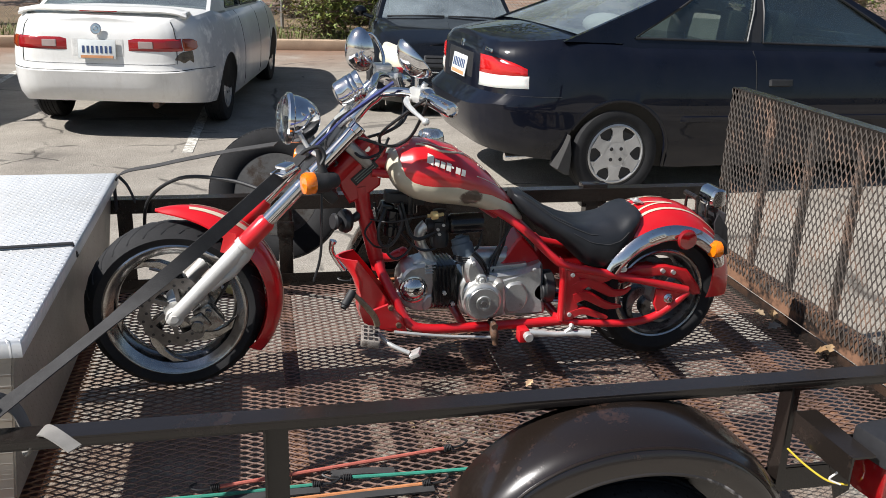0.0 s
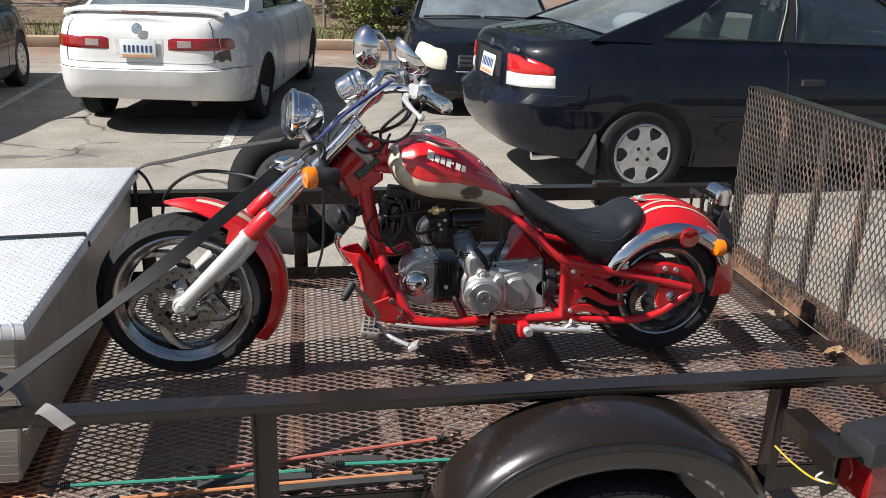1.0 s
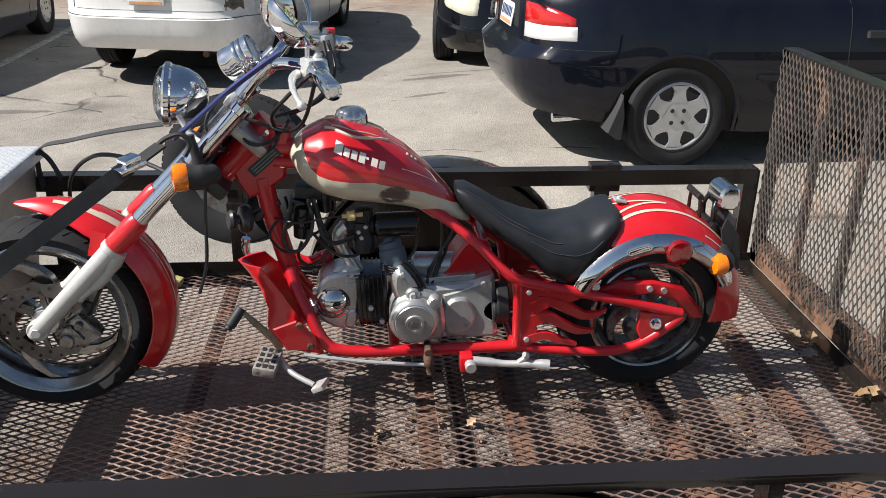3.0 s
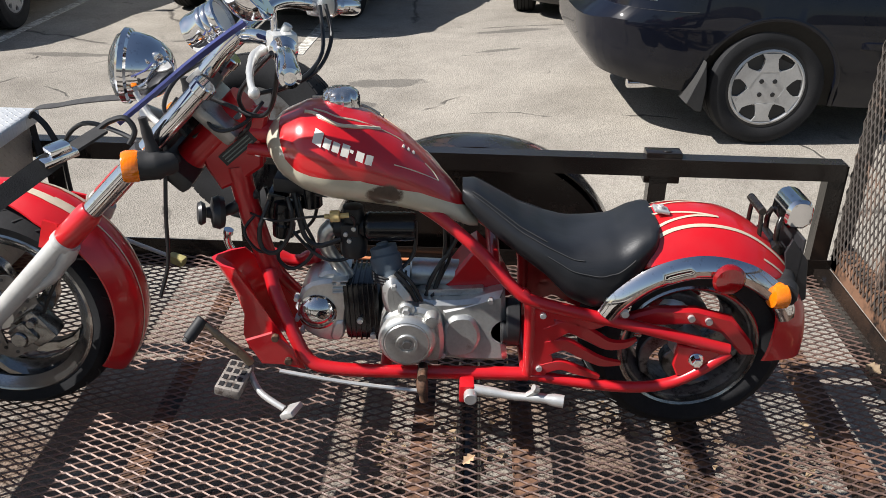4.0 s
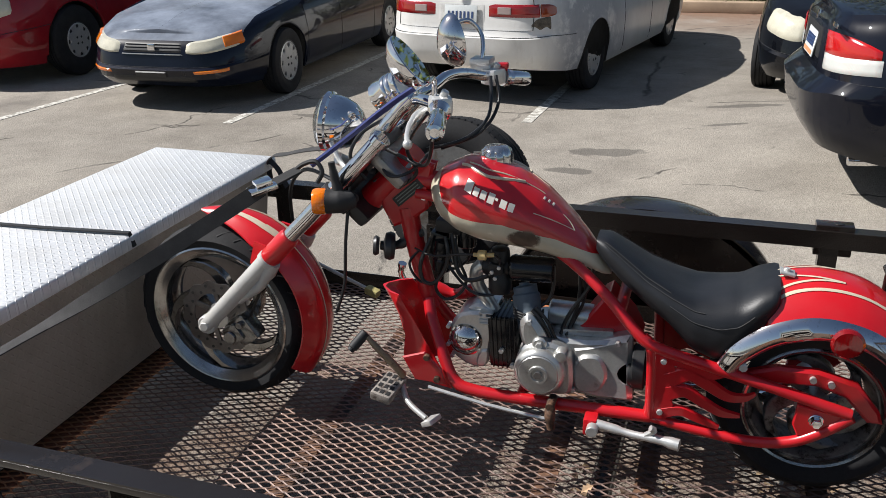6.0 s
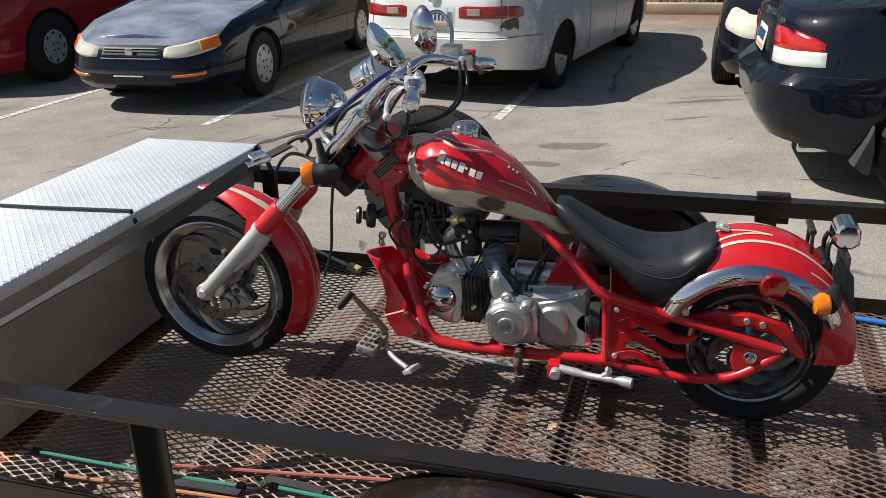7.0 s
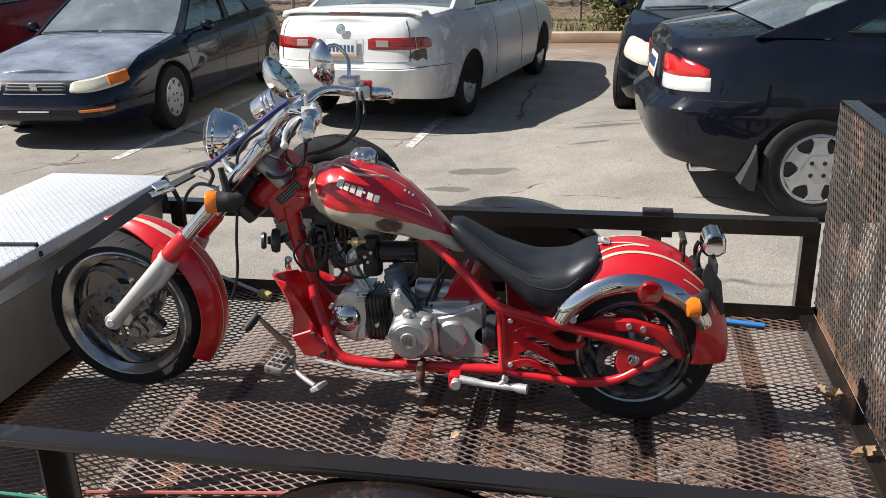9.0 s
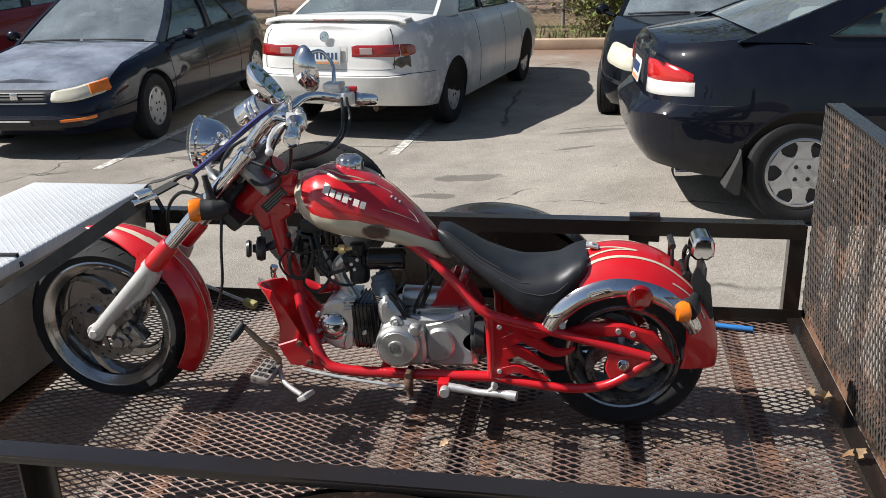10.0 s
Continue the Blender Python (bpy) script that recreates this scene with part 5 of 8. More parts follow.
    for i in range(25):
        u = -1 + 2 * i / 24
        x, y = u * 0.69, -2.17 + 0.10 * u * u
        z = 1.060 - 0.045 * abs(u) ** 8
        rings.append([Vector((x, y - 0.09, z - 0.005)), Vector((x, y - 0.05, z + 0.018)), Vector((x, y + 0.08, z + 0.022)), Vector((x, y + 0.12, z)), Vector((x, y + 0.05, z - 0.015)), Vector((x, y - 0.07, z - 0.02))])
    skin(bm, rings)
    sp = part("spoiler", bm, M_WHITECAR, root)
    for sx in (-0.655, 0.655):
        bm = nb()
        block(bm, (sx, -2.06, 1.022), (0.07, 0.17, 0.06), bevel=0.02)
        part("spoiler_foot", bm, M_WHITECAR, sp)
    bm = nb()
    block(bm, (0, -2.243, 1.050), (0.30, 0.02, 0.014), bevel=0.004)
    part("brake_lamp", bm, M_REDLENS, sp)
    bm = nb()
    lathe(bm, [(0.026, 0), (0.03, 0.005), (0.03, 0.18), (0.024, 0.18), (0.024, 0.02)], (0.42, -2.27, 0.29), (0, 1, 0), 16)
    part("exhaust", bm, M_STEEL2, root)
    return root


# dark coupe, rear three-quarter
def dark_coupe(m):
    root = thing("coupe", "dark navy two-door coupe with silver wheel covers", "car", m)
    L, W, R = 4.45, 1.70, 0.292
    sh = Shell(L, W, [(-2.225, 0.86), (-2.12, 0.93), (-1.6, 0.985), (-1.2, 0.93), (0.7, 0.90), (1.1, 0.92), (1.9, 0.78), (2.225, 0.66)],
               ([(0, 0.10), (0.15, 0.025), (0.46, 0.0), (0.50, 0.03), (0.54, 0.09), (0.7, 0.095), (0.92, 0.10), (1, 0.14)], [(0, 0.12), (0.3, 0.02), (0.45, 0.03), (0.8, 0.12), (1, 0.25)]), (-1.35, 1.27), R, 0.18, n=5.0,
               sill=[(-2.225, 0.30), (-1.8, 0.25), (-0.9, 0.19), (1.8, 0.19), (2.225, 0.24)])
    sh.body(root, M_NAVY)
    greenhouse(root, (0.98, 0.92), (0.15, 1.34), (-0.72, 1.34), (-1.62, 0.99), 0.72, 0.54, M_NAVY, 0.53, True)
    for sx in (-1, 1):
        for y in (-1.35, 1.27):
            car_wheel(root, (sx * 0.735, y, R), R, 0.194, sx, "spoke")
        sh.patch("tail_lamp", root, sh.rear_th(sx * 0.40), sh.side_th(-1.98, sx > 0) if sx > 0 else sh.side_th(-1.98, False) - 2 * math.pi, 0.715, lambda u: 0.885 - 0.02 * u - 0.09 * u ** 3, M_REDLENS, 0.010, "red tail lamp over a clear strip", nt=24, base=0.002)
        sh.patch("reverse_lamp", root, sh.rear_th(sx * 0.40), sh.side_th(-1.97, sx > 0) if sx > 0 else sh.side_th(-1.97, False) - 2 * math.pi, lambda u: 0.590 + 0.02 * u, 0.715, M_CLEARLENS, 0.009, nt=24, base=0.002)
        door_lines(sh, root, (-0.42, 1.0), sx > 0)
        sh.patch("side_moulding", root, sh.side_th(-0.95, sx > 0), sh.side_th(0.95, sx > 0), 0.40, 0.46, M_NAVY, 0.014, nt=20)
        sh.patch("door_handle", root, sh.side_th(-0.33, sx > 0), sh.side_th(-0.14, sx > 0), 0.70, 0.77, M_TRIM, 0.012, nt=8)
        bm = nb()
        slab(bm, [(-1.672, 0.42), (-1.690, 0.36), (-1.745, 0.215), (-1.690, 0.175), (-1.662, 0.175), (-1.655, 0.30)], sx * 0.70, sx * 0.838, 0.004, plane="yz")
        part("mud_flap", bm, plain("grey_mud_flap", (0.035, 0.034, 0.033), 0.75), root)
        bm = nb()
        ball(bm, (sx * 0.90, 0.72, 0.98), 0.09, (0.8, 0.5, 0.62))
        tube(bm, [(sx * 0.78, 0.78, 0.93), (sx * 0.86, 0.74, 0.95)], 0.02, 8)
        part("wing_mirror", bm, M_NAVY, root)
    sh.patch("bumper_seam", root, sh.side_th(-1.74, False) - 2 * math.pi, sh.side_th(-1.74), 0.538, 0.552, M_TRIM, 0.003, nt=70, nk=2)
    sh.patch("plate_recess", root, sh.rear_th(-0.28), sh.rear_th(0.28), 0.60, 0.90, M_TRIM, 0.002)
    plate(root, (0.0, -2.135, 0.755), turned(-10))
    bm = nb()
    block(bm, (0, -2.115, 0.885), (0.06, 0.012, 0.05), turned(-10), 0.006)
    part("badge", bm, M_CHROME, root)
    bm = nb()
    block(bm, (0.52, -2.112, 0.895), (0.12, 0.006, 0.022), turned(-10), 0.002)
    part("badge_bar", bm, M_CHROME, root)
    bm = nb()
    lathe(bm, [(0.024, 0), (0.028, 0.005), (0.028, 0.2), (0.022, 0.2), (0.022, 0.02)], (0.45, -1.95, 0.21), (0, 1, 0), 14)
    part("exhaust", bm, M_CHROME, root)
    bm = nb()
    ball(bm, (0.18, -1.18, 1.02), 0.17, (1.4, 0.8, 0.45))
    part("rear_shelf_bundle", bm, plain("pale_cloth", (0.55, 0.53, 0.50), 0.9), root)
    return root


def fronted(m, name, label, paint, L, W, R, top, roof, lamp, grille=True, indicator=True, n=4.6, axle=1.33):
    """A saloon seen from its front."""
    root = thing(name, label, "car", m)
    sh = Shell(L, W, top, ([(0, 0.1), (0.4, 0.0), (0.46, 0.05), (1, 0.12)], [(0, 0.14), (0.18, 0.03), (0.42, 0.0), (0.45, 0.03), (0.8, 0.06), (0.93, 0.10), (1, 0.2)]), (-1.35, axle), R, 0.18, n=n,
               sill=[(-L / 2, 0.3), (-1.0, 0.19), (1.75, 0.19), (L / 2, 0.20)])
    sh.body(root, paint)
    greenhouse(root, *roof, W * 0.425, W * 0.32, paint, 0.48)
    for sx in (-1, 1):
        for y in (-1.35, axle):
            car_wheel(root, (sx * (W / 2 - 0.12), y, R), R, 0.18, sx)
        th0, th1 = sh.front_th(sx * lamp[0]), sh.side_th(L / 2 - 0.30, sx > 0)
        sh.patch("headlamp", root, th0, th1, lambda u: lamp[1] + 0.03 * abs(2 * u - 1) ** 7, lambda u: lamp[2] - 0.03 * abs(2 * u - 1) ** 7, M_HAZE, 0.012, "hazed headlamp", nt=22)
        if indicator:
            sh.patch("corner_lamp", root, sh.front_th(sx * (W / 2 - 0.23)), sh.side_th(L / 2 - 0.34, sx > 0), lamp[1] + 0.02, lamp[2] - 0.01, M_AMBER, 0.018, nt=12)
            sh.patch("bumper_lamp", root, sh.front_th(sx * 0.40), sh.front_th(sx * 0.68), 0.33, 0.41, M_AMBER, 0.010, nt=10)
        door_lines(sh, root, (-0.75, 0.20, 1.02), sx > 0)
        bm = nb()
        ball(bm, (sx * (W / 2 + 0.06), 0.72, roof[0][1] + 0.06), 0.09, (0.8, 0.5, 0.62))
        tube(bm, [(sx * (W / 2 - 0.08), 0.78, roof[0][1]), (sx * (W / 2 + 0.02), 0.74, roof[0][1] + 0.03)], 0.02, 8)
        part("wing_mirror", bm, paint, root)
        bm = nb()
        pts = [(sx * 0.62, roof[0][0] + 0.05, roof[0][1] + 0.035), (sx * 0.3, roof[0][0] + 0.09, roof[0][1] + 0.05), (sx * 0.02, roof[0][0] + 0.08, roof[0][1] + 0.05)]
        tube(bm, pts, 0.009, 6)
        part("wiper", bm, M_TRIM, root)
    if grille:
        g = sh.patch("grille", root, sh.front_th(-0.30), sh.front_th(0.30), lamp[1] + 0.03, lamp[2] - 0.01, M_RAD, 0.003)
        for q in (0.25, 0.5, 0.75):
            kk = lamp[1] + 0.03 + (lamp[2] - lamp[1] - 0.04) * q
            sh.patch("grille_bar", g, sh.front_th(-0.29), sh.front_th(0.29), kk - 0.012, kk + 0.012, M_TRIM, 0.012, nk=2)
        sh.patch("grille_trim", g, sh.front_th(-0.31), sh.front_th(0.31), lamp[1] - 0.01, lamp[1] + 0.02, M_HUBCAP, 0.012, nk=3)
        bm = nb()
        p = sh.at(math.pi / 2, (lamp[1] + lamp[2]) / 2, 0.015)
        block(bm, p, (0.07, 0.014, 0.06), bevel=0.008)
        part("badge", bm, M_CHROME, root)
    sh.patch("air_intake", root, sh.front_th(-0.42), sh.front_th(0.42), 0.10, 0.30, M_RAD, 0.004)
    sh.patch("plate_holder", root, sh.front_th(-0.16), sh.front_th(0.16), 0.25, 0.40, M_TRIM, 0.014)
    sh.patch("bumper_seam", root, sh.front_th(-W / 2 * 0.98), sh.front_th(W / 2 * 0.98), 0.455, 0.475, M_TRIM, 0.003, nt=40, nk=2)
    return root


def heading(x, y, deg, z=0.0):
    """A car's pose: its middle, and the way it looks from +y to the left."""
    return pose(x, y, z, 0, 0, deg)


# the white sedan's right rear wheel stands at (-0.75, 6.3), its front one at (-0.25, 9.0)
white_sedan(heading(-1.34, 7.80, -9.8))
dark_coupe(heading(2.990, 3.662, -86.0, RISE))
fronted(heading(-4.306, 6.902, 182.0), "saloon", "dark blue saloon with faded bonnet and hazed headlamps", M_NAVYDULL, 4.67, 1.76, 0.30,
        [(-2.335, 0.84), (-1.5, 0.90), (0.7, 0.84), (1.0, 0.83), (1.7, 0.735), (2.1, 0.645), (2.335, 0.565)], ((1.0, 0.83), (0.25, 1.29), (-0.85, 1.29), (-1.6, 0.90)), (0.33, 0.72, 0.955), axle=1.40)
fronted(heading(1.65, 8.02, 172.0), "hatchback", "black small saloon with large clear headlamps", M_BLACKC, 4.3, 1.70, 0.29,
        [(-2.15, 0.9), (-1.5, 0.96), (0.7, 0.90), (1.0, 0.91), (1.6, 0.83), (1.95, 0.74), (2.15, 0.64)], ((0.95, 0.9), (0.2, 1.34), (-0.9, 1.34), (-1.6, 0.96)), (0.40, 0.66, 0.98), True, False)
fronted(heading(-6.9, 7.2, 180.0), "red_wagon", "dark red sport utility wagon with alloy wheels", M_DARKRED, 4.7, 1.82, 0.36,
        [(-2.35, 1.05), (-1.5, 1.10), (0.7, 1.05), (1.0, 1.06), (1.7, 1.0), (2.1, 0.93), (2.35, 0.8)], ((1.0, 1.05), (0.35, 1.68), (-2.0, 1.68), (-2.25, 1.08)), (0.40, 0.66, 0.95), True, False)

# ---- motorcycle ----
bike = thing("motorcycle", "small red chopper motorcycle with cream stripes and chrome", "motorcycle", pose(0.0, 0.112, DECK + 0.004, 0, 0, 1.2))
P = Vector
FW, RW = (-0.703, 0.0, 0.237), (0.702, 0.0, 0.214)


def arc_sheet(bm, c, radius, a0, a1, half, n=36, m=9, thick=0.004, crown=0.03, lift=0.0, v0=-1.0, v1=1.0, mat=0, power=None):
    """A curved mudguard about a wheel: radius(a) by angle in degrees, half(a) its half width."""
    outer, inner = [], []
    for i in range(n + 1):
        a = a0 + (a1 - a0) * i / n
        ca, sa, r, w = math.cos(radians(a)), math.sin(radians(a)), radius(a), half(a)
        ro, ri = [], []
        for j in range(m + 1):
            v = v0 + (v1 - v0) * j / m
            if power:
                v = math.copysign(1 - (1 - abs(v)) ** 2, v)
            q = r - (crown(a) if callable(crown) else crown) * abs(v) ** (power(a) if power else 2.6) + lift
            ro.append(P((c[0] + ca * q, c[1] + v * w, c[2] + sa * q)))
            ri.append(P((c[0] + ca * (q - thick), c[1] + v * w * 0.985, c[2] + sa * (q - thick))))
        outer.append(ro)
        inner.append(ri)
    skin(bm, [o + i[::-1] for o, i in zip(outer, inner)], True, True, mat)
    return bm


def moto_wheel(name, c, R, rim, w, spokes, label, blade, sh=(0.93, 0.975), side=0.52, flange=1.0):
    root = part(name, lathe(nb(), [(rim - 0.004, -w * 0.42), (rim + 0.006, -w * 0.47), (rim + (R - rim) * 0.45, -w * side), (R * sh[0], -w * 0.46), (R * sh[1], -w * 0.32), (R * 0.996, -w * 0.14), (R, 0), (R * 0.996, w * 0.14), (R * sh[1], w * 0.32), (R * sh[0], w * 0.46), (rim + (R - rim) * 0.45, w * side), (rim + 0.006, w * 0.47), (rim - 0.004, w * 0.42)], c, (0, 1, 0), 64, cap=False), M_TYRE, bike, label)
    # tread grooves
    for k in range(30):
        a = 2 * math.pi * k / 30
        for s in (-1, 1):
            bm = nb()
            pts = []
            for q in range(6):
                y = s * (0.03 + 0.38 * q / 5)
                aa = a + s * 0.03 + 0.05 * q
                rr = R * (1.0 - (1 - sh[0]) * 1.2 * (abs(y) / 0.5) ** 2.6) - 0.0022 + 0.0012
                pts.append(P((c[0] + math.cos(aa) * rr, y * w, c[2] + math.sin(aa) * rr)))
            tube(bm, pts, 0.0022, 4, 1)
            part("tread_groove", bm, M_RUBBER, root)
    bm = nb()
    for q in (-1, 1):
        lip = [(rim + 0.005, q * w * 0.45), (rim + 0.006, q * w * 0.42), (rim - 0.010 * flange, q * w * 0.34), (rim - 0.024 * flange, q * w * 0.30), (rim - 0.026 * flange, q * w * 0.33), (rim - 0.016 * flange, q * w * 0.40), (rim - 0.006, q * w * 0.46), (rim - 0.001, q * w * 0.475)]
        lathe(bm, lip + lip[:1], c, (0, 1, 0), 64, cap=False)
    rm = part("rim", bm, M_RIM, root, "polished aluminium rim")
    bm = nb()
    prof = [(rim - 0.010, w * 0.37), (rim - 0.018, w * 0.22), (rim - 0.026, 0), (rim - 0.018, -w * 0.22), (rim - 0.010, -w * 0.37), (rim - 0.014, -w * 0.37), (rim - 0.030, -w * 0.2), (rim - 0.034, 0), (rim - 0.030, w * 0.2), (rim - 0.014, w * 0.37)]
    lathe(bm, prof + prof[:1], c, (0, 1, 0), 64, cap=False)
    part("barrel", bm, M_BARREL if flange > 0.9 else M_DARKWHEEL, rm)
    for k in range(spokes):
        bm = nb()
        a = 2 * math.pi * k / spokes
        ring0, ring1 = [], []
        lo, hi = [], []
        for q in range(8):
            t = q / 7
            r = 0.035 + (rim - 0.06) * t
            sweep = a + 0.95 * t * t
            wd = (0.018 + 0.020 * math.sin(math.pi * t) + 0.020 * t ** 4) / max(r, 0.03)
            lo.append((r, sweep - wd * 0.55))
            hi.append((r, sweep + wd * 0.55))
        ring = lo + hi[::-1]
        ys = 0.012
        slab(bm, [(c[0] + r * math.cos(b), c[2] + r * math.sin(b)) for r, b in ring], c[1] - w * 0.30, c[1] - w * 0.10, 0.003)
        part("spoke", bm, blade, rm)
    bm = nb()
    lathe(bm, [(0.012, -w * 0.5), (0.03, -w * 0.48), (0.036, -w * 0.25), (0.034, 0), (0.036, w * 0.25), (0.03, w * 0.48), (0.012, w * 0.5)], c, (0, 1, 0), 24)
    part("hub", bm, M_ALU, rm)
    return root


fw = moto_wheel("front_wheel", FW, 0.237, 0.186, 0.115, 5, "front tyre with cast aluminium wheel", M_BLADE, (0.905, 0.965))
rw = moto_wheel("rear_wheel", RW, 0.214, 0.140, 0.165, 6, "fat rear tyre with cast aluminium wheel", M_DARKWHEEL, (0.865, 0.955), 0.50, 0.5)

# front brake disc: a scalloped ring with drilled holes, carrier and calliper
bm = nb()
n = 96
wave = [0.098 + 0.0035 * math.sin(12 * 2 * math.pi * k / n) for k in range(n)]
Y = -0.052
rings = []
for r_of, y in ((lambda k: 0.066, Y), (lambda k: wave[k], Y), (lambda k: wave[k], Y - 0.004), (lambda k: 0.066, Y - 0.004)):
    rings.append([P((FW[0] + r_of(k) * math.cos(2 * math.pi * k / n), y, FW[2] + r_of(k) * math.sin(2 * math.pi * k / n))) for k in range(n)])
skin(bm, rings + rings[:1], True, False)
disc = part("brake_disc", bm, M_BRAKE, fw, "drilled steel brake disc")
for k in range(24):
    a = 2 * math.pi * k / 24
    r = 0.076 + 0.012 * (k % 2)
    bm = nb()
    rod(bm, (FW[0] + r * math.cos(a), Y - 0.0052, FW[2] + r * math.sin(a)), (FW[0] + r * math.cos(a), Y - 0.0042, FW[2] + r * math.sin(a)), 0.0042, seg=8)
    part("hole", bm, M_RUBBER, disc)
for k in range(6):
    a = 2 * math.pi * k / 6 + 0.2
    bm = nb()
    band(bm, [(FW[0] + 0.03 * math.cos(a), Y - 0.002, FW[2] + 0.03 * math.sin(a)), (FW[0] + 0.07 * math.cos(a + 0.3), Y - 0.002, FW[2] + 0.07 * math.sin(a + 0.3))], 0.012, 0.005, (0, 0, 1) if abs(math.cos(a)) > 0.7 else (1, 0, 0), 1)
    part("disc_arm", bm, M_BRAKE, disc)
bm = nb()
block(bm, (FW[0] + 0.085, -0.062, FW[2] - 0.012), (0.055, 0.05, 0.075), turned(0, -35), 0.01)
block(bm, (FW[0] + 0.062, -0.085, FW[2] - 0.022), (0.045, 0.02, 0.05), turned(0, -35), 0.008)
rod(bm, (FW[0] + 0.055, -0.10, FW[2] - 0.03), (FW[0] + 0.055, -0.075, FW[2] - 0.03), 0.017)
rod(bm, (FW[0] + 0.085, -0.10, FW[2] + 0.008), (FW[0] + 0.085, -0.075, FW[2] + 0.008), 0.009)
part("brake_calliper", bm, M_BARREL, fw)

# fork
RAKE = P((0.487, 0, 0.503)).normalized()
for s in (-1, 1):
    foot = P((FW[0], s * 0.098, FW[2] + 0.004))
    a, b, c, d = foot - RAKE * 0.02, foot + RAKE * 0.270, foot + RAKE * 0.360, foot + RAKE * 0.69
    bm = nb()
    tube(bm, [a, a + RAKE * 0.02, a + RAKE * 0.05, b], [0.016, 0.021, 0.0195, 0.0225], 18, 1)
    rod(bm, foot + P((0, s * 0.012, 0)), foot + P((0, -s * 0.012, 0)), 0.024, seg=20)
    rod(bm, foot + P((0, s * 0.012, 0)), foot + P((0, s * 0.022, 0)), 0.012, seg=6)
    leg = part("fork_leg", bm, M_SILVER, bike, "silver painted lower fork leg")
    bm = nb()
    tube(bm, [foot + RAKE * 0.12 + P((0.012, 0, -0.012)), foot + RAKE * 0.2 + P((0.02, 0, -0.018)), b + P((0.008, 0, -0.008))], [0.01, 0.014, 0.02], 12, 4)
    part("fork_brace", bm, M_SILVER, leg)
    bm = nb()
    rod(bm, b - RAKE * 0.012, b + RAKE * 0.004, 0.026, seg=20)
    part("fork_seal", bm, M_SILVER, leg)
    bm = nb()
    tube(bm, [b, b + RAKE * 0.01, c - RAKE * 0.01, c], [0.022, 0.0255, 0.0245, 0.021], 20, 1)
    part("fork_shroud", bm, M_RED, leg, "red painted fork shroud")
    bm = nb()
    rod(bm, c - RAKE * 0.01, d, 0.0185, seg=20)
    rod(bm, d - RAKE * 0.01, d + RAKE * 0.012, 0.022, seg=20)
    part("fork_tube", bm, M_CHROME, leg, "chrome fork tube")
for k, (at, hgt) in enumerate(((0.515, 0.034), (0.645, 0.03))):
    bm = nb()
    m = P((FW[0], 0, FW[2])) + RAKE * at
    block(bm, m + P((0.034, 0, -0.033)), (0.105, 0.165, hgt), turned(0, 44), 0.012)
    for s in (-1, 1):
        if k:
            continue
        rod(bm, m + P((0, s * 0.098, 0)) - RAKE * hgt * 0.55, m + P((0, s * 0.098, 0)) + RAKE * hgt * 0.55, 0.026, seg=22, edge=0.004)
        block(bm, m + P((0.016, s * 0.075, -0.016)), (0.06, 0.05, hgt * 0.9), turned(0, 44), 0.008)
    part("fork_yoke", bm, M_DISC if k else M_PLASTIC, bike)
bm = nb()
tube(bm, [P((-0.300, 0, 0.560)), P((-0.175, 0, 0.688))], 0.031, 18, 1)
part("steering_head", bm, M_REDF, bike)

# block added among the wiring to throw shade on the head gusset
bm = nb()
block(bm, (-0.290, 0.0, 0.668), (0.034, 0.150, 0.150), turned(0, 44), 0.010)
rod(bm, (-0.322, -0.045, 0.615), (-0.285, -0.050, 0.655), 0.016, seg=14)
part("fork_shade_block", bm, M_PLASTIC, bike, "black block added between the fork tubes for shade")

# front mudguard
fr = lambda a: 0.270 + 0.024 * math.sin(radians(max(0, min(180, (a + 35) * 1.25))))
fh = lambda a: 0.068 * min(1.0, 0.04 + ((100 - a) / 42) ** 0.8) * min(1.0, 0.55 + (a + 36) / 30)
fc = lambda a: 0.042 * min(1.0, 0.02 + ((98 - a) / 40) ** 0.7)
bm = arc_sheet(nb(), FW, fr, 98, -34, fh, crown=fc)
mg = part("front_mudguard", bm, M_RED, bike, "red front mudguard with cream pinstripe")
for v0, v1, a0, a1 in ((-0.52, -0.30, 80, 44), (0.30, 0.52, 80, 44)):
    part("pinstripe", arc_sheet(nb(), FW, fr, a0, a1, fh, 24, 2, 0.001, fc, 0.0018, v0, v1), M_CREAM, mg)
for v0, v1, a0, a1 in ((-0.30, -0.26, 60, -28), (0.26, 0.30, 60, -28)):
    part("pinstripe", arc_sheet(nb(), FW, fr, a0, a1, fh, 30, 2, 0.001, fc, 0.0018, v0, v1), M_CREAM, mg)
for s in (-1, 1):
    bm = nb()
    band(bm, [(-0.565, s * 0.075, 0.405), (-0.55, s * 0.07, 0.46)], 0.03, 0.006, (1, 0, 0.3), 1)
    part("mudguard_bracket", bm, M_RED, mg)

# tank
TANK = [(-0.137, 0.612, 0.624, 0.018), (-0.128, 0.592, 0.645, 0.048), (-0.105, 0.552, 0.667, 0.078), (-0.06, 0.526, 0.687, 0.106), (-0.01, 0.513, 0.689, 0.118), (0.06, 0.505, 0.666, 0.112), (0.12, 0.494, 0.627, 0.094), (0.17, 0.478, 0.582, 0.072), (0.215, 0.463, 0.533, 0.050), (0.252, 0.448, 0.482, 0.034), (0.27, 0.446, 0.460, 0.018)]


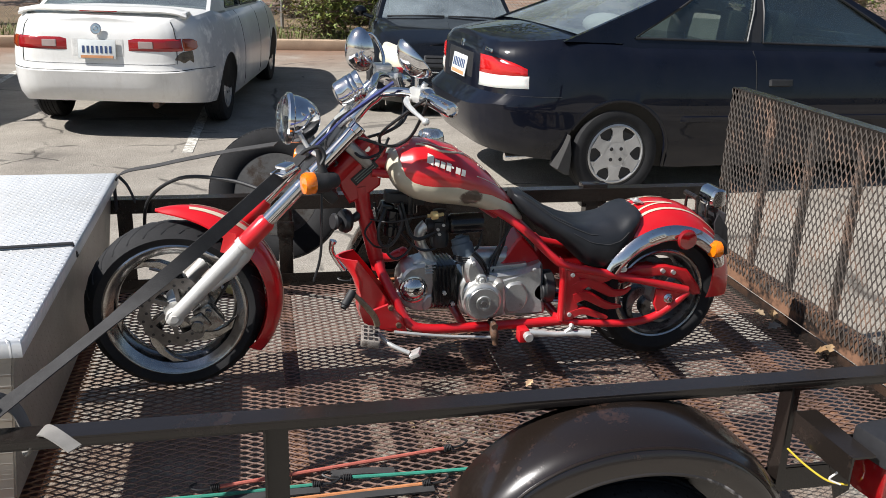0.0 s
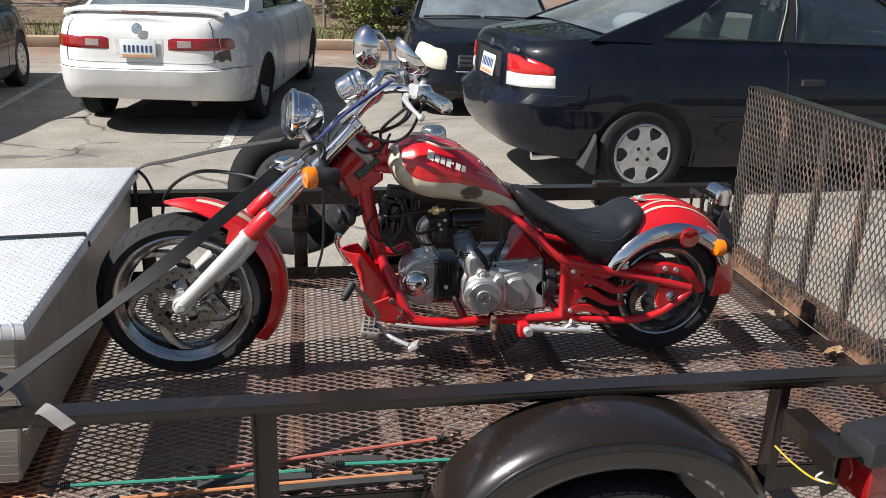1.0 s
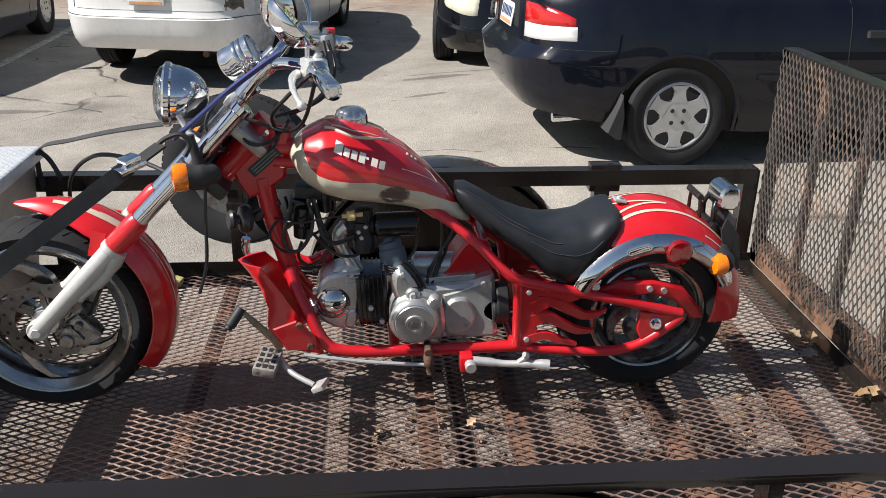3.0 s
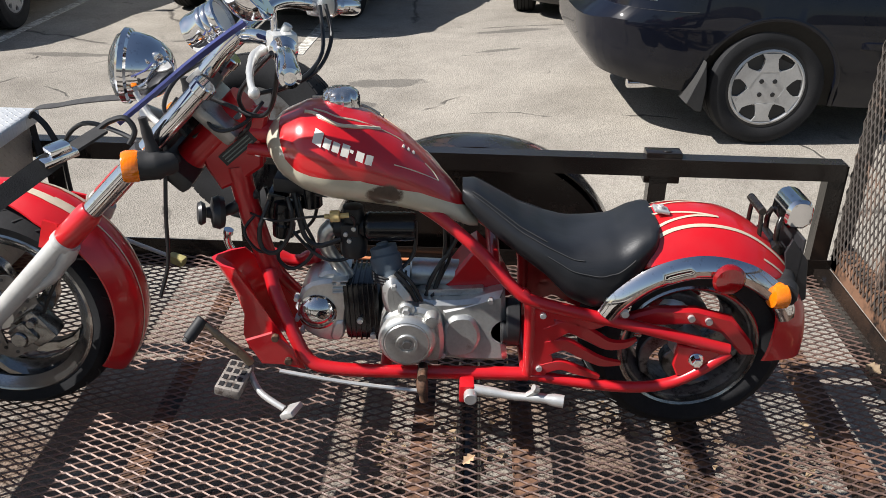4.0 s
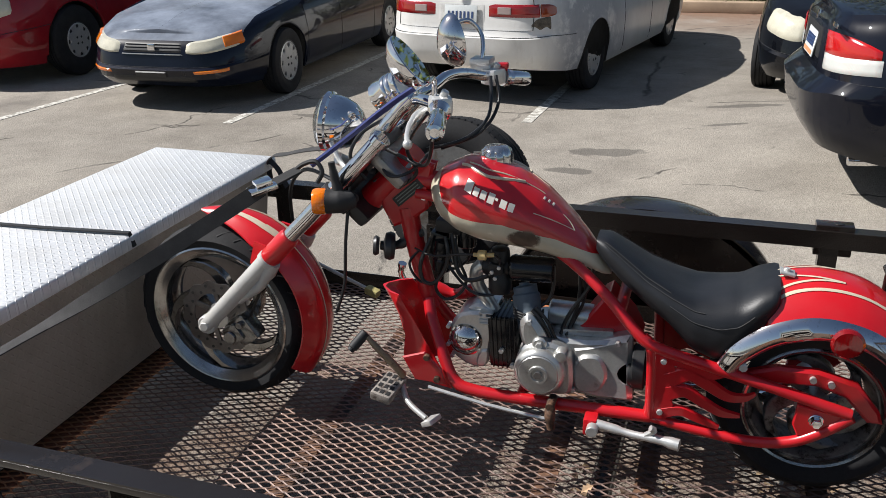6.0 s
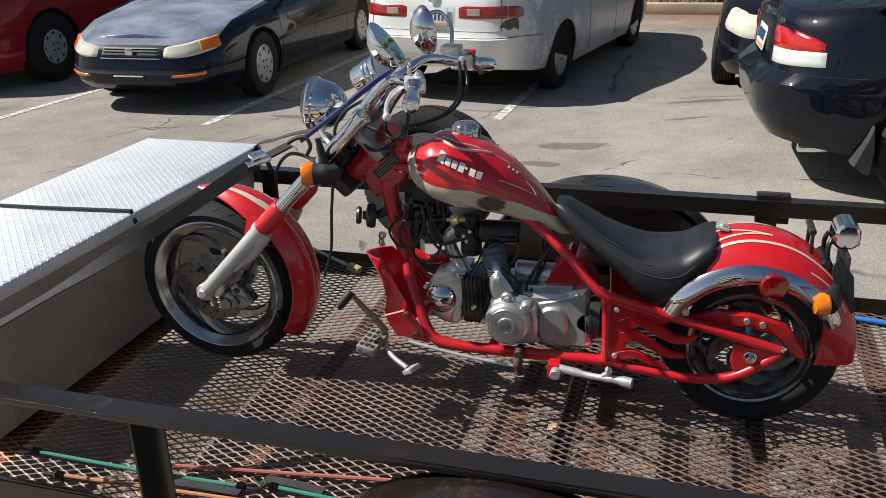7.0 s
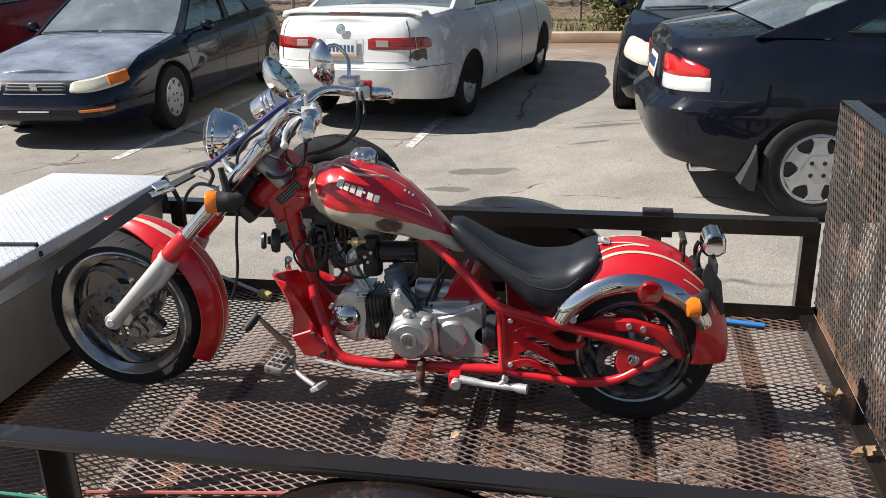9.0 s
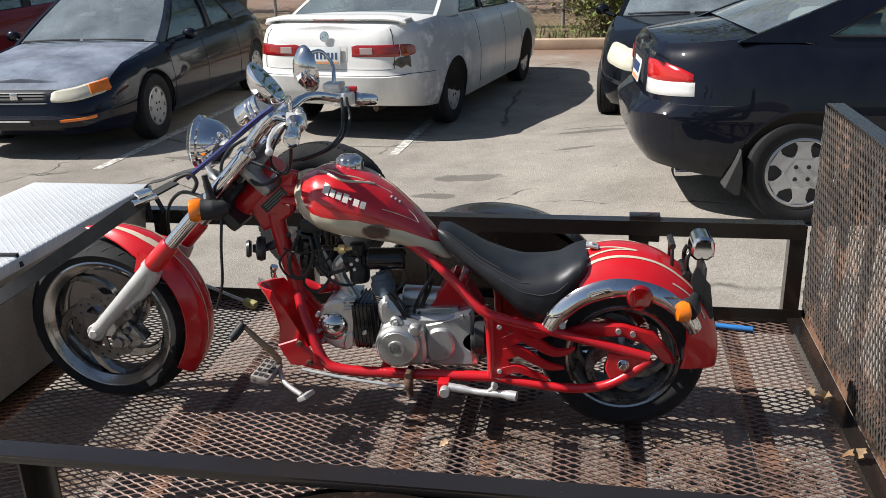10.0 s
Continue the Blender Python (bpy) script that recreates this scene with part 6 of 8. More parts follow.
def tank_at(x, ph, out=0.0):
    lo, hi, w = (float(np.interp(x, [t[0] for t in TANK], [t[k] for t in TANK])) for k in (1, 2, 3))
    c, s = math.cos(ph), math.sin(ph)
    zc, hh = lo + (hi - lo) * 0.42, ((hi - lo) * 0.58 if s > 0 else (hi - lo) * 0.42)
    e = 0.86
    return P((x, (w + out) * math.copysign(abs(c) ** e, c), zc + (hh + out) * math.copysign(abs(s) ** e, s)))


def tank_line(x, z):
    """The near-side angle at which the tank's skin has the height z."""
    best = min((abs(tank_at(x, math.pi + t * 0.01).z - z), math.pi + t * 0.01) for t in range(-155, 156, 1))
    return best[1]


def tank_top(x, y):
    """The point of the tank's upper skin over (x, y)."""
    lo, hi, w = (float(np.interp(x, [t[0] for t in TANK], [t[k] for t in TANK])) for k in (1, 2, 3))
    return P((x, y, lo + (hi - lo) * (0.42 + 0.58 * (1 - min(1.0, abs(y) / w) ** (2 / 0.86)) ** 0.43)))


bm = nb()
xs = [float(v) for v in np.linspace(-0.137, 0.27, 44)]
skin(bm, [[tank_at(x, 2 * math.pi * k / 40) for k in range(40)] for x in xs])
bmesh.ops.smooth_vert(bm, verts=bm.verts, factor=0.35, use_axis_x=True, use_axis_y=True, use_axis_z=True)
tank = part("fuel_tank", bm, M_TANK, bike, "red fuel tank with cream lower panel, paint worn through", sharp=60)
# cream edge line up the nose, pinstripes, and the maker's word as plain bars
for s in (-1, 1):
    for run, r_ in (([(-0.055, 0.044), (-0.038, 0.050), (-0.012, 0.069), (0.010, 0.072), (0.047, 0.060), (0.080, 0.036)], 0.0040), ([(-0.040, 0.036), (-0.020, 0.046), (0.004, 0.054), (0.040, 0.046), (0.080, 0.036)], 0.0020), ([(0.080, 0.036), (0.107, 0.028), (0.122, 0.026)], 0.0014), ([(0.109, 0.0855), (0.148, 0.066), (0.190, 0.040)], 0.0012), ([(0.190, 0.040), (0.179, 0.034), (0.164, 0.034)], 0.0012)):
        bm = nb()
        tube(bm, [tank_top(x, -s * y) for x, y in run], r_, 6, 5)
        part("pinstripe", bm, M_CREAM, tank)
    heights = (0.023, 0.016, 0.016, 0.020, 0.005, 0.016, 0.016)
    widths = (0.016, 0.012, 0.012, 0.013, 0.006, 0.013, 0.012)
    x = -0.036
    for w_, h_ in zip(widths, heights):
        bm = nb()
        g = []
        for i in range(4):
            row = []
            for j in range(4):
                xx = x + w_ * i / 3 + 0.25 * h_ * (j / 3)
                zz = 0.648 - 0.40 * (xx + 0.03) + h_ * (j / 3 - 0.35) + (0.004 if h_ > 0.03 else (0.005 if h_ < 0.01 else 0))
                q = tank_at(xx, tank_line(xx, zz), 0.0045)
                row.append(bm.verts.new((q.x, -abs(q.y) if s > 0 else abs(q.y), q.z)))
            g.append(row)
        for i in range(3):
            for j in range(3):
                bm.faces.new((g[i][j], g[i + 1][j], g[i + 1][j + 1], g[i][j + 1]))
        part("marking_bar", bm, M_WHITEMARK, tank)
        x += w_ + 0.0036
# small grey badge on the tank's top rear
bm = nb()
for k in range(3):
    q = tank_top(0.124 + 0.009 * k, -0.040 + 0.004 * k)
    block(bm, q, (0.005, 0.012, 0.003), turned(0, 38, 0), 0.001)
part("tank_badge", bm, M_WHITEMARK, tank)
bm = nb()
n = 48
prof = [(0.030, 0.0), (0.037, 0.005), (0.0365, 0.022), (0.033, 0.034), (0.025, 0.040), (0.012, 0.043), (0.001, 0.0435)]
rings = [[P((0.002, 0.028, 0.666)) + P((q_ * math.cos(2 * math.pi * k / n), q_ * math.sin(2 * math.pi * k / n), h)) for k in range(n) for q_ in (r - (0.0032 if k % 6 in (0, 1) and 0.004 < h < 0.036 else 0.0),)] for r, h in prof]
skin(bm, rings)
part("filler_cap", bm, M_POLISHED, tank, "ribbed metal filler cap")

# seat
SEAT = [(0.235, 0.505, 0.536, 0.035), (0.26, 0.474, 0.535, 0.052), (0.30, 0.438, 0.510, 0.066), (0.35, 0.402, 0.477, 0.084), (0.40, 0.368, 0.457, 0.102), (0.45, 0.318, 0.446, 0.118), (0.50, 0.298, 0.446, 0.124), (0.54, 0.312, 0.452, 0.118), (0.575, 0.362, 0.474, 0.108), (0.605, 0.412, 0.484, 0.094), (0.630, 0.446, 0.482, 0.055)]


def seat_at(x, ph, out=0.0):
    lo, hi, w = (float(np.interp(x, [t[0] for t in SEAT], [t[k] for t in SEAT])) for k in (1, 2, 3))
    c, s = math.cos(ph), math.sin(ph)
    zc, hh = lo + (hi - lo) * 0.5, (hi - lo) * 0.5
    dip = -0.010 * math.exp(-((x - 0.44) / 0.06) ** 2) * max(0, s) * (1 - abs(c))
    return P((x, (w + out) * math.copysign(abs(c) ** 0.62, c), zc + (hh + out) * math.copysign(abs(s) ** 0.8, s) + dip))


bm = nb()
xs = [float(v) for v in np.linspace(0.235, 0.612, 40)]
skin(bm, [[seat_at(x, 2 * math.pi * k / 40) for k in range(40)] for x in xs])
bmesh.ops.smooth_vert(bm, verts=bm.verts, factor=0.5, use_axis_x=True, use_axis_y=True, use_axis_z=True)
seat = part("seat", bm, M_LEATHER, bike, "scooped black vinyl solo seat with stitching", sharp=70)
for s in (-1, 1):
    for off, x0, x1 in ((2.52, 0.255, 0.47), (2.30, 0.255, 0.40), (2.9, 0.40, 0.565)):
        bm = nb()
        pts = [seat_at(x, math.pi - (math.pi - off) if s < 0 else math.pi - off, 0.0008) for x in np.linspace(x0, x1, 12)]
        tube(bm, pts, 0.0012, 5, 2)
        part("stitching", bm, plain("seat_thread", (0.035, 0.035, 0.036), 0.7), seat)

# rear mudguard
rr = lambda a: float(np.interp(a, [-20, 0, 15, 45, 75, 95, 118, 125], [0.232, 0.236, 0.240, 0.254, 0.272, 0.280, 0.286, 0.286]))
rh = lambda a: float(np.interp(a, [-3, 20, 60, 118, 125], [0.106, 0.112, 0.110, 0.104, 0.085]))
rc = lambda a: float(np.interp(a, [-3, 20, 40, 60, 100, 124], [0.092, 0.082, 0.062, 0.052, 0.060, 0.064]))
rp = lambda a: float(np.interp(a, [-3, 20, 60], [6.0, 5.0, 2.6]))
rg = part("rear_mudguard", arc_sheet(nb(), RW, rr, 124, -3, rh, 44, 24, 0.004, rc, power=rp), M_RED, bike, "fat red rear mudguard with cream stripes")


def guard_line(line, wide):
    """A painted line on the rear mudguard through (angle, across) pairs."""
    bm = nb()
    p = glide([(a, v, 0) for a, v in line], 8)
    rings = []
    for i, q in enumerate(p):
        d = (p[min(i + 1, len(p) - 1)] - p[max(0, i - 1)])
        # across the line, measured in metres on the guard
        t = P((d.x * 0.0045, d.y * 0.105, 0)).normalized()
        e = P((-t.y / 0.0045, t.x / 0.105, 0)) * wide / 2
        ring = []
        for k, lf in ((-1, 0.0015), (0, 0.0022), (1, 0.0015)):
            a, v = q.x + e.x * k, q.y + e.y * k
            r = rr(a) - rc(a) * abs(v) ** rp(a) + lf
            ring.append(P((RW[0] + r * math.cos(radians(a)), v * rh(a), RW[2] + r * math.sin(radians(a)))))
        rings.append(ring)
    skin(bm, rings, False, False)
    part("pinstripe", bm, M_CREAM, rg)


for s in (-1, 1):
    guard_line([(122, s * 0.86), (114, s * 0.74), (104, s * 0.62), (88, s * 0.55), (66, s * 0.52), (48, s * 0.56)], 0.0062)
    guard_line([(117, s * 0.72), (108, s * 0.50), (96, s * 0.36), (84, s * 0.30)], 0.0052)
    guard_line([(110, s * 0.16), (97, s * 0.24), (84, s * 0.30)], 0.0052)
    guard_line([(62, s * 0.78), (46, s * 0.74), (32, s * 0.76)], 0.003)
for s in (-1, 1):
    bm = nb()
    pts = [P((RW[0] + r * math.cos(radians(a)), s * y, RW[2] + r * math.sin(radians(a)))) for a, r, y in ((152, 0.205, 0.118), (138, 0.208, 0.124), (118, 0.210, 0.126), (95, 0.211, 0.126), (72, 0.208, 0.124), (52, 0.203, 0.120), (37, 0.198, 0.114), (30, 0.194, 0.108))]
    rings = []
    p = glide(pts, 8)
    for i, c in enumerate(p):
        t = i / (len(p) - 1)
        h = 0.022 * (1.15 - 0.5 * abs(t - 0.35))
        rad = (c - P((RW[0], c.y, RW[2]))).normalized()
        o = P((0, s, 0))
        rings.append([c + rad * h, c + rad * h * 0.7 + o * 0.010, c + o * 0.016, c - rad * h * 0.7 + o * 0.010, c - rad * h, c - rad * h * 0.6 - o * 0.004, c - o * 0.002, c + rad * h * 0.6 - o * 0.004])
    skin(bm, rings)
    ch = part("chrome_rail", bm, M_CHROME, rg, "polished chrome mudguard strut")
    bm = nb()
    block(bm, (0.535, s * 0.118, 0.325), (0.055, 0.006, 0.04), turned(0, 20), 0.004)
    part("strut_foot", bm, M_CHROME, ch)
    for dx in (0.0, 0.024):
        bm = nb()
        rod(bm, (0.53 + dx, s * 0.118, 0.322 - dx * 0.1), (0.53 + dx, s * 0.130, 0.322 - dx * 0.1), 0.008, seg=8)
        part("bolt", bm, M_ALU, ch)
    bm = nb()
    lathe(bm, [(0.001, 0.0), (0.030, 0.0), (0.031, 0.008), (0.026, 0.014), (0.001, 0.016)], (0.734, s * 0.136, 0.408), (0, s, 0), 28)
    part("reflector", bm, M_DARKLENS, rg, "round red reflector")
    # rear indicator on a rubber stem
    bm = nb()
    tube(bm, [(0.872, s * 0.02, 0.385), (0.866, s * 0.08, 0.378), (0.846, s * 0.128, 0.370)], [0.013, 0.017, 0.026], 14, 4)
    ind = part("indicator", bm, M_RUBBER, bike, "amber indicator on a black stem")
    bm = nb()
    lathe(bm, [(0.023, 0.0), (0.0255, 0.003), (0.0255, 0.022), (0.022, 0.029), (0.001, 0.032)], (0.850, s * 0.126, 0.370), (-1.0, s * 0.2, 0), 24)
    part("lens", bm, M_AMBER, ind)

# frame
for s in (-1, 1):
    for nm, pts, r in (("cradle_tube", [(-0.150, s * 0.014, 0.34), (-0.138, s * 0.034, 0.30), (-0.105, s * 0.065, 0.235), (-0.07, s * 0.088, 0.175), (-0.02, s * 0.096, 0.158), (0.10, s * 0.098, 0.155), (0.38, s * 0.100, 0.158)], 0.0142),
                       ("seat_rail", [(-0.17, s * 0.02, 0.60), (0.0, s * 0.03, 0.575), (0.16, s * 0.045, 0.50), (0.26, s * 0.08, 0.435), (0.335, s * 0.108, 0.365), (0.375, s * 0.114, 0.338), (0.48, s * 0.118, 0.312), (0.62, s * 0.122, 0.280), (0.765, s * 0.124, 0.243)], 0.0122),
                       ("upright", [(0.352, s * 0.110, 0.355), (0.372, s * 0.112, 0.32), (0.378, s * 0.108, 0.165)], 0.0118),
                       ("lower_stay", [(0.375, s * 0.102, 0.160), (0.46, s * 0.112, 0.152), (0.58, s * 0.120, 0.146), (0.66, s * 0.123, 0.160), (0.72, s * 0.124, 0.196), (0.768, s * 0.124, 0.238)], 0.0118)):
        bm = nb()
        tube(bm, pts, r, 14, 5)
        part(nm, bm, M_REDF, bike)
    # flame-cut side plate: tongues that run back from the upright
    bm = nb()
    slab(bm, [(0.378, 0.325), (0.412, 0.318), (0.425, 0.285), (0.412, 0.245), (0.425, 0.205), (0.412, 0.168), (0.384, 0.165)], s * 0.112, s * 0.118, 0.0015)
    fl = part("side_plate", bm, M_REDF, bike, "flame-shaped red frame plate")
    for tongue in ([(0.41, 0.312, 0.010), (0.45, 0.305, 0.012), (0.49, 0.288, 0.010), (0.52, 0.292, 0.004)], [(0.41, 0.262, 0.018), (0.45, 0.282, 0.013), (0.49, 0.264, 0.012), (0.53, 0.242, 0.010), (0.565, 0.244, 0.007), (0.585, 0.258, 0.002)], [(0.41, 0.232, 0.016), (0.445, 0.240, 0.012), (0.48, 0.222, 0.010), (0.52, 0.202, 0.009), (0.56, 0.200, 0.003)], [(0.405, 0.182, 0.012), (0.44, 0.192, 0.010), (0.48, 0.178, 0.008), (0.52, 0.165, 0.004)]):
        bm = nb()
        p = glide([(x, 0, z) for x, z, _ in tongue], 5)
        wd = [1.35 * float(np.interp(i / (len(p) - 1), np.linspace(0, 1, len(tongue)), [t[2] for t in tongue])) for i in range(len(p))]
        rings = []
        for i, c in enumerate(p):
            d = (p[min(i + 1, len(p) - 1)] - p[max(0, i - 1)]).normalized()
            q = P((-d.z, 0, d.x)) * wd[i]
            rings.append([P((c.x, s * 0.112, c.z)) + q, P((c.x, s * 0.119, c.z)) + q * 0.7, P((c.x, s * 0.119, c.z)) - q * 0.7, P((c.x, s * 0.112, c.z)) - q])
        skin(bm, rings)
        part("flame", bm, M_REDF, fl)
    for x, z in ((0.398, 0.308), (0.398, 0.185)):
        bm = nb()
        rod(bm, (x, s * 0.116, z), (x, s * 0.124, z), 0.0065, seg=8)
        part("bolt", bm, M_ALU, fl)
    bm = nb()
    slab(bm, [(0.665, 0.252), (0.735, 0.243), (0.765, 0.238), (0.745, 0.208), (0.705, 0.185), (0.672, 0.180), (0.660, 0.205)], s * 0.116, s * 0.128, 0.003)
    ap = part("axle_plate", bm, M_REDF, bike)
    bm = nb()
    rod(bm, (0.703, s * 0.120, 0.222), (0.703, s * 0.146, 0.222), 0.010, seg=6)
    rod(bm, (0.703, s * 0.120, 0.222), (0.703, s * 0.133, 0.222), 0.015, seg=20)
    part("axle_nut", bm, M_CHROME, ap)
    # narrow gusset box at the head, with two printed plates
    bm = nb()
    slab(bm, [(-0.272, 0.612), (-0.232, 0.650), (-0.190, 0.682), (-0.128, 0.668), (-0.142, 0.615), (-0.146, 0.562), (-0.190, 0.530), (-0.230, 0.512), (-0.255, 0.555)], s * 0.002, s * 0.020, 0.006)
    gx_ = part("head_gusset", bm, M_REDF, bike)
    for mid, wide, high in ((P((-0.190, s * 0.0215, 0.600)), 0.082, 0.024), (P((-0.252, s * 0.0215, 0.624)), 0.040, 0.020)):
        face = turned(0, -41 if wide > 0.05 else -33)
        bm = nb()
        block(bm, mid, (wide, 0.005, high), face, 0.001)
        lb = part("data_plate", bm, M_PLASTIC, gx_, "black plate with unreadable pale print")
        for k in (-1, 0, 1):
            bm = nb()
            block(bm, mid + face @ P((0, s * 0.0028, high * 0.28 * k)), (wide * 0.82, 0.001, high * 0.10), face, 0)
            part("print_bar", bm, plain("faded_print", (0.16, 0.20, 0.18), 0.5), lb)
    for x, z in ((-0.151, 0.596), (-0.185, 0.668)):
        bm = nb()
        rod(bm, (x, s * 0.018, z), (x, s * 0.030, z), 0.010, seg=12)
        part("bolt", bm, M_CHROME, gx_)
bm = nb()
tube(bm, [(-0.200, 0, 0.560), (-0.186, 0, 0.48), (-0.165, 0, 0.39), (-0.146, 0, 0.315)], [0.024, 0.0225, 0.0215, 0.020], 20, 5)
part("down_tube", bm, M_REDF, bike)
bm = nb()
tube(bm, [(-0.185, 0, 0.63), (0.0, 0, 0.60), (0.2, 0, 0.47)], 0.024, 14, 5)
part("backbone", bm, M_REDF, bike)
for x, z in ((0.375, 0.165), (0.09, 0.155), (0.30, 0.40)):
    bm = nb()
    rod(bm, (x, -0.10, z), (x, 0.10, z), 0.013, seg=12)
    part("cross_tube", bm, M_REDF, bike)
# chain guard and inner hugger
bm = nb()
slab(bm, [(0.555, 0.292), (0.62, 0.314), (0.70, 0.316), (0.775, 0.296), (0.822, 0.240), (0.832, 0.212), (0.803, 0.212), (0.756, 0.262), (0.70, 0.280), (0.62, 0.276), (0.562, 0.262)], -0.098, -0.074, 0.006)
cg = part("chain_guard", bm, M_REDF, bike)
for x, z in ((0.69, 0.299), (0.725, 0.293)):
    bm = nb()
    rod(bm, (x, -0.098, z), (x, -0.108, z), 0.007, seg=10)
    part("bolt", bm, M_ALU, cg)
bm = nb()
rod(bm, (0.66, 0.09, 0.15), (0.30, 0.11, 0.13), 0.03, 0.035, 18)
tube(bm, [(0.3, 0.11, 0.13), (0.1, 0.12, 0.13), (-0.06, 0.10, 0.15), (-0.10, 0.05, 0.22)], 0.016, 12, 5)
part("exhaust", bm, M_CHROME, bike)

# belly scoop
bm = nb()
rings = []
for z, xf, wf, xr, wr in ((0.356, -0.264, 0.012, -0.212, 0.050), (0.33, -0.240, 0.026, -0.192, 0.060), (0.295, -0.218, 0.036, -0.166, 0.068), (0.25, -0.202, 0.044, -0.136, 0.076), (0.205, -0.206, 0.050, -0.108, 0.084), (0.170, -0.196, 0.052, -0.082, 0.090), (0.148, -0.165, 0.050, -0.075, 0.088)):
    t = 0.004
    rings.append([P((xr, -wr, z)), P(((xf + xr) / 2 - 0.004, -(wf + wr) / 2 - 0.006, z)), P((xf, -wf, z)), P((xf - 0.006, 0, z)), P((xf, wf, z)), P(((xf + xr) / 2 - 0.004, (wf + wr) / 2 + 0.006, z)), P((xr, wr, z)), P((xr, wr - t, z)), P(((xf + xr) / 2, (wf + wr) / 2, z)), P((xf + t, wf - t * 0.5, z)), P((xf + t, 0, z)), P((xf + t, -wf + t * 0.5, z)), P(((xf + xr) / 2, -(wf + wr) / 2, z)), P((xr, -wr + t, z))])
skin(bm, rings)
part("belly_scoop", bm, M_RED, bike, "red pointed chin scoop below the engine")
bm = nb()
slab(bm, [(-0.19, 0.225), (-0.135, 0.245), (-0.095, 0.205), (-0.085, 0.165), (-0.16, 0.168)], -0.104, -0.097, 0.003)
pb = part("peg_bracket", bm, M_REDF, bike)
for x, z in ((-0.105, 0.180), (-0.128, 0.234)):
    bm = nb()
    rod(bm, (x, -0.102, z), (x, -0.113, z), 0.008, seg=8)
    part("bolt", bm, M_STEEL2, pb)
# horn
bm = nb()
lathe(bm, [(0.006, -0.012), (0.030, -0.010), (0.034, 0), (0.030, 0.012), (0.012, 0.016), (0.010, 0.024)], (-0.242, -0.012, 0.462), (-0.9, -0.35, 0.1), 24)
lathe(bm, [(0.02, 0.0), (0.024, 0.008), (0.02, 0.014)], (-0.266, -0.022, 0.464), (-0.9, -0.35, 0.1), 20)
horn = part("horn", bm, M_PLASTIC, bike)
bm = nb()
tube(bm, [(-0.235, -0.010, 0.462), (-0.212, -0.006, 0.470), (-0.190, -0.004, 0.488), (-0.165, -0.003, 0.500)], [0.010, 0.012, 0.012, 0.010], 10, 4)
part("bracket", bm, M_PLASTIC, horn)

# engine: a flat single with cast covers, small and low in the frame
bm = nb()
slab(bm, soft([(0.078, 0.20), (0.10, 0.176), (0.20, 0.172), (0.330, 0.170), (0.334, 0.20), (0.322, 0.318), (0.20, 0.300), (0.12, 0.312), (0.080, 0.29)], 1), -0.070, 0.085, 0.008)
engine = part("engine", bm, M_CAST, bike, "cast aluminium horizontal engine with black cylinder")
bm = nb()
slab(bm, soft([(0.078, 0.222), (0.100, 0.186), (0.140, 0.177), (0.186, 0.182), (0.208, 0.186), (0.206, 0.262), (0.192, 0.296), (0.140, 0.312), (0.098, 0.296), (0.078, 0.264)], 2), -0.104, -0.06, 0.008)
lathe(bm, [(0.002, 0.020), (0.012, 0.019), (0.016, 0.012), (0.018, 0.0)], (0.182, -0.098, 0.284), (0, -1, 0), 20)
rod(bm, (0.132, -0.06, 0.301), (0.132, -0.106, 0.301), 0.017, seg=20, edge=0.004)
part("side_cover", bm, M_CAST, engine)
bm = nb()
lathe(bm, [(0.001, 0.027), (0.007, 0.0275), (0.009, 0.024), (0.0145, 0.024), (0.016, 0.0275), (0.021, 0.0275), (0.0225, 0.0235), (0.043, 0.0235), (0.045, 0.021), (0.047, 0.0215), (0.053, 0.018), (0.057, 0.010), (0.058, 0.0)], (0.1345, -0.103, 0.239), (0, -1, 0), 56)
cc = part("crank_cover", bm, M_CAST, engine, "round cast crankcase cover")
bm = nb()
rod(bm, (0.1345, -0.127, 0.239), (0.1345, -0.1315, 0.239), 0.0095, seg=6)
part("cover_bolt", bm, M_DISC, cc)
# sprocket cover, with a raised panel and a bite out of its rear edge
bm = nb()
bite = [(0.331 - 0.019 * math.sin(math.pi * k / 8), 0.262 - 0.040 * k / 8) for k in range(9)]
slab(bm, [(0.196, 0.290), (0.235, 0.300), (0.300, 0.322), (0.323, 0.328), (0.327, 0.322), *bite, (0.337, 0.182), (0.333, 0.174), (0.26, 0.172), (0.208, 0.178)], -0.086, -0.02, 0.011)
for v in bm.verts:
    # the face leans in towards its top
    if v.co.y < -0.05:
        v.co.y += 0.16 * max(0.0, v.co.z - 0.21)
sc_ = part("sprocket_cover", bm, M_CAST, engine, "smooth cast sprocket cover")
bm = nb()
slab(bm, soft([(0.206, 0.272), (0.252, 0.282), (0.268, 0.270), (0.283, 0.237), (0.272, 0.205), (0.258, 0.190), (0.206, 0.185)], 2), -0.091, -0.07, 0.006)
for v in bm.verts:
    v.co.y += 0.10 * max(0.0, v.co.z - 0.21)
part("raised_panel", bm, M_CAST, sc_)
for x, y, z in ((0.298, -0.078, 0.312), (0.205, -0.088, 0.190)):
    bm = nb()
    rod(bm, (x, y + 0.01, z), (x, y - 0.004, z), 0.0062, seg=6)
    part("bolt", bm, M_ALU, sc_)
bm = nb()
rod(bm, (0.322, -0.075, 0.243), (0.352, -0.075, 0.243), 0.024, seg=20)
rod(bm, (0.33, -0.05, 0.25), (0.36, -0.05, 0.25), 0.05, seg=22)
part("sprocket", bm, M_RAD, engine)
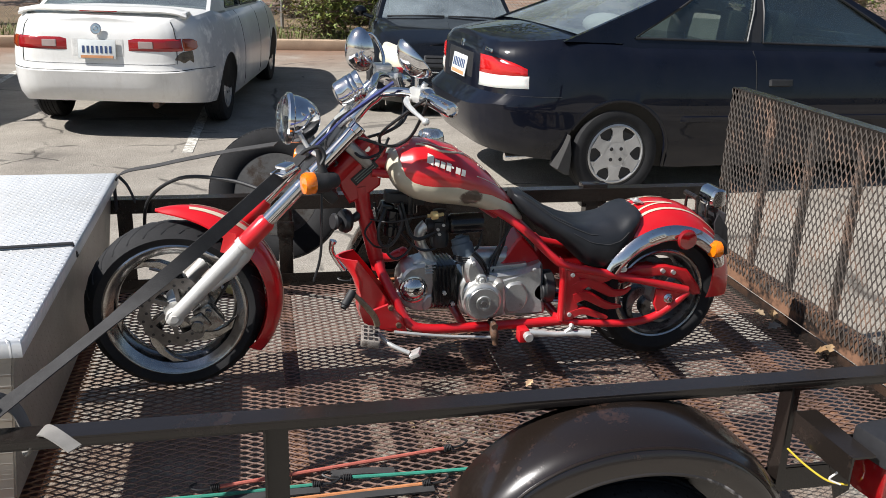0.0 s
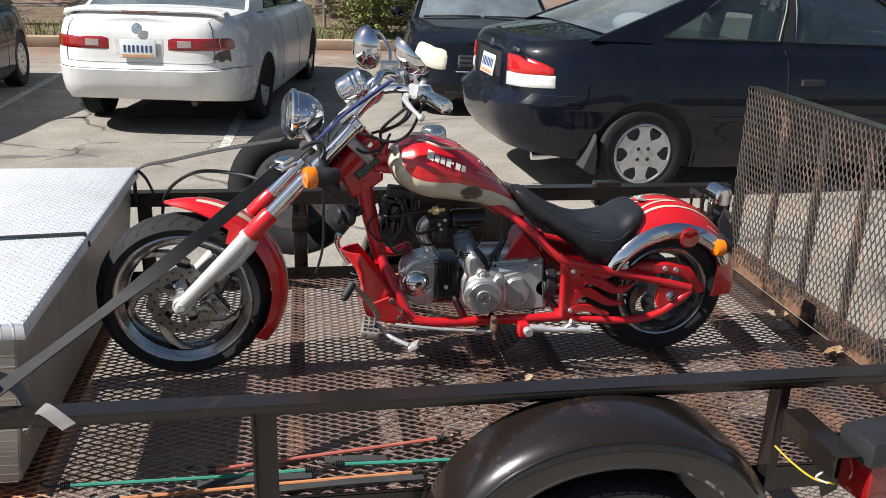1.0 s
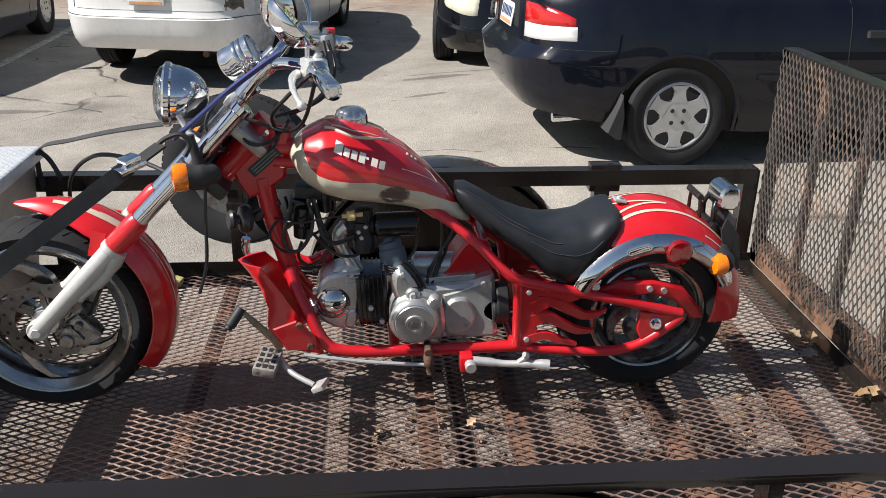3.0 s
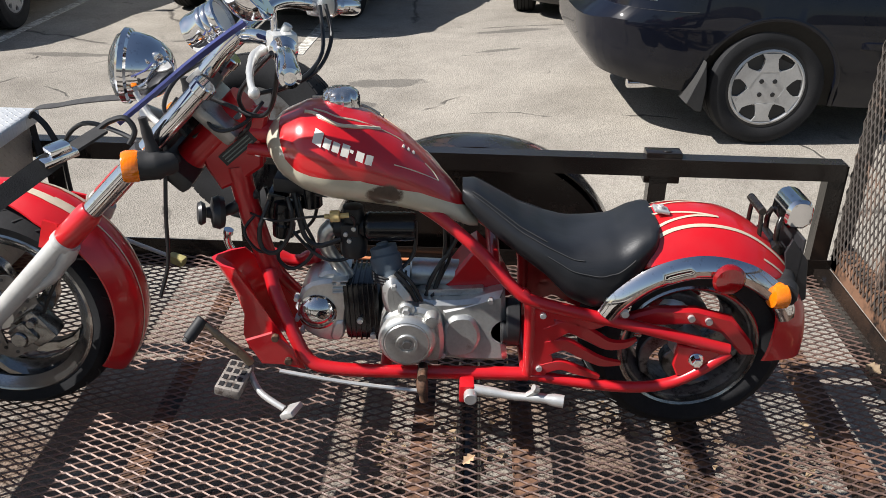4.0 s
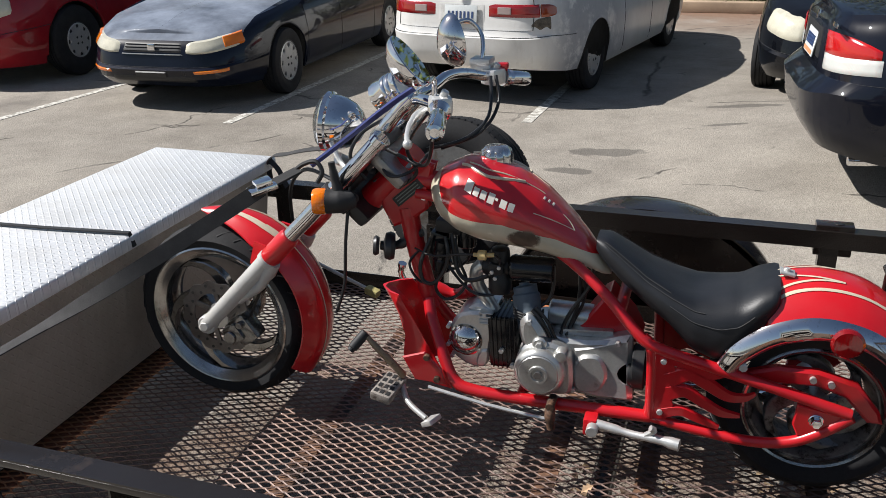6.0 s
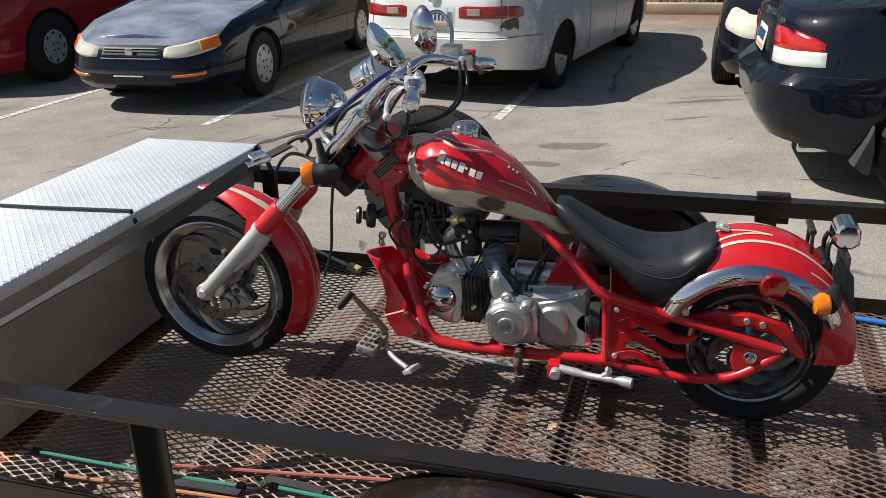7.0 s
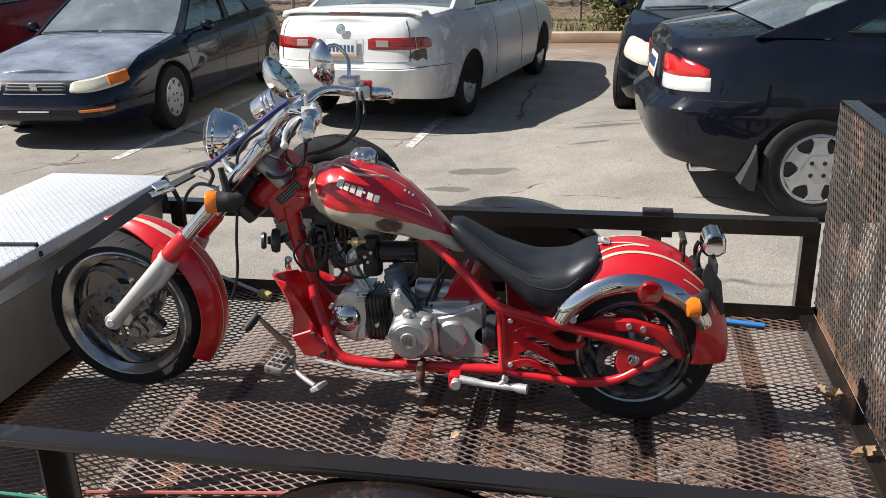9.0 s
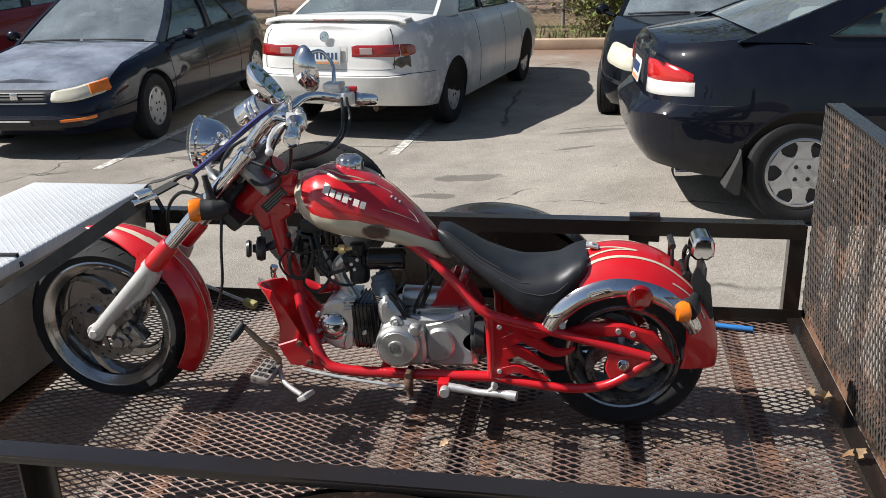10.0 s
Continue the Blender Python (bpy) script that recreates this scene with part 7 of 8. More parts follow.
# starter limb with a ribbed foot
bm = nb()
slab(bm, soft([(0.084, 0.352), (0.104, 0.370), (0.122, 0.352), (0.148, 0.312), (0.138, 0.284), (0.100, 0.270), (0.083, 0.310)], 2), -0.098, -0.045, 0.012)
part("starter_cover", bm, M_CAST, engine)
bm = nb()
rod(bm, (0.108, -0.092, 0.350), (0.108, -0.103, 0.350), 0.006, seg=6)
part("bolt", bm, M_ALU, engine)
bm = nb()
rod(bm, (0.132, -0.10, 0.301), (0.132, -0.112, 0.301), 0.008, seg=6)
part("bolt", bm, M_ALU, engine)
bm = nb()
tube(bm, [(0.100, -0.06, 0.338), (0.096, -0.052, 0.352), (0.089, -0.04, 0.378), (0.084, -0.032, 0.398), (0.080, -0.028, 0.412)], [0.023, 0.029, 0.031, 0.027, 0.012], 20, 5)
boot = part("rubber_boot", bm, M_GREYBLUE, engine, "faded blue-grey rubber cap")
for k in range(3):
    z = 0.352 + 0.006 * k
    bm = nb()
    tube(bm, [(0.062, -0.05, z - 0.004), (0.074, -0.078, z), (0.100, -0.086, z - 0.003), (0.124, -0.072, z - 0.006), (0.129, -0.05, z - 0.003)], 0.0026, 6, 5)
    part("cap_wire", bm, M_RUBBER, boot)
# starter motor lying on the case
bm = nb()
rod(bm, (0.135, 0.0, 0.335), (0.262, 0.0, 0.332), 0.029, seg=24)
rod(bm, (0.262, 0.0, 0.332), (0.270, 0.0, 0.332), 0.020, seg=20)
block(bm, (0.22, -0.02, 0.312), (0.13, 0.05, 0.016), turned(0, -4), 0.004)
part("starter_motor", bm, M_CAST, engine)
# black cylinder with shallow fins
bm = nb()
block(bm, (0.040, -0.003, 0.266), (0.074, 0.100, 0.128), turned(0, -3), 0.010)
part("cylinder", bm, M_GLOSSBLACK, engine, "gloss black cylinder barrel")
for k in range(6):
    bm = nb()
    block(bm, (0.014 + 0.0105 * k, -0.003, 0.267), (0.0034, 0.1035, 0.131), turned(0, -3), 0.0012)
    part("cooling_fin", bm, M_GLOSSBLACK, engine)
for x, z in ((0.036, 0.249), (0.062, 0.214)):
    bm = nb()
    rod(bm, (x, -0.05, z), (x, -0.064, z), 0.0062, seg=6)
    part("bolt", bm, M_ALU, engine)
# cylinder head
bm = nb()
slab(bm, soft([(-0.092, 0.282), (-0.080, 0.312), (-0.056, 0.330), (0.008, 0.336), (0.014, 0.30), (0.010, 0.262), (-0.001, 0.192), (-0.042, 0.187), (-0.088, 0.216)], 1), -0.046, 0.056, 0.007)
slab(bm, soft([(-0.058, 0.325), (-0.032, 0.348), (0.006, 0.342), (0.010, 0.325)], 1), -0.030, 0.03, 0.006)
head = part("cylinder_head", bm, M_CAST, engine, "small finned aluminium cylinder head")
for k in range(4):
    bm = nb()
    slab(bm, [(-0.020, 0.306 + 0.0085 * k), (0.013, 0.307 + 0.0085 * k), (0.013, 0.3105 + 0.0085 * k), (-0.018, 0.3095 + 0.0085 * k)], -0.051, 0.060, 0.001)
    part("head_fin", bm, M_CAST, head)
bm = nb()
slab(bm, soft([(-0.018, 0.240), (0.006, 0.242), (0.000, 0.196), (-0.030, 0.195)], 1), -0.052, -0.03, 0.004)
part("head_boss", bm, M_CAST, head)
bm = nb()
lathe(bm, [(0.001, 0.022), (0.014, 0.0205), (0.026, 0.0150), (0.033, 0.0085), (0.036, 0.004), (0.040, 0.003), (0.041, -0.006)], (-0.052, -0.045, 0.260), (0, -1, 0), 44)
part("cam_cover", bm, M_POLISHED, head, "round polished cam cover")
for x, z in ((-0.093, 0.290), (-0.094, 0.243), (-0.085, 0.214), (-0.006, 0.330)):
    bm = nb()
    rod(bm, (x, -0.030, z), (x, -0.052, z), 0.0055, seg=6)
    part("bolt", bm, M_ALU, head)
# intake, carburettor, air filter
bm = nb()
tube(bm, [(0.006, -0.012, 0.325), (-0.006, -0.014, 0.350), (-0.024, -0.016, 0.378), (-0.033, -0.018, 0.404), (-0.030, -0.018, 0.428), (-0.014, -0.018, 0.442)], [0.0175, 0.0155, 0.0155, 0.0160, 0.0165, 0.018], 18, 5)
part("intake_pipe", bm, M_CAST, engine)
bm = nb()
rod(bm, (-0.014, -0.018, 0.440), (0.056, -0.022, 0.446), 0.021, seg=18)
lathe(bm, [(0.010, -0.074), (0.024, -0.070), (0.027, -0.060), (0.027, -0.036), (0.024, -0.030), (0.022, 0.022), (0.020, 0.034), (0.010, 0.038)], (0.024, -0.022, 0.452), (0, 0, 1), 22)
block(bm, (0.020, -0.044, 0.446), (0.034, 0.016, 0.026), None, 0.004)
carb = part("carburettor", bm, M_RAD, engine)
for x, y, z in ((0.012, -0.055, 0.440), (0.028, -0.054, 0.452), (0.018, -0.050, 0.424)):
    bm = nb()
    rod(bm, (x, y + 0.012, z), (x, y - 0.002, z), 0.0048, seg=8)
    part("jet_screw", bm, M_ALU, carb)
bm = nb()
prof = [(0.018, -0.006), (0.026, -0.002), (0.029, 0.004)]
for k in range(7):
    prof += [(0.0295, 0.008 + 0.011 * k), (0.0280, 0.013 + 0.011 * k)]
prof += [(0.029, 0.088), (0.026, 0.094), (0.001, 0.096)]
lathe(bm, prof, (0.052, -0.028, 0.447), (1, -0.02, 0.03), 26)
part("air_filter", bm, M_GLOSSBLACK, engine, "black cylindrical air filter")
bm = nb()
rod(bm, (-0.013, -0.076, 0.488), (0.005, -0.075, 0.489), 0.0115, seg=18)
rod(bm, (0.005, -0.075, 0.489), (0.022, -0.072, 0.490), 0.0050, seg=10)
rod(bm, (-0.024, -0.076, 0.488), (-0.013, -0.076, 0.488), 0.0045, seg=10)
part("fuel_filter", bm, M_BRASS, bike, "yellowed inline fuel filter")
# ignition coil, regulator and a nest of wires behind the down tube
bm = nb()
block(bm, (-0.128, 0.004, 0.478), (0.040, 0.05, 0.060), turned(0, 14), 0.008)
lathe(bm, [(0.010, -0.04), (0.021, -0.036), (0.023, -0.01), (0.019, -0.006), (0.019, 0.0), (0.023, 0.004), (0.021, 0.036), (0.010, 0.04)], (-0.112, -0.018, 0.455), (0.1, 0, 1), 20)
rod(bm, (-0.060, 0.0, 0.475), (-0.060, 0.0, 0.530), 0.022, seg=16)
part("ignition_coil", bm, M_GLOSSBLACK, bike)
bm = nb()
block(bm, (-0.075, 0.006, 0.520), (0.11, 0.05, 0.030), turned(0, 6), 0.006)
part("wire_tray", bm, M_RAD, bike)
HOSES = (
    ([(-0.135, -0.035, 0.50), (-0.155, -0.05, 0.445), (-0.150, -0.055, 0.405), (-0.124, -0.058, 0.400), (-0.099, -0.055, 0.432), (-0.090, -0.05, 0.471), (-0.099, -0.04, 0.510)], 0.0046),
    ([(-0.083, -0.02, 0.50), (-0.070, -0.03, 0.45), (-0.054, -0.03, 0.405), (-0.070, -0.03, 0.368), (-0.104, -0.03, 0.350), (-0.127, -0.03, 0.374), (-0.118, -0.03, 0.41)], 0.0040),
    ([(-0.088, -0.03, 0.515), (-0.078, -0.04, 0.463), (-0.066, -0.045, 0.426), (-0.040, -0.05, 0.413), (0.003, -0.05, 0.429)], 0.0052),
    ([(0.065, -0.06, 0.338), (0.100, -0.05, 0.352), (0.136, -0.035, 0.378), (0.147, -0.03, 0.415), (0.146, -0.03, 0.46)], 0.0040),
    ([(0.108, -0.075, 0.370), (0.131, -0.078, 0.347), (0.148, -0.075, 0.312), (0.158, -0.07, 0.290)], 0.0046),
    ([(0.116, -0.07, 0.374), (0.142, -0.072, 0.345), (0.160, -0.07, 0.306), (0.166, -0.065, 0.285)], 0.0040),
    ([(0.167, -0.055, 0.282), (0.172, -0.04, 0.318), (0.190, -0.035, 0.360), (0.225, -0.03, 0.420), (0.232, -0.03, 0.465)], 0.0046),
    ([(0.177, -0.05, 0.286), (0.190, -0.035, 0.330), (0.202, -0.03, 0.372), (0.205, -0.03, 0.43), (0.200, -0.03, 0.475)], 0.0040),
    ([(0.175, -0.05, 0.290), (0.200, -0.03, 0.345), (0.216, -0.03, 0.39), (0.218, -0.03, 0.46)], 0.0036),
    ([(-0.175, -0.03, 0.47), (-0.120, -0.06, 0.468), (-0.060, -0.075, 0.484), (-0.024, -0.076, 0.488)], 0.0024),
    ([(0.022, -0.072, 0.490), (0.030, -0.06, 0.475), (0.030, -0.05, 0.455)], 0.0034),
    ([(-0.10, -0.03, 0.44), (-0.06, -0.035, 0.395), (-0.03, -0.035, 0.375), (0.0, -0.03, 0.372), (0.02, -0.03, 0.382)], 0.0036),
    ([(-0.17, -0.02, 0.46), (-0.19, -0.03, 0.43), (-0.165, -0.04, 0.395), (-0.13, -0.03, 0.385)], 0.0030),
    ([(-0.155, 0.03, 0.50), (-0.135, 0.02, 0.43), (-0.10, 0.01, 0.41), (-0.06, 0.01, 0.44), (-0.045, 0.0, 0.50)], 0.0036),
)
for h, r in HOSES:
    bm = nb()
    tube(bm, h, r, 8, 6)
    part("hose", bm, M_HOSE, bike)
bm = nb()
slab(bm, [(0.192, 0.298), (0.255, 0.392), (0.270, 0.402), (0.322, 0.345), (0.345, 0.30), (0.30, 0.285)], -0.030, 0.065, 0.006)
part("battery_box", bm, M_REDF, bike)
# stay of the far-side foot control
bm = nb()
tube(bm, [(-0.160, 0.06, 0.335), (-0.11, 0.058, 0.322), (-0.070, 0.056, 0.336)], [0.016, 0.013, 0.016], 14, 4)
ball(bm, (-0.066, 0.054, 0.338), 0.017, seg=16)
part("far_stay", bm, M_REDF, bike)

# foot controls
bm = nb()
tube(bm, [(-0.244, -0.186, 0.318), (-0.214, -0.184, 0.283), (-0.184, -0.170, 0.240), (-0.172, -0.150, 0.205)], [0.006, 0.0075, 0.0085, 0.009], 10, 4)
sh_ = part("gear_lever", bm, M_BRONZE, bike, "bare steel gear lever with rubber tip")
bm = nb()
rod(bm, (-0.268, -0.205, 0.290), (-0.243, -0.182, 0.321), 0.0115, seg=14)
rod(bm, (-0.272, -0.209, 0.285), (-0.268, -0.205, 0.290), 0.0085, seg=12)
part("rubber_tip", bm, M_RUBBER, sh_)
bm = nb()
PEG_TURN = turned(6, 8, -8)
block(bm, (-0.196, -0.182, 0.186), (0.050, 0.086, 0.022), PEG_TURN, 0.005)
fp = part("foot_peg", bm, M_PEG, bike, "worn perforated metal foot peg")
for i in range(3):
    for j in range(4):
        bm = nb()
        c = P((-0.196, -0.182, 0.186)) + PEG_TURN @ P((-0.0145 + 0.0145 * i, -0.030 + 0.020 * j, 0.0113))
        block(bm, c, (0.009, 0.012, 0.0016), PEG_TURN, 0.0)
        part("peg_slot", bm, M_RUBBER, fp)
bm = nb()
tube(bm, [(-0.175, -0.15, 0.185), (-0.145, -0.195, 0.166), (-0.095, -0.222, 0.148)], 0.0065, 10, 5)
block(bm, (-0.080, -0.230, 0.150), (0.03, 0.04, 0.012), turned(0, -30, -20), 0.003)
part("heel_lever", bm, M_ALU, bike)
bm = nb()
tube(bm, [(-0.12, -0.125, 0.168), (0.02, -0.135, 0.150), (0.165, -0.14, 0.138)], 0.0045, 8, 3)
part("shift_rod", bm, M_ALU, bike)
bm = nb()
tube(bm, [(0.165, -0.12, 0.178), (0.166, -0.14, 0.15), (0.170, -0.145, 0.118)], [0.010, 0.012, 0.009], 10, 4)
rod(bm, (0.166, -0.10, 0.172), (0.166, -0.145, 0.172), 0.010, seg=10)
part("shift_arm", bm, M_STEEL2, bike)
bm = nb()
tube(bm, [(0.262, -0.14, 0.146), (0.30, -0.145, 0.144), (0.35, -0.155, 0.142), (0.40, -0.165, 0.146), (0.445, -0.175, 0.146)], [0.011, 0.0105, 0.0085, 0.010, 0.013], 12, 4)
tube(bm, [(0.375, -0.16, 0.148), (0.392, -0.165, 0.166), (0.384, -0.17, 0.174)], 0.007, 8, 3)
ks = part("side_stand", bm, M_ALU, bike, "folded silver side stand")
bm = nb()
block(bm, (0.255, -0.13, 0.138), (0.03, 0.04, 0.04), None, 0.005)
part("stand_lug", bm, M_REDF, ks)
bm = nb()
rod(bm, (0.262, -0.15, 0.142), (0.262, -0.172, 0.142), 0.013, seg=14)
part("pivot", bm, M_ALU, ks)

bm = nb()
tube(bm, [(-0.262, 0.118, 0.362), (-0.268, 0.120, 0.335), (-0.256, 0.120, 0.305), (-0.232, 0.115, 0.268)], [0.011, 0.008, 0.008, 0.008], 10, 5)
part("brake_pedal", bm, M_CHROME, bike, "chrome brake pedal")

# headlamp
HC, HA = P((-0.372, 0.018, 0.741)), P((-1.0, -0.10, 0.10)).normalized()
bm = nb()
lathe(bm, [(0.001, -0.068), (0.018, -0.066), (0.034, -0.058), (0.048, -0.044), (0.058, -0.025), (0.063, -0.004), (0.064, 0.008), (0.069, 0.012), (0.070, 0.022), (0.064, 0.027), (0.059, 0.024), (0.052, 0.0), (0.04, -0.025), (0.02, -0.042), (0.001, -0.046)], HC, HA, 44)
hl = part("headlamp", bm, M_CHROME, bike, "round chrome headlamp with clear faceted lens")
bm = nb()
lathe(bm, [(0.063, 0.023), (0.057, 0.035), (0.036, 0.045), (0.001, 0.050)], HC, HA, 36)
part("lens", bm, M_GLASS, hl)
bm = nb()
for s in (-1,):
    tube(bm, [HC + P((0.01, s * 0.058, -0.03)), HC + P((0.035, s * 0.07, -0.07)), (-0.305, s * 0.075, 0.655)], 0.006, 8, 4)
rod(bm, HC + P((0.01, -0.03, -0.075)), HC + P((0.05, 0.02, -0.115)), 0.015, seg=10)
part("lamp_bracket", bm, M_ALU, hl)
# speedometer
SC, SA = P((-0.222, -0.008, 0.826)), P((0.80, -0.05, 0.42)).normalized()
bm = nb()
lathe(bm, [(0.001, -0.050), (0.023, -0.048), (0.033, -0.042), (0.036, -0.030), (0.0365, -0.010), (0.038, -0.008), (0.038, 0.0), (0.0365, 0.002), (0.038, 0.004), (0.038, 0.012), (0.0365, 0.014), (0.039, 0.018), (0.040, 0.028), (0.036, 0.031), (0.035, 0.024), (0.001, 0.022)], SC, SA, 40)
sp_ = part("speedometer", bm, M_CHROME, bike, "chrome speedometer cup")
bm = nb()
lathe(bm, [(0.001, 0.0225), (0.034, 0.0225), (0.034, 0.024), (0.001, 0.024)], SC, SA, 30)
part("dial", bm, M_WHITEMARK, sp_)
bm = nb()
tube(bm, [SC - SA * 0.015 + P((0, 0, -0.025)), (-0.235, 0, 0.745)], 0.009, 10, 1)
block(bm, (-0.24, 0.0, 0.752), (0.06, 0.10, 0.012), turned(0, -40), 0.004)
part("gauge_bracket", bm, M_ALU, sp_)

# handlebar
bm = nb()
bar = [(-0.03, -0.31, 0.824), (-0.058, -0.19, 0.831), (-0.085, -0.145, 0.834), (-0.122, -0.105, 0.832), (-0.152, -0.065, 0.822), (-0.165, 0.0, 0.815), (-0.155, 0.07, 0.822), (-0.138, 0.125, 0.836), (-0.112, 0.185, 0.832), (-0.072, 0.255, 0.812), (-0.012, 0.350, 0.791)]
tube(bm, bar, 0.012, 14, 6)
hb = part("handlebar", bm, M_CHROME, bike, "wide chrome handlebar")
for s in (-1, 1):
    bm = nb()
    tube(bm, [(-0.225, s * 0.055, 0.755), (-0.195, s * 0.058, 0.79), (-0.158, s * 0.062, 0.826)], [0.016, 0.015, 0.018], 14, 4)
    part("riser", bm, M_CHROME, hb)
    a, b = (P((-0.060, -0.185, 0.831)), P((-0.026, -0.325, 0.822))) if s < 0 else (P((-0.050, 0.290, 0.806)), P((-0.004, 0.365, 0.789)))
    d = (b - a).normalized()
    L_ = (b - a).length
    bm = nb()
    prof = [(0.013, 0.0), (0.021, 0.002), (0.023, 0.008), (0.018, 0.012)]
    for k in range(4):
        prof += [(0.0185, 0.015 + 0.004 * k), (0.0165, 0.017 + 0.004 * k)]
    prof += [(0.0175, 0.034), (0.018, L_ - 0.008), (0.016, L_), (0.010, L_ + 0.002), (0.009, L_ - 0.003), (0.001, L_ - 0.003)]
    lathe(bm, prof, a, d, 24)
    part("grip", bm, M_CHROME, hb, "polished metal grip")
    bm = nb()
    sw = a - d * 0.03
    block(bm, sw, (0.045, 0.05, 0.04), turned(0, 0, -25 * s), 0.010)
    rod(bm, sw + P((0.0, 0, 0.01)), sw + P((0.012, 0, 0.03)), 0.008, seg=10)
    sg = part("switch_pod", bm, M_ALU, hb)
    if s > 0:
        bm = nb()
        block(bm, sw + P((0.018, 0.02, 0.022)), (0.03, 0.02, 0.016), None, 0.005)
        part("stop_switch", bm, M_RED, sg, "red stop switch")
        bm = nb()
        rod(bm, sw + P((-0.03, -0.01, 0.015)), sw + P((-0.03, 0.035, 0.015)), 0.026, seg=18)
        block(bm, sw + P((-0.03, 0.01, 0.035)), (0.05, 0.06, 0.016), None, 0.005)
        part("brake_reservoir", bm, M_ALU, hb)
    # lever
    bm = nb()
    e = sw + P((-0.022, 0, -0.008))
    if s < 0:
        e = P((-0.100, -0.150, 0.820))
    pts = [e, e + d * 0.03 + P((-0.012, 0, -0.008)), e + d * 0.08 + P((-0.012, 0, -0.022)), e + d * 0.105 + P((0.0, 0, -0.034)), e + d * 0.122 + P((0.006, 0, -0.046))]
    if s < 0:
        pts = [e, P((-0.108, -0.178, 0.818)), P((-0.106, -0.225, 0.811)), P((-0.096, -0.275, 0.802)), P((-0.085, -0.305, 0.793))]
    if s > 0:
        # the brake lever is turned up against the far grip
        pts = [e, e + d * 0.03 + P((-0.012, 0, -0.002)), e + d * 0.07 + P((-0.02, 0.004, -0.004)), e + d * 0.10 + P((-0.016, 0.006, -0.005))]
    tube(bm, pts, [0.009, 0.008, 0.0065, 0.0055, 0.006], 10, 5)
    ball(bm, pts[-1], 0.0095, seg=12)
    part("lever", bm, M_ALU, hb, "cast aluminium hand lever")
    # mirror on a bent stem
    mc = P((-0.098, -0.243, 0.928)) if s < 0 else P((-0.166, 0.265, 0.886))
    bm = nb()
    stem = [sw + P((-0.012, 0, 0.02)), sw + P((-0.01, s * 0.01, 0.055)), mc + P((0.028, 0, -0.035)), mc + P((0.012, 0, 0.0))]
    if s > 0:
        stem = [sw + P((-0.03, 0.0, 0.03)), sw + P((-0.028, 0.01, 0.062)), mc + P((0.062, 0.03, 0.022)), mc + P((0.036, 0.022, 0.052)), mc + P((0.008, 0.008, 0.048))]
    tube(bm, stem, 0.0055, 10, 5)
    mr = part("mirror", bm, M_CHROME, hb, "teardrop chrome mirror on a bent stem")
    ax = (P((0.93, 0.05, 0.36)) if s < 0 else P((0.62, 0.72, 0.15))).normalized()
    sd = ax.cross(P((0, 0, 1))).normalized()
    up = sd.cross(ax)
    tilt = 0.5 * (1 if s < 0 else -0.2)
    if s < 0:
        up = P((-0.60, 0.22, 0.66)).normalized()
        ax = P((0.85, -0.02, 0.42))
        ax = (ax - up * ax.dot(up)).normalized()
        sd, tilt = ax.cross(up) * -1, 0.0
    sd2, up2 = sd * math.cos(tilt) + up * math.sin(tilt), up * math.cos(tilt) - sd * math.sin(tilt)
    A_, B_ = (0.043, 0.056) if s < 0 else (0.048, 0.066)
    bm = nb()
    rings = []
    for f_, h in ((0.05, -0.036), (0.4, -0.033), (0.7, -0.024), (0.92, -0.010), (1.0, 0.0), (1.0, 0.006), (0.94, 0.008)):
        rings.append([mc + ax * h + (sd2 * A_ * math.cos(2 * math.pi * k / 32) + up2 * B_ * (1 + 0.12 * math.sin(2 * math.pi * k / 32)) * math.sin(2 * math.pi * k / 32)) * f_ for k in range(32)])
    skin(bm, rings, True, False)
    bm.faces.new([v for v in bm.verts][:32])
    part("mirror_shell", bm, M_CHROME, mr)
    bm = nb()
    ring = [mc + ax * 0.0065 + (sd2 * A_ * math.cos(2 * math.pi * k / 32) + up2 * B_ * (1 + 0.12 * math.sin(2 * math.pi * k / 32)) * math.sin(2 * math.pi * k / 32)) * 0.95 for k in range(32)]
    skin(bm, [ring, [v + ax * 0.002 for v in ring]])
    part("mirror_glass", bm, M_MIRROR, mr)
    # front indicator
    bm = nb()
    c = P((-0.340, s * 0.140, 0.607))
    tube(bm, [c + P((0.058, -s * 0.030, 0.004)), c + P((0.050, -s * 0.012, 0.002)), c + P((0.024, -s * 0.004, 0)), c + P((0.004, 0, 0))], [0.012, 0.022, 0.0265, 0.0275], 18, 4)
    tube(bm, [c + P((0.03, -s * 0.01, 0.01)), c + P((0.022, -s * 0.012, 0.05)), c + P((0.016, -s * 0.012, 0.085))], [0.013, 0.010, 0.008], 10, 4)
    ind = part("indicator", bm, M_RUBBER, bike, "amber indicator in a black rubber cup")
    bm = nb()
    lathe(bm, [(0.027, 0.0), (0.029, 0.004), (0.029, 0.022), (0.026, 0.029), (0.001, 0.033)], c + P((0.004, 0, 0)), P((-1, s * 0.3, 0)), 24)
    part("lens", bm, M_AMBER, ind)
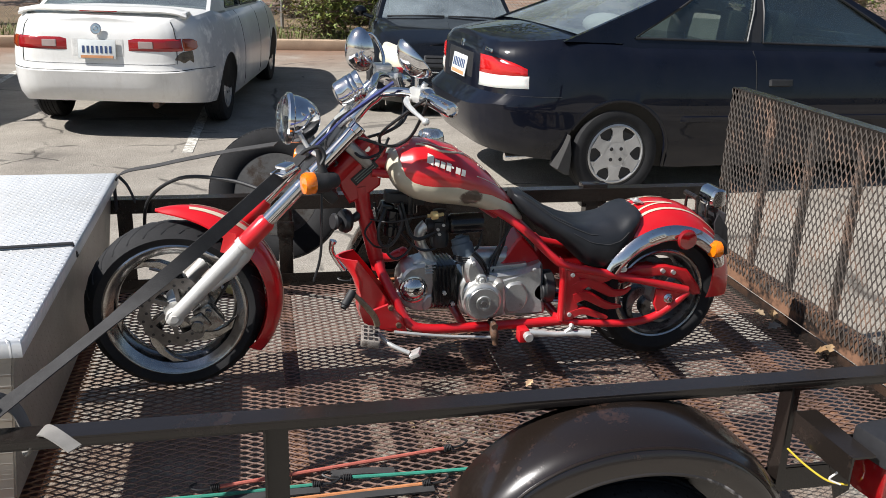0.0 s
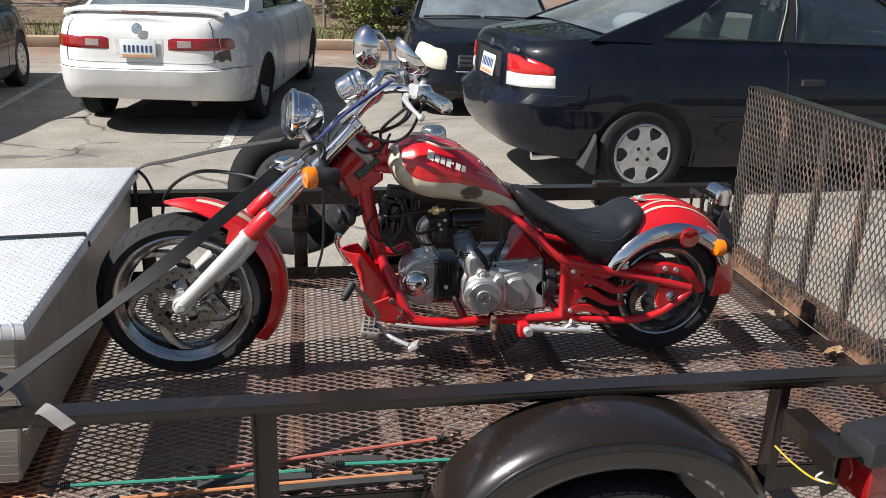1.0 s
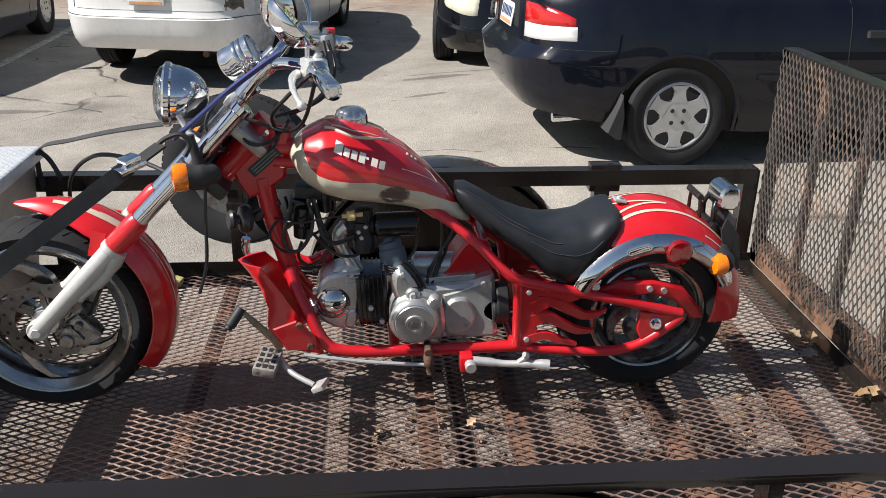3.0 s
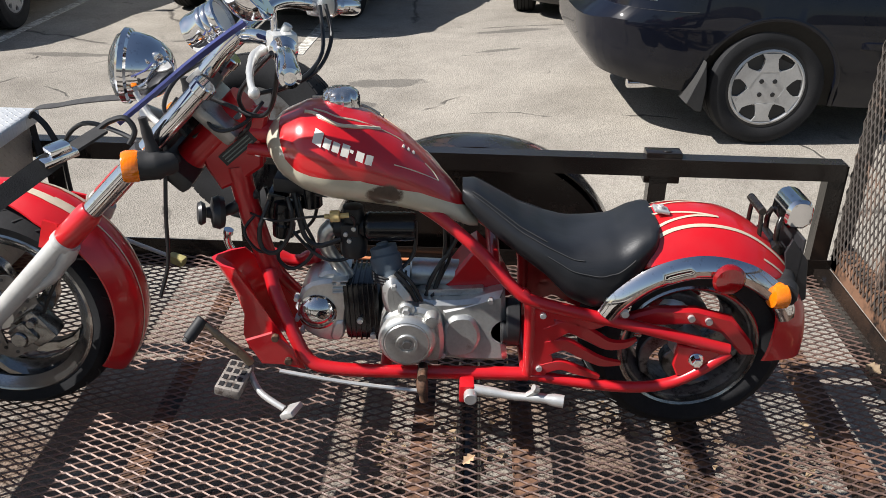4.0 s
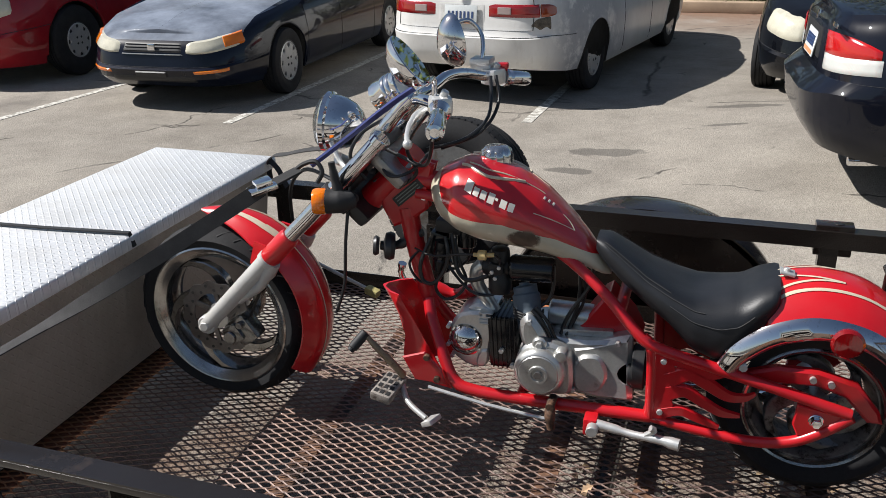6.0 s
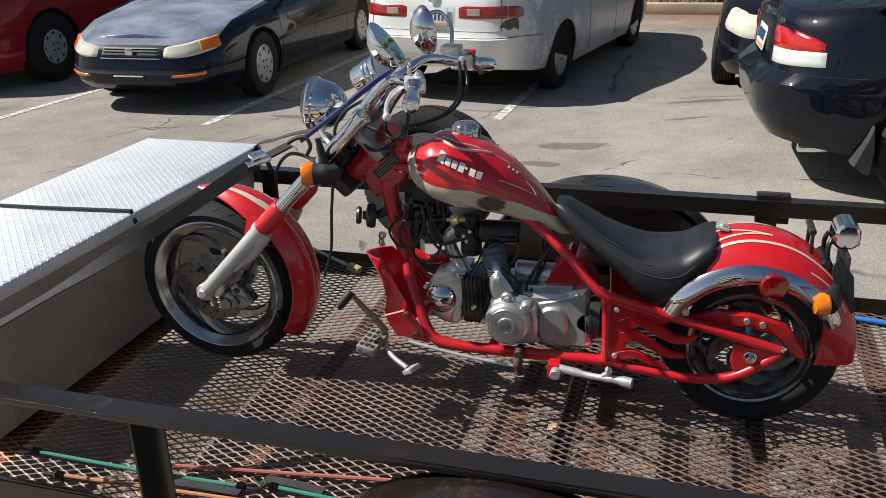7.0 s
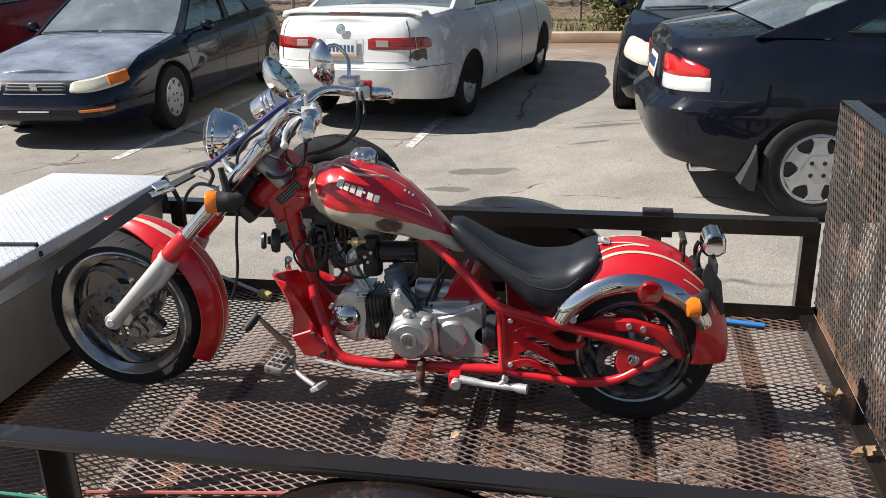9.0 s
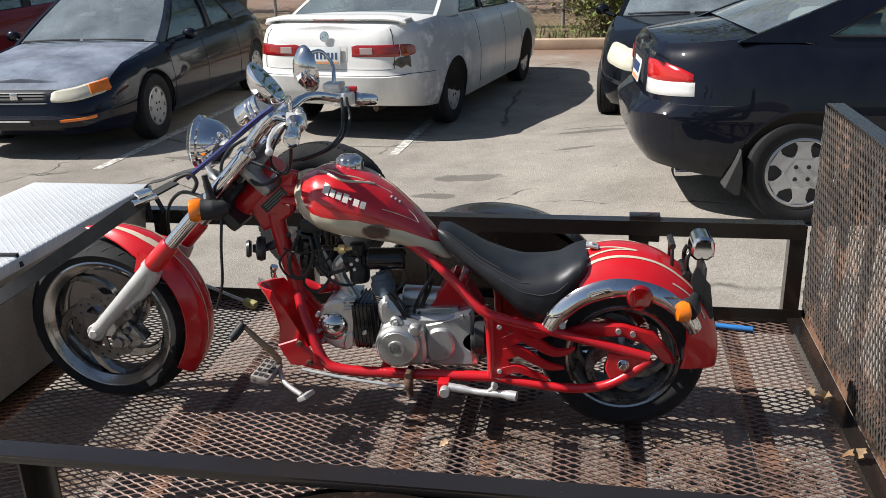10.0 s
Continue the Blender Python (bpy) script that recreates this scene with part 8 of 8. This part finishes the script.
# cables at the bars
for k, h in enumerate((
    [(-0.07, -0.23, 0.835), (-0.12, -0.17, 0.78), (-0.16, -0.10, 0.72), (-0.155, -0.06, 0.66), (-0.20, -0.05, 0.62)],
    [(-0.06, -0.22, 0.83), (-0.09, -0.16, 0.73), (-0.13, -0.10, 0.69), (-0.19, -0.07, 0.70), (-0.26, -0.05, 0.72)],
    [(-0.06, 0.22, 0.82), (-0.05, 0.16, 0.74), (-0.09, 0.09, 0.70), (-0.17, 0.06, 0.68)],
    [(-0.05, 0.23, 0.82), (-0.035, 0.19, 0.76), (-0.06, 0.12, 0.71), (-0.14, 0.07, 0.68)],
    [(-0.23, -0.03, 0.77), (-0.28, -0.06, 0.74), (-0.30, -0.08, 0.69), (-0.27, -0.07, 0.64)],
    [(-0.31, -0.07, 0.62), (-0.315, -0.10, 0.50), (-0.32, -0.11, 0.40), (-0.34, -0.12, 0.33)],
    [(-0.33, 0.09, 0.66), (-0.40, 0.11, 0.57), (-0.44, 0.12, 0.50), (-0.47, 0.10, 0.46)],
    [(-0.25, -0.05, 0.70), (-0.21, -0.09, 0.66), (-0.16, -0.09, 0.67), (-0.13, -0.05, 0.70)],
    [(-0.52, -0.075, 0.40), (-0.56, -0.085, 0.33), (-0.60, -0.07, 0.26)],
)):
    bm = nb()
    tube(bm, h, 0.0042 if k < 5 else 0.0038, 8, 6)
    part("cable", bm, M_HOSE, bike)

# tail: lamp on a chrome bracket, springs, plate holder
bm = nb()
tube(bm, [(0.815, -0.035, 0.445), (0.815, -0.03, 0.475), (0.815, -0.025, 0.498)], 0.0045, 10, 3)
tube(bm, [(0.815, 0.035, 0.445), (0.815, 0.035, 0.475), (0.815, 0.03, 0.498)], 0.0045, 10, 3)
tube(bm, [(0.855, -0.03, 0.40), (0.850, -0.03, 0.46), (0.858, -0.02, 0.482)], 0.0055, 10, 3)
tube(bm, [(0.855, 0.03, 0.40), (0.850, 0.03, 0.46), (0.858, 0.03, 0.482)], 0.0055, 10, 3)
rod(bm, (0.815, -0.03, 0.498), (0.815, 0.045, 0.498), 0.008, seg=14)
rod(bm, (0.85, -0.05, 0.425), (0.85, 0.05, 0.425), 0.014, seg=16)
tb = part("tail_bracket", bm, M_STEEL, bike)
bm = nb()
slab(bm, soft([(0.858, 0.463), (0.862, 0.508), (0.876, 0.524), (0.904, 0.522), (0.912, 0.508), (0.914, 0.463)], 1), -0.032, 0.048, 0.006)
tl = part("tail_lamp", bm, M_CHROME, tb, "chrome tail lamp with red lens")
bm = nb()
block(bm, (0.911, 0.008, 0.488), (0.010, 0.066, 0.036), turned(0, 0), 0.004)
part("lens", bm, M_REDLENS, tl)
bm = nb()
slab(bm, [(0.868, 0.46), (0.905, 0.415), (0.918, 0.33), (0.905, 0.322), (0.872, 0.37), (0.858, 0.43)], -0.07, -0.064, 0.001)
slab(bm, [(-0.07, 0.33), (0.07, 0.33), (0.07, 0.46), (-0.07, 0.46)], 0.888, 0.894, 0.002, plane="yz")
part("plate_holder", bm, M_PLASTIC, tb)
bm = nb()
block(bm, (0.622, -0.02, 0.494), (0.03, 0.03, 0.006), turned(0, 12), 0.002)
rod(bm, (0.621, -0.02, 0.492), (0.621, -0.02, 0.503), 0.006, seg=8)
part("seat_bolt", bm, M_ALU, seat)

# ---- toolbox ----
toolbox = thing("toolbox", "bright aluminium tread-plate toolbox across the trailer", "toolbox")
TB = dict(x0=-1.37, x1=-0.975, y0=-0.50, y1=0.80)
bm = nb()
rings = []
for z, i in ((0.486, 0.028), (0.492, 0.024), (0.82, -0.012), (0.850, -0.020)):
    rings.append([P((TB["x0"] + i, TB["y0"] + i * 0.4, z)), P((TB["x1"] - i, TB["y0"] + i * 0.4, z)), P((TB["x1"] - i, TB["y1"] - i * 0.4, z)), P((TB["x0"] + i, TB["y1"] - i * 0.4, z))])
skin(bm, rings)
bmesh.ops.bevel(bm, geom=[e for e in bm.edges], offset=0.004, segments=2, affect="EDGES")
part("body", bm, M_PLATE2, toolbox, "tread-plate body with its walls' shade in the colour")
bm = nb()
c = P(((TB["x0"] + TB["x1"]) / 2, (TB["y0"] + TB["y1"]) / 2, 0))
hx, hy = (TB["x1"] - TB["x0"]) / 2 + 0.035, (TB["y1"] - TB["y0"]) / 2 + 0.015
rings = []
for z, i in ((0.846, 0.0), (0.848, -0.001), (0.874, -0.001), (0.880, 0.002), (0.883, 0.008)):
    rings.append([c + P((sx * (hx - i), sy * (hy - i), z)) for sx, sy in ((-1, -1), (1, -1), (1, 1), (-1, 1))])
skin(bm, rings)
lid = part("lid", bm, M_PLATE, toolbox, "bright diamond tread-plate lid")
bm = nb()
block(bm, (c.x - 0.02, c.y, (DECK + 0.488) / 2 + 0.002), (0.30, 1.16, 0.488 - DECK), None, 0.004)
part("plinth", bm, M_STEEL, toolbox, "dark steel runner under the box")

# ---- straps ----
strap = thing("tie_down_strap", "black ratchet strap from the handlebar to the rail", "strap")
hook = P((-0.335, -0.09, DECK + 0.695))
buckle = P((-0.41, -0.165, 1.125))
low = P((-1.02, -0.65, 0.757))
bm = nb()
run = (low - buckle).normalized()
flat = run.cross(P((0.2, -0.9, 0.35))).normalized()
rings = []
for k in range(31):
    t = k / 30
    c_ = buckle.lerp(low, t) + P((0, 0, -0.014 * math.sin(math.pi * t)))
    turn_ = Matrix.Rotation(radians(-8 + 62 * ease((t - 0.30) / 0.35) - 20 * ease((t - 0.75) / 0.25)), 3, run)
    sd_ = turn_ @ flat
    no_ = sd_.cross(run)
    rings.append([c_ + sd_ * a * 0.016 + no_ * b * 0.0014 for a, b in ((-1, -1), (1, -1), (1, 1), (-1, 1))])
skin(bm, rings)
part("webbing", bm, M_WEB, strap)
bm = nb()
band(bm, [buckle + P((0.01, 0, 0.004)), hook + P((-0.03, 0, 0.0))], 0.026, 0.005, (0.1, 0.9, 0.2), 3)
part("webbing", bm, M_WEB, strap)
bm = nb()
d = (hook - buckle).normalized()
m3 = d.to_track_quat("X", "Z").to_matrix()
block(bm, buckle, (0.058, 0.040, 0.012), m3, 0.004)
block(bm, buckle + P((0.002, 0, 0.012)), (0.036, 0.034, 0.016), m3, 0.005)
part("buckle", bm, M_CHROME, strap, "shiny cam buckle")
bm = nb()
tube(bm, [hook + P((-0.04, 0, -0.004)), hook + P((-0.02, 0.004, 0.012)), hook + P((0.01, 0.004, 0.02)), hook + P((0.025, 0.0, 0.0)), hook + P((0.015, -0.006, -0.022))], 0.005, 8, 5)
part("hook", bm, M_RAD, strap)
bm = nb()
band(bm, [low + P((0.01, 0, 0.01)), (-0.985, -0.60, 0.80), (-0.955, -0.56, 0.76), (-0.935, -0.565, 0.70), (-0.925, -0.60, 0.685), (-0.90, -0.62, 0.735), (-0.87, -0.66, 0.758), (-0.82, -0.70, 0.742)], 0.030, 0.003, (0.3, 0.9, 0.1), 6)
part("loose_end", bm, plain("grey_webbing", (0.20, 0.19, 0.175), 0.85, vary=0.2, scale=30, grain=400, bump=0.5), strap)

strap2 = thing("tie_down_strap", "black tie-down strap over the toolbox to the far fork", "strap")
bm = nb()
band(bm, [(-0.95, Y_FAR - 0.02, TOP_FAR - 0.03), (-0.93, 0.76, 0.885), (-0.78, 0.62, 0.955), (-0.60, 0.42, 1.035), (-0.42, 0.25, 1.10)], 0.022, 0.003, (0.25, 0.90, 0.25), 6)
part("webbing", bm, M_WEB, strap2)
bm = nb()
band(bm, [(-0.93, 0.76, 0.885), (-0.905, 0.77, 0.85), (-0.885, 0.78, 0.79)], 0.026, 0.003, (0, 1, 0), 4)
part("tail", bm, M_WEB, strap2)
bm = nb()
tube(bm, [(-0.86, 0.76, 0.62), (-0.84, 0.72, 0.80), (-0.72, 0.60, 0.915), (-0.56, 0.45, 0.945), (-0.45, 0.36, 0.93)], 0.006, 8, 6)
part("cord", bm, M_RUBBER, strap2)

# blue soft loop over the handlebar
bm = nb()
band(bm, [(-0.345, -0.07, DECK + 0.70), (-0.30, -0.04, DECK + 0.735), (-0.25, -0.01, DECK + 0.775), (-0.17, -0.02, DECK + 0.835), (-0.13, -0.015, DECK + 0.862)], 0.016, 0.005, (0.2, -0.6, 0.6), 6)
lone("soft_loop", bm, M_BLUEWEB, "faded blue webbing loop over the handlebar", "strap")
# flat black elastic round the toolbox lid
bm = nb()
band(bm, [(-1.42, 0.02, 0.80), (-1.418, 0.02, 0.888), (-1.2, 0.03, 0.890), (-0.945, 0.06, 0.889), (-0.937, 0.062, 0.852)], 0.014, 0.004, (0, 1, 0), 1)
lone("rubber_strap", bm, M_RUBBER, "black rubber strap round the toolbox lid", "strap")

# ---- loose things on the floor ----
def bungee(pts, colour, label):
    root = thing("bungee_cord", label, "cord", group="bungee cords")
    bm = nb()
    tube(bm, pts, 0.0050, 8, 6)
    part("cord", bm, plain("cord_sheath", colour, 0.7, vary=0.2, scale=40, grain=300, bump=0.4), root)
    for e, q in ((P(pts[0]), P(pts[1])), (P(pts[-1]), P(pts[-2]))):
        d = (e - q).normalized()
        bm = nb()
        tube(bm, [e, e + d * 0.03, e + d * 0.05 + P((0, 0.012, 0.004)), e + d * 0.035 + P((0, 0.022, 0.004))], 0.003, 6, 4)
        for k in range(5):
            lathe(bm, [(0.0075, 0), (0.010, 0.002), (0.0075, 0.004)], e - d * 0.004 * k, d, 10)
        part("wire_hook", bm, M_RAD, root)


Z = DECK + 0.011
bungee([(-0.92, -0.475, Z), (-0.6, -0.478, Z), (-0.36, -0.472, Z)], (0.03, 0.22, 0.15), "green bungee cord lying on the mesh floor")
bungee([(-0.30, -0.455, Z), (-0.15, -0.462, Z), (0.02, -0.466, Z)], (0.03, 0.24, 0.17), "green bungee cord lying on the mesh floor")
bungee([(-0.80, -0.54, Z), (-0.45, -0.522, Z), (-0.11, -0.508, Z)], (0.50, 0.20, 0.08), "orange bungee cord lying on the mesh floor")
bungee([(-0.60, -0.448, Z), (-0.30, -0.405, Z), (-0.03, -0.366, Z)], (0.42, 0.11, 0.08), "faded red bungee cord lying on the mesh floor")
bungee([(-0.15, 0.80, Z), (0.02, 0.795, Z), (0.22, 0.80, Z)], (0.55, 0.20, 0.08), "orange bungee cord lying by the far rail")
bm = nb()
for a, b in (((-0.62, -0.50), (-0.36, -0.49)), ((-0.44, -0.535), (-0.10, -0.525)), ((-0.33, -0.43), (-0.18, -0.44))):
    band(bm, [(a[0], a[1], Z - 0.004), ((a[0] + b[0]) / 2, (a[1] + b[1]) / 2, Z), (b[0], b[1], Z - 0.003)], 0.024, 0.004, (0, 1, 0), 4)
lone("loose_strap", bm, M_WEB, "flat dark straps lying among the cords", "strap")
bm = nb()
rod(bm, (1.01, 0.735, Z + 0.002), (1.14, 0.712, Z + 0.002), 0.009, seg=10)
lone("blue_handle", bm, plain("blue_plastic", (0.03, 0.16, 0.42), 0.4), "blue plastic handle lying on the mesh floor", "tool")
brush = thing("brush", "long-handled brush with yellow head on the floor", "brush")
bm = nb()
rod(bm, (-0.86, 0.80, DECK + 0.09), (-0.60, 0.735, DECK + 0.028), 0.006, seg=8)
part("handle", bm, M_SILVER, brush)
bm = nb()
block(bm, (-0.575, 0.728, DECK + 0.022), (0.05, 0.03, 0.026), turned(0, 12, -14), 0.008)
part("head", bm, plain("yellow_plastic", (0.48, 0.42, 0.17), 0.6), brush)


rng = random.Random(11)
vs, fs = [], []
for _ in range(2600):
    x, y = rng.uniform(-0.5, 1.35), rng.uniform(-0.95, 0.75)
    if noise.noise((x * 2.3, y * 2.3, 4.0)) < 0.02 + 0.25 * max(0.0, 0.25 - x):
        continue
    q = Euler((rng.uniform(-0.5, 0.5), rng.uniform(-0.5, 0.5), rng.uniform(0, 6.3))).to_matrix()
    sz = rng.uniform(0.010, 0.028)
    n = len(vs)
    vs += [tuple(P((x, y, ground_z(x, y) + 0.014)) + q @ P(v) * sz) for v in ((-1, 0, 0), (0, 0.5, 0.15), (1, 0, 0), (0, -0.5, 0.15))]
    fs.append((n, n + 1, n + 2, n + 3))
litter_mat = Nodes("leaf_litter")
isl = litter_mat.add("ShaderNodeNewGeometry").outputs["Random Per Island"]
litter_mat.set(color=litter_mat.ramp(isl, [(0.0, (0.045, 0.026, 0.016)), (0.5, (0.13, 0.075, 0.042)), (1.0, (0.34, 0.24, 0.14))]), rough=0.75)
me = bpy.data.meshes.new("leaf_litter")
me.from_pydata(vs, [], fs)
me.materials.append(litter_mat.m)
tagged(new("leaf_litter", me), "dry brown leaf litter on the asphalt under the trailer", "leaf litter", kind="stuff")


def dead_leaf(at, size, turn, colour):
    bm = nb()
    g = []
    for i in range(7):
        t = i / 6
        w = math.sin(math.pi * min(1, t * 0.92 + 0.05)) * 0.42 * size * (0.75 + 0.25 * math.cos(t * 19))
        g.append([P((t * size, v * w, 0.18 * size * (abs(v) * math.sin(3 * t) + 0.4 * t * t))) for v in (-1, -0.5, 0, 0.5, 1)])
    skin(bm, g, False, False)
    m = pose(*at) @ turn.to_4x4()
    lone("dead_leaf", bm, plain("dry_leaf", colour, 0.7, vary=0.3, scale=40), "curled dry leaf caught at the tailgate", "leaf", m, "dead leaves")


for at, sz, tn, cl in (((1.245, 0.25, Z), 0.05, turned(20, -20, 60), (0.20, 0.13, 0.065)), ((1.235, 0.285, Z + 0.005), 0.045, turned(-30, 10, 110), (0.19, 0.135, 0.08)), ((1.19, 0.19, Z), 0.055, turned(10, 0, 10), (0.20, 0.18, 0.15)), ((1.235, -0.005, Z), 0.055, turned(25, -30, -70), (0.22, 0.13, 0.06)), ((1.255, -0.04, Z + 0.01), 0.045, turned(-10, -25, 40), (0.24, 0.16, 0.085)), ((0.255, -0.085, Z), 0.03, turned(10, -20, 30), (0.45, 0.30, 0.18))):
    dead_leaf(at, sz, tn, cl)
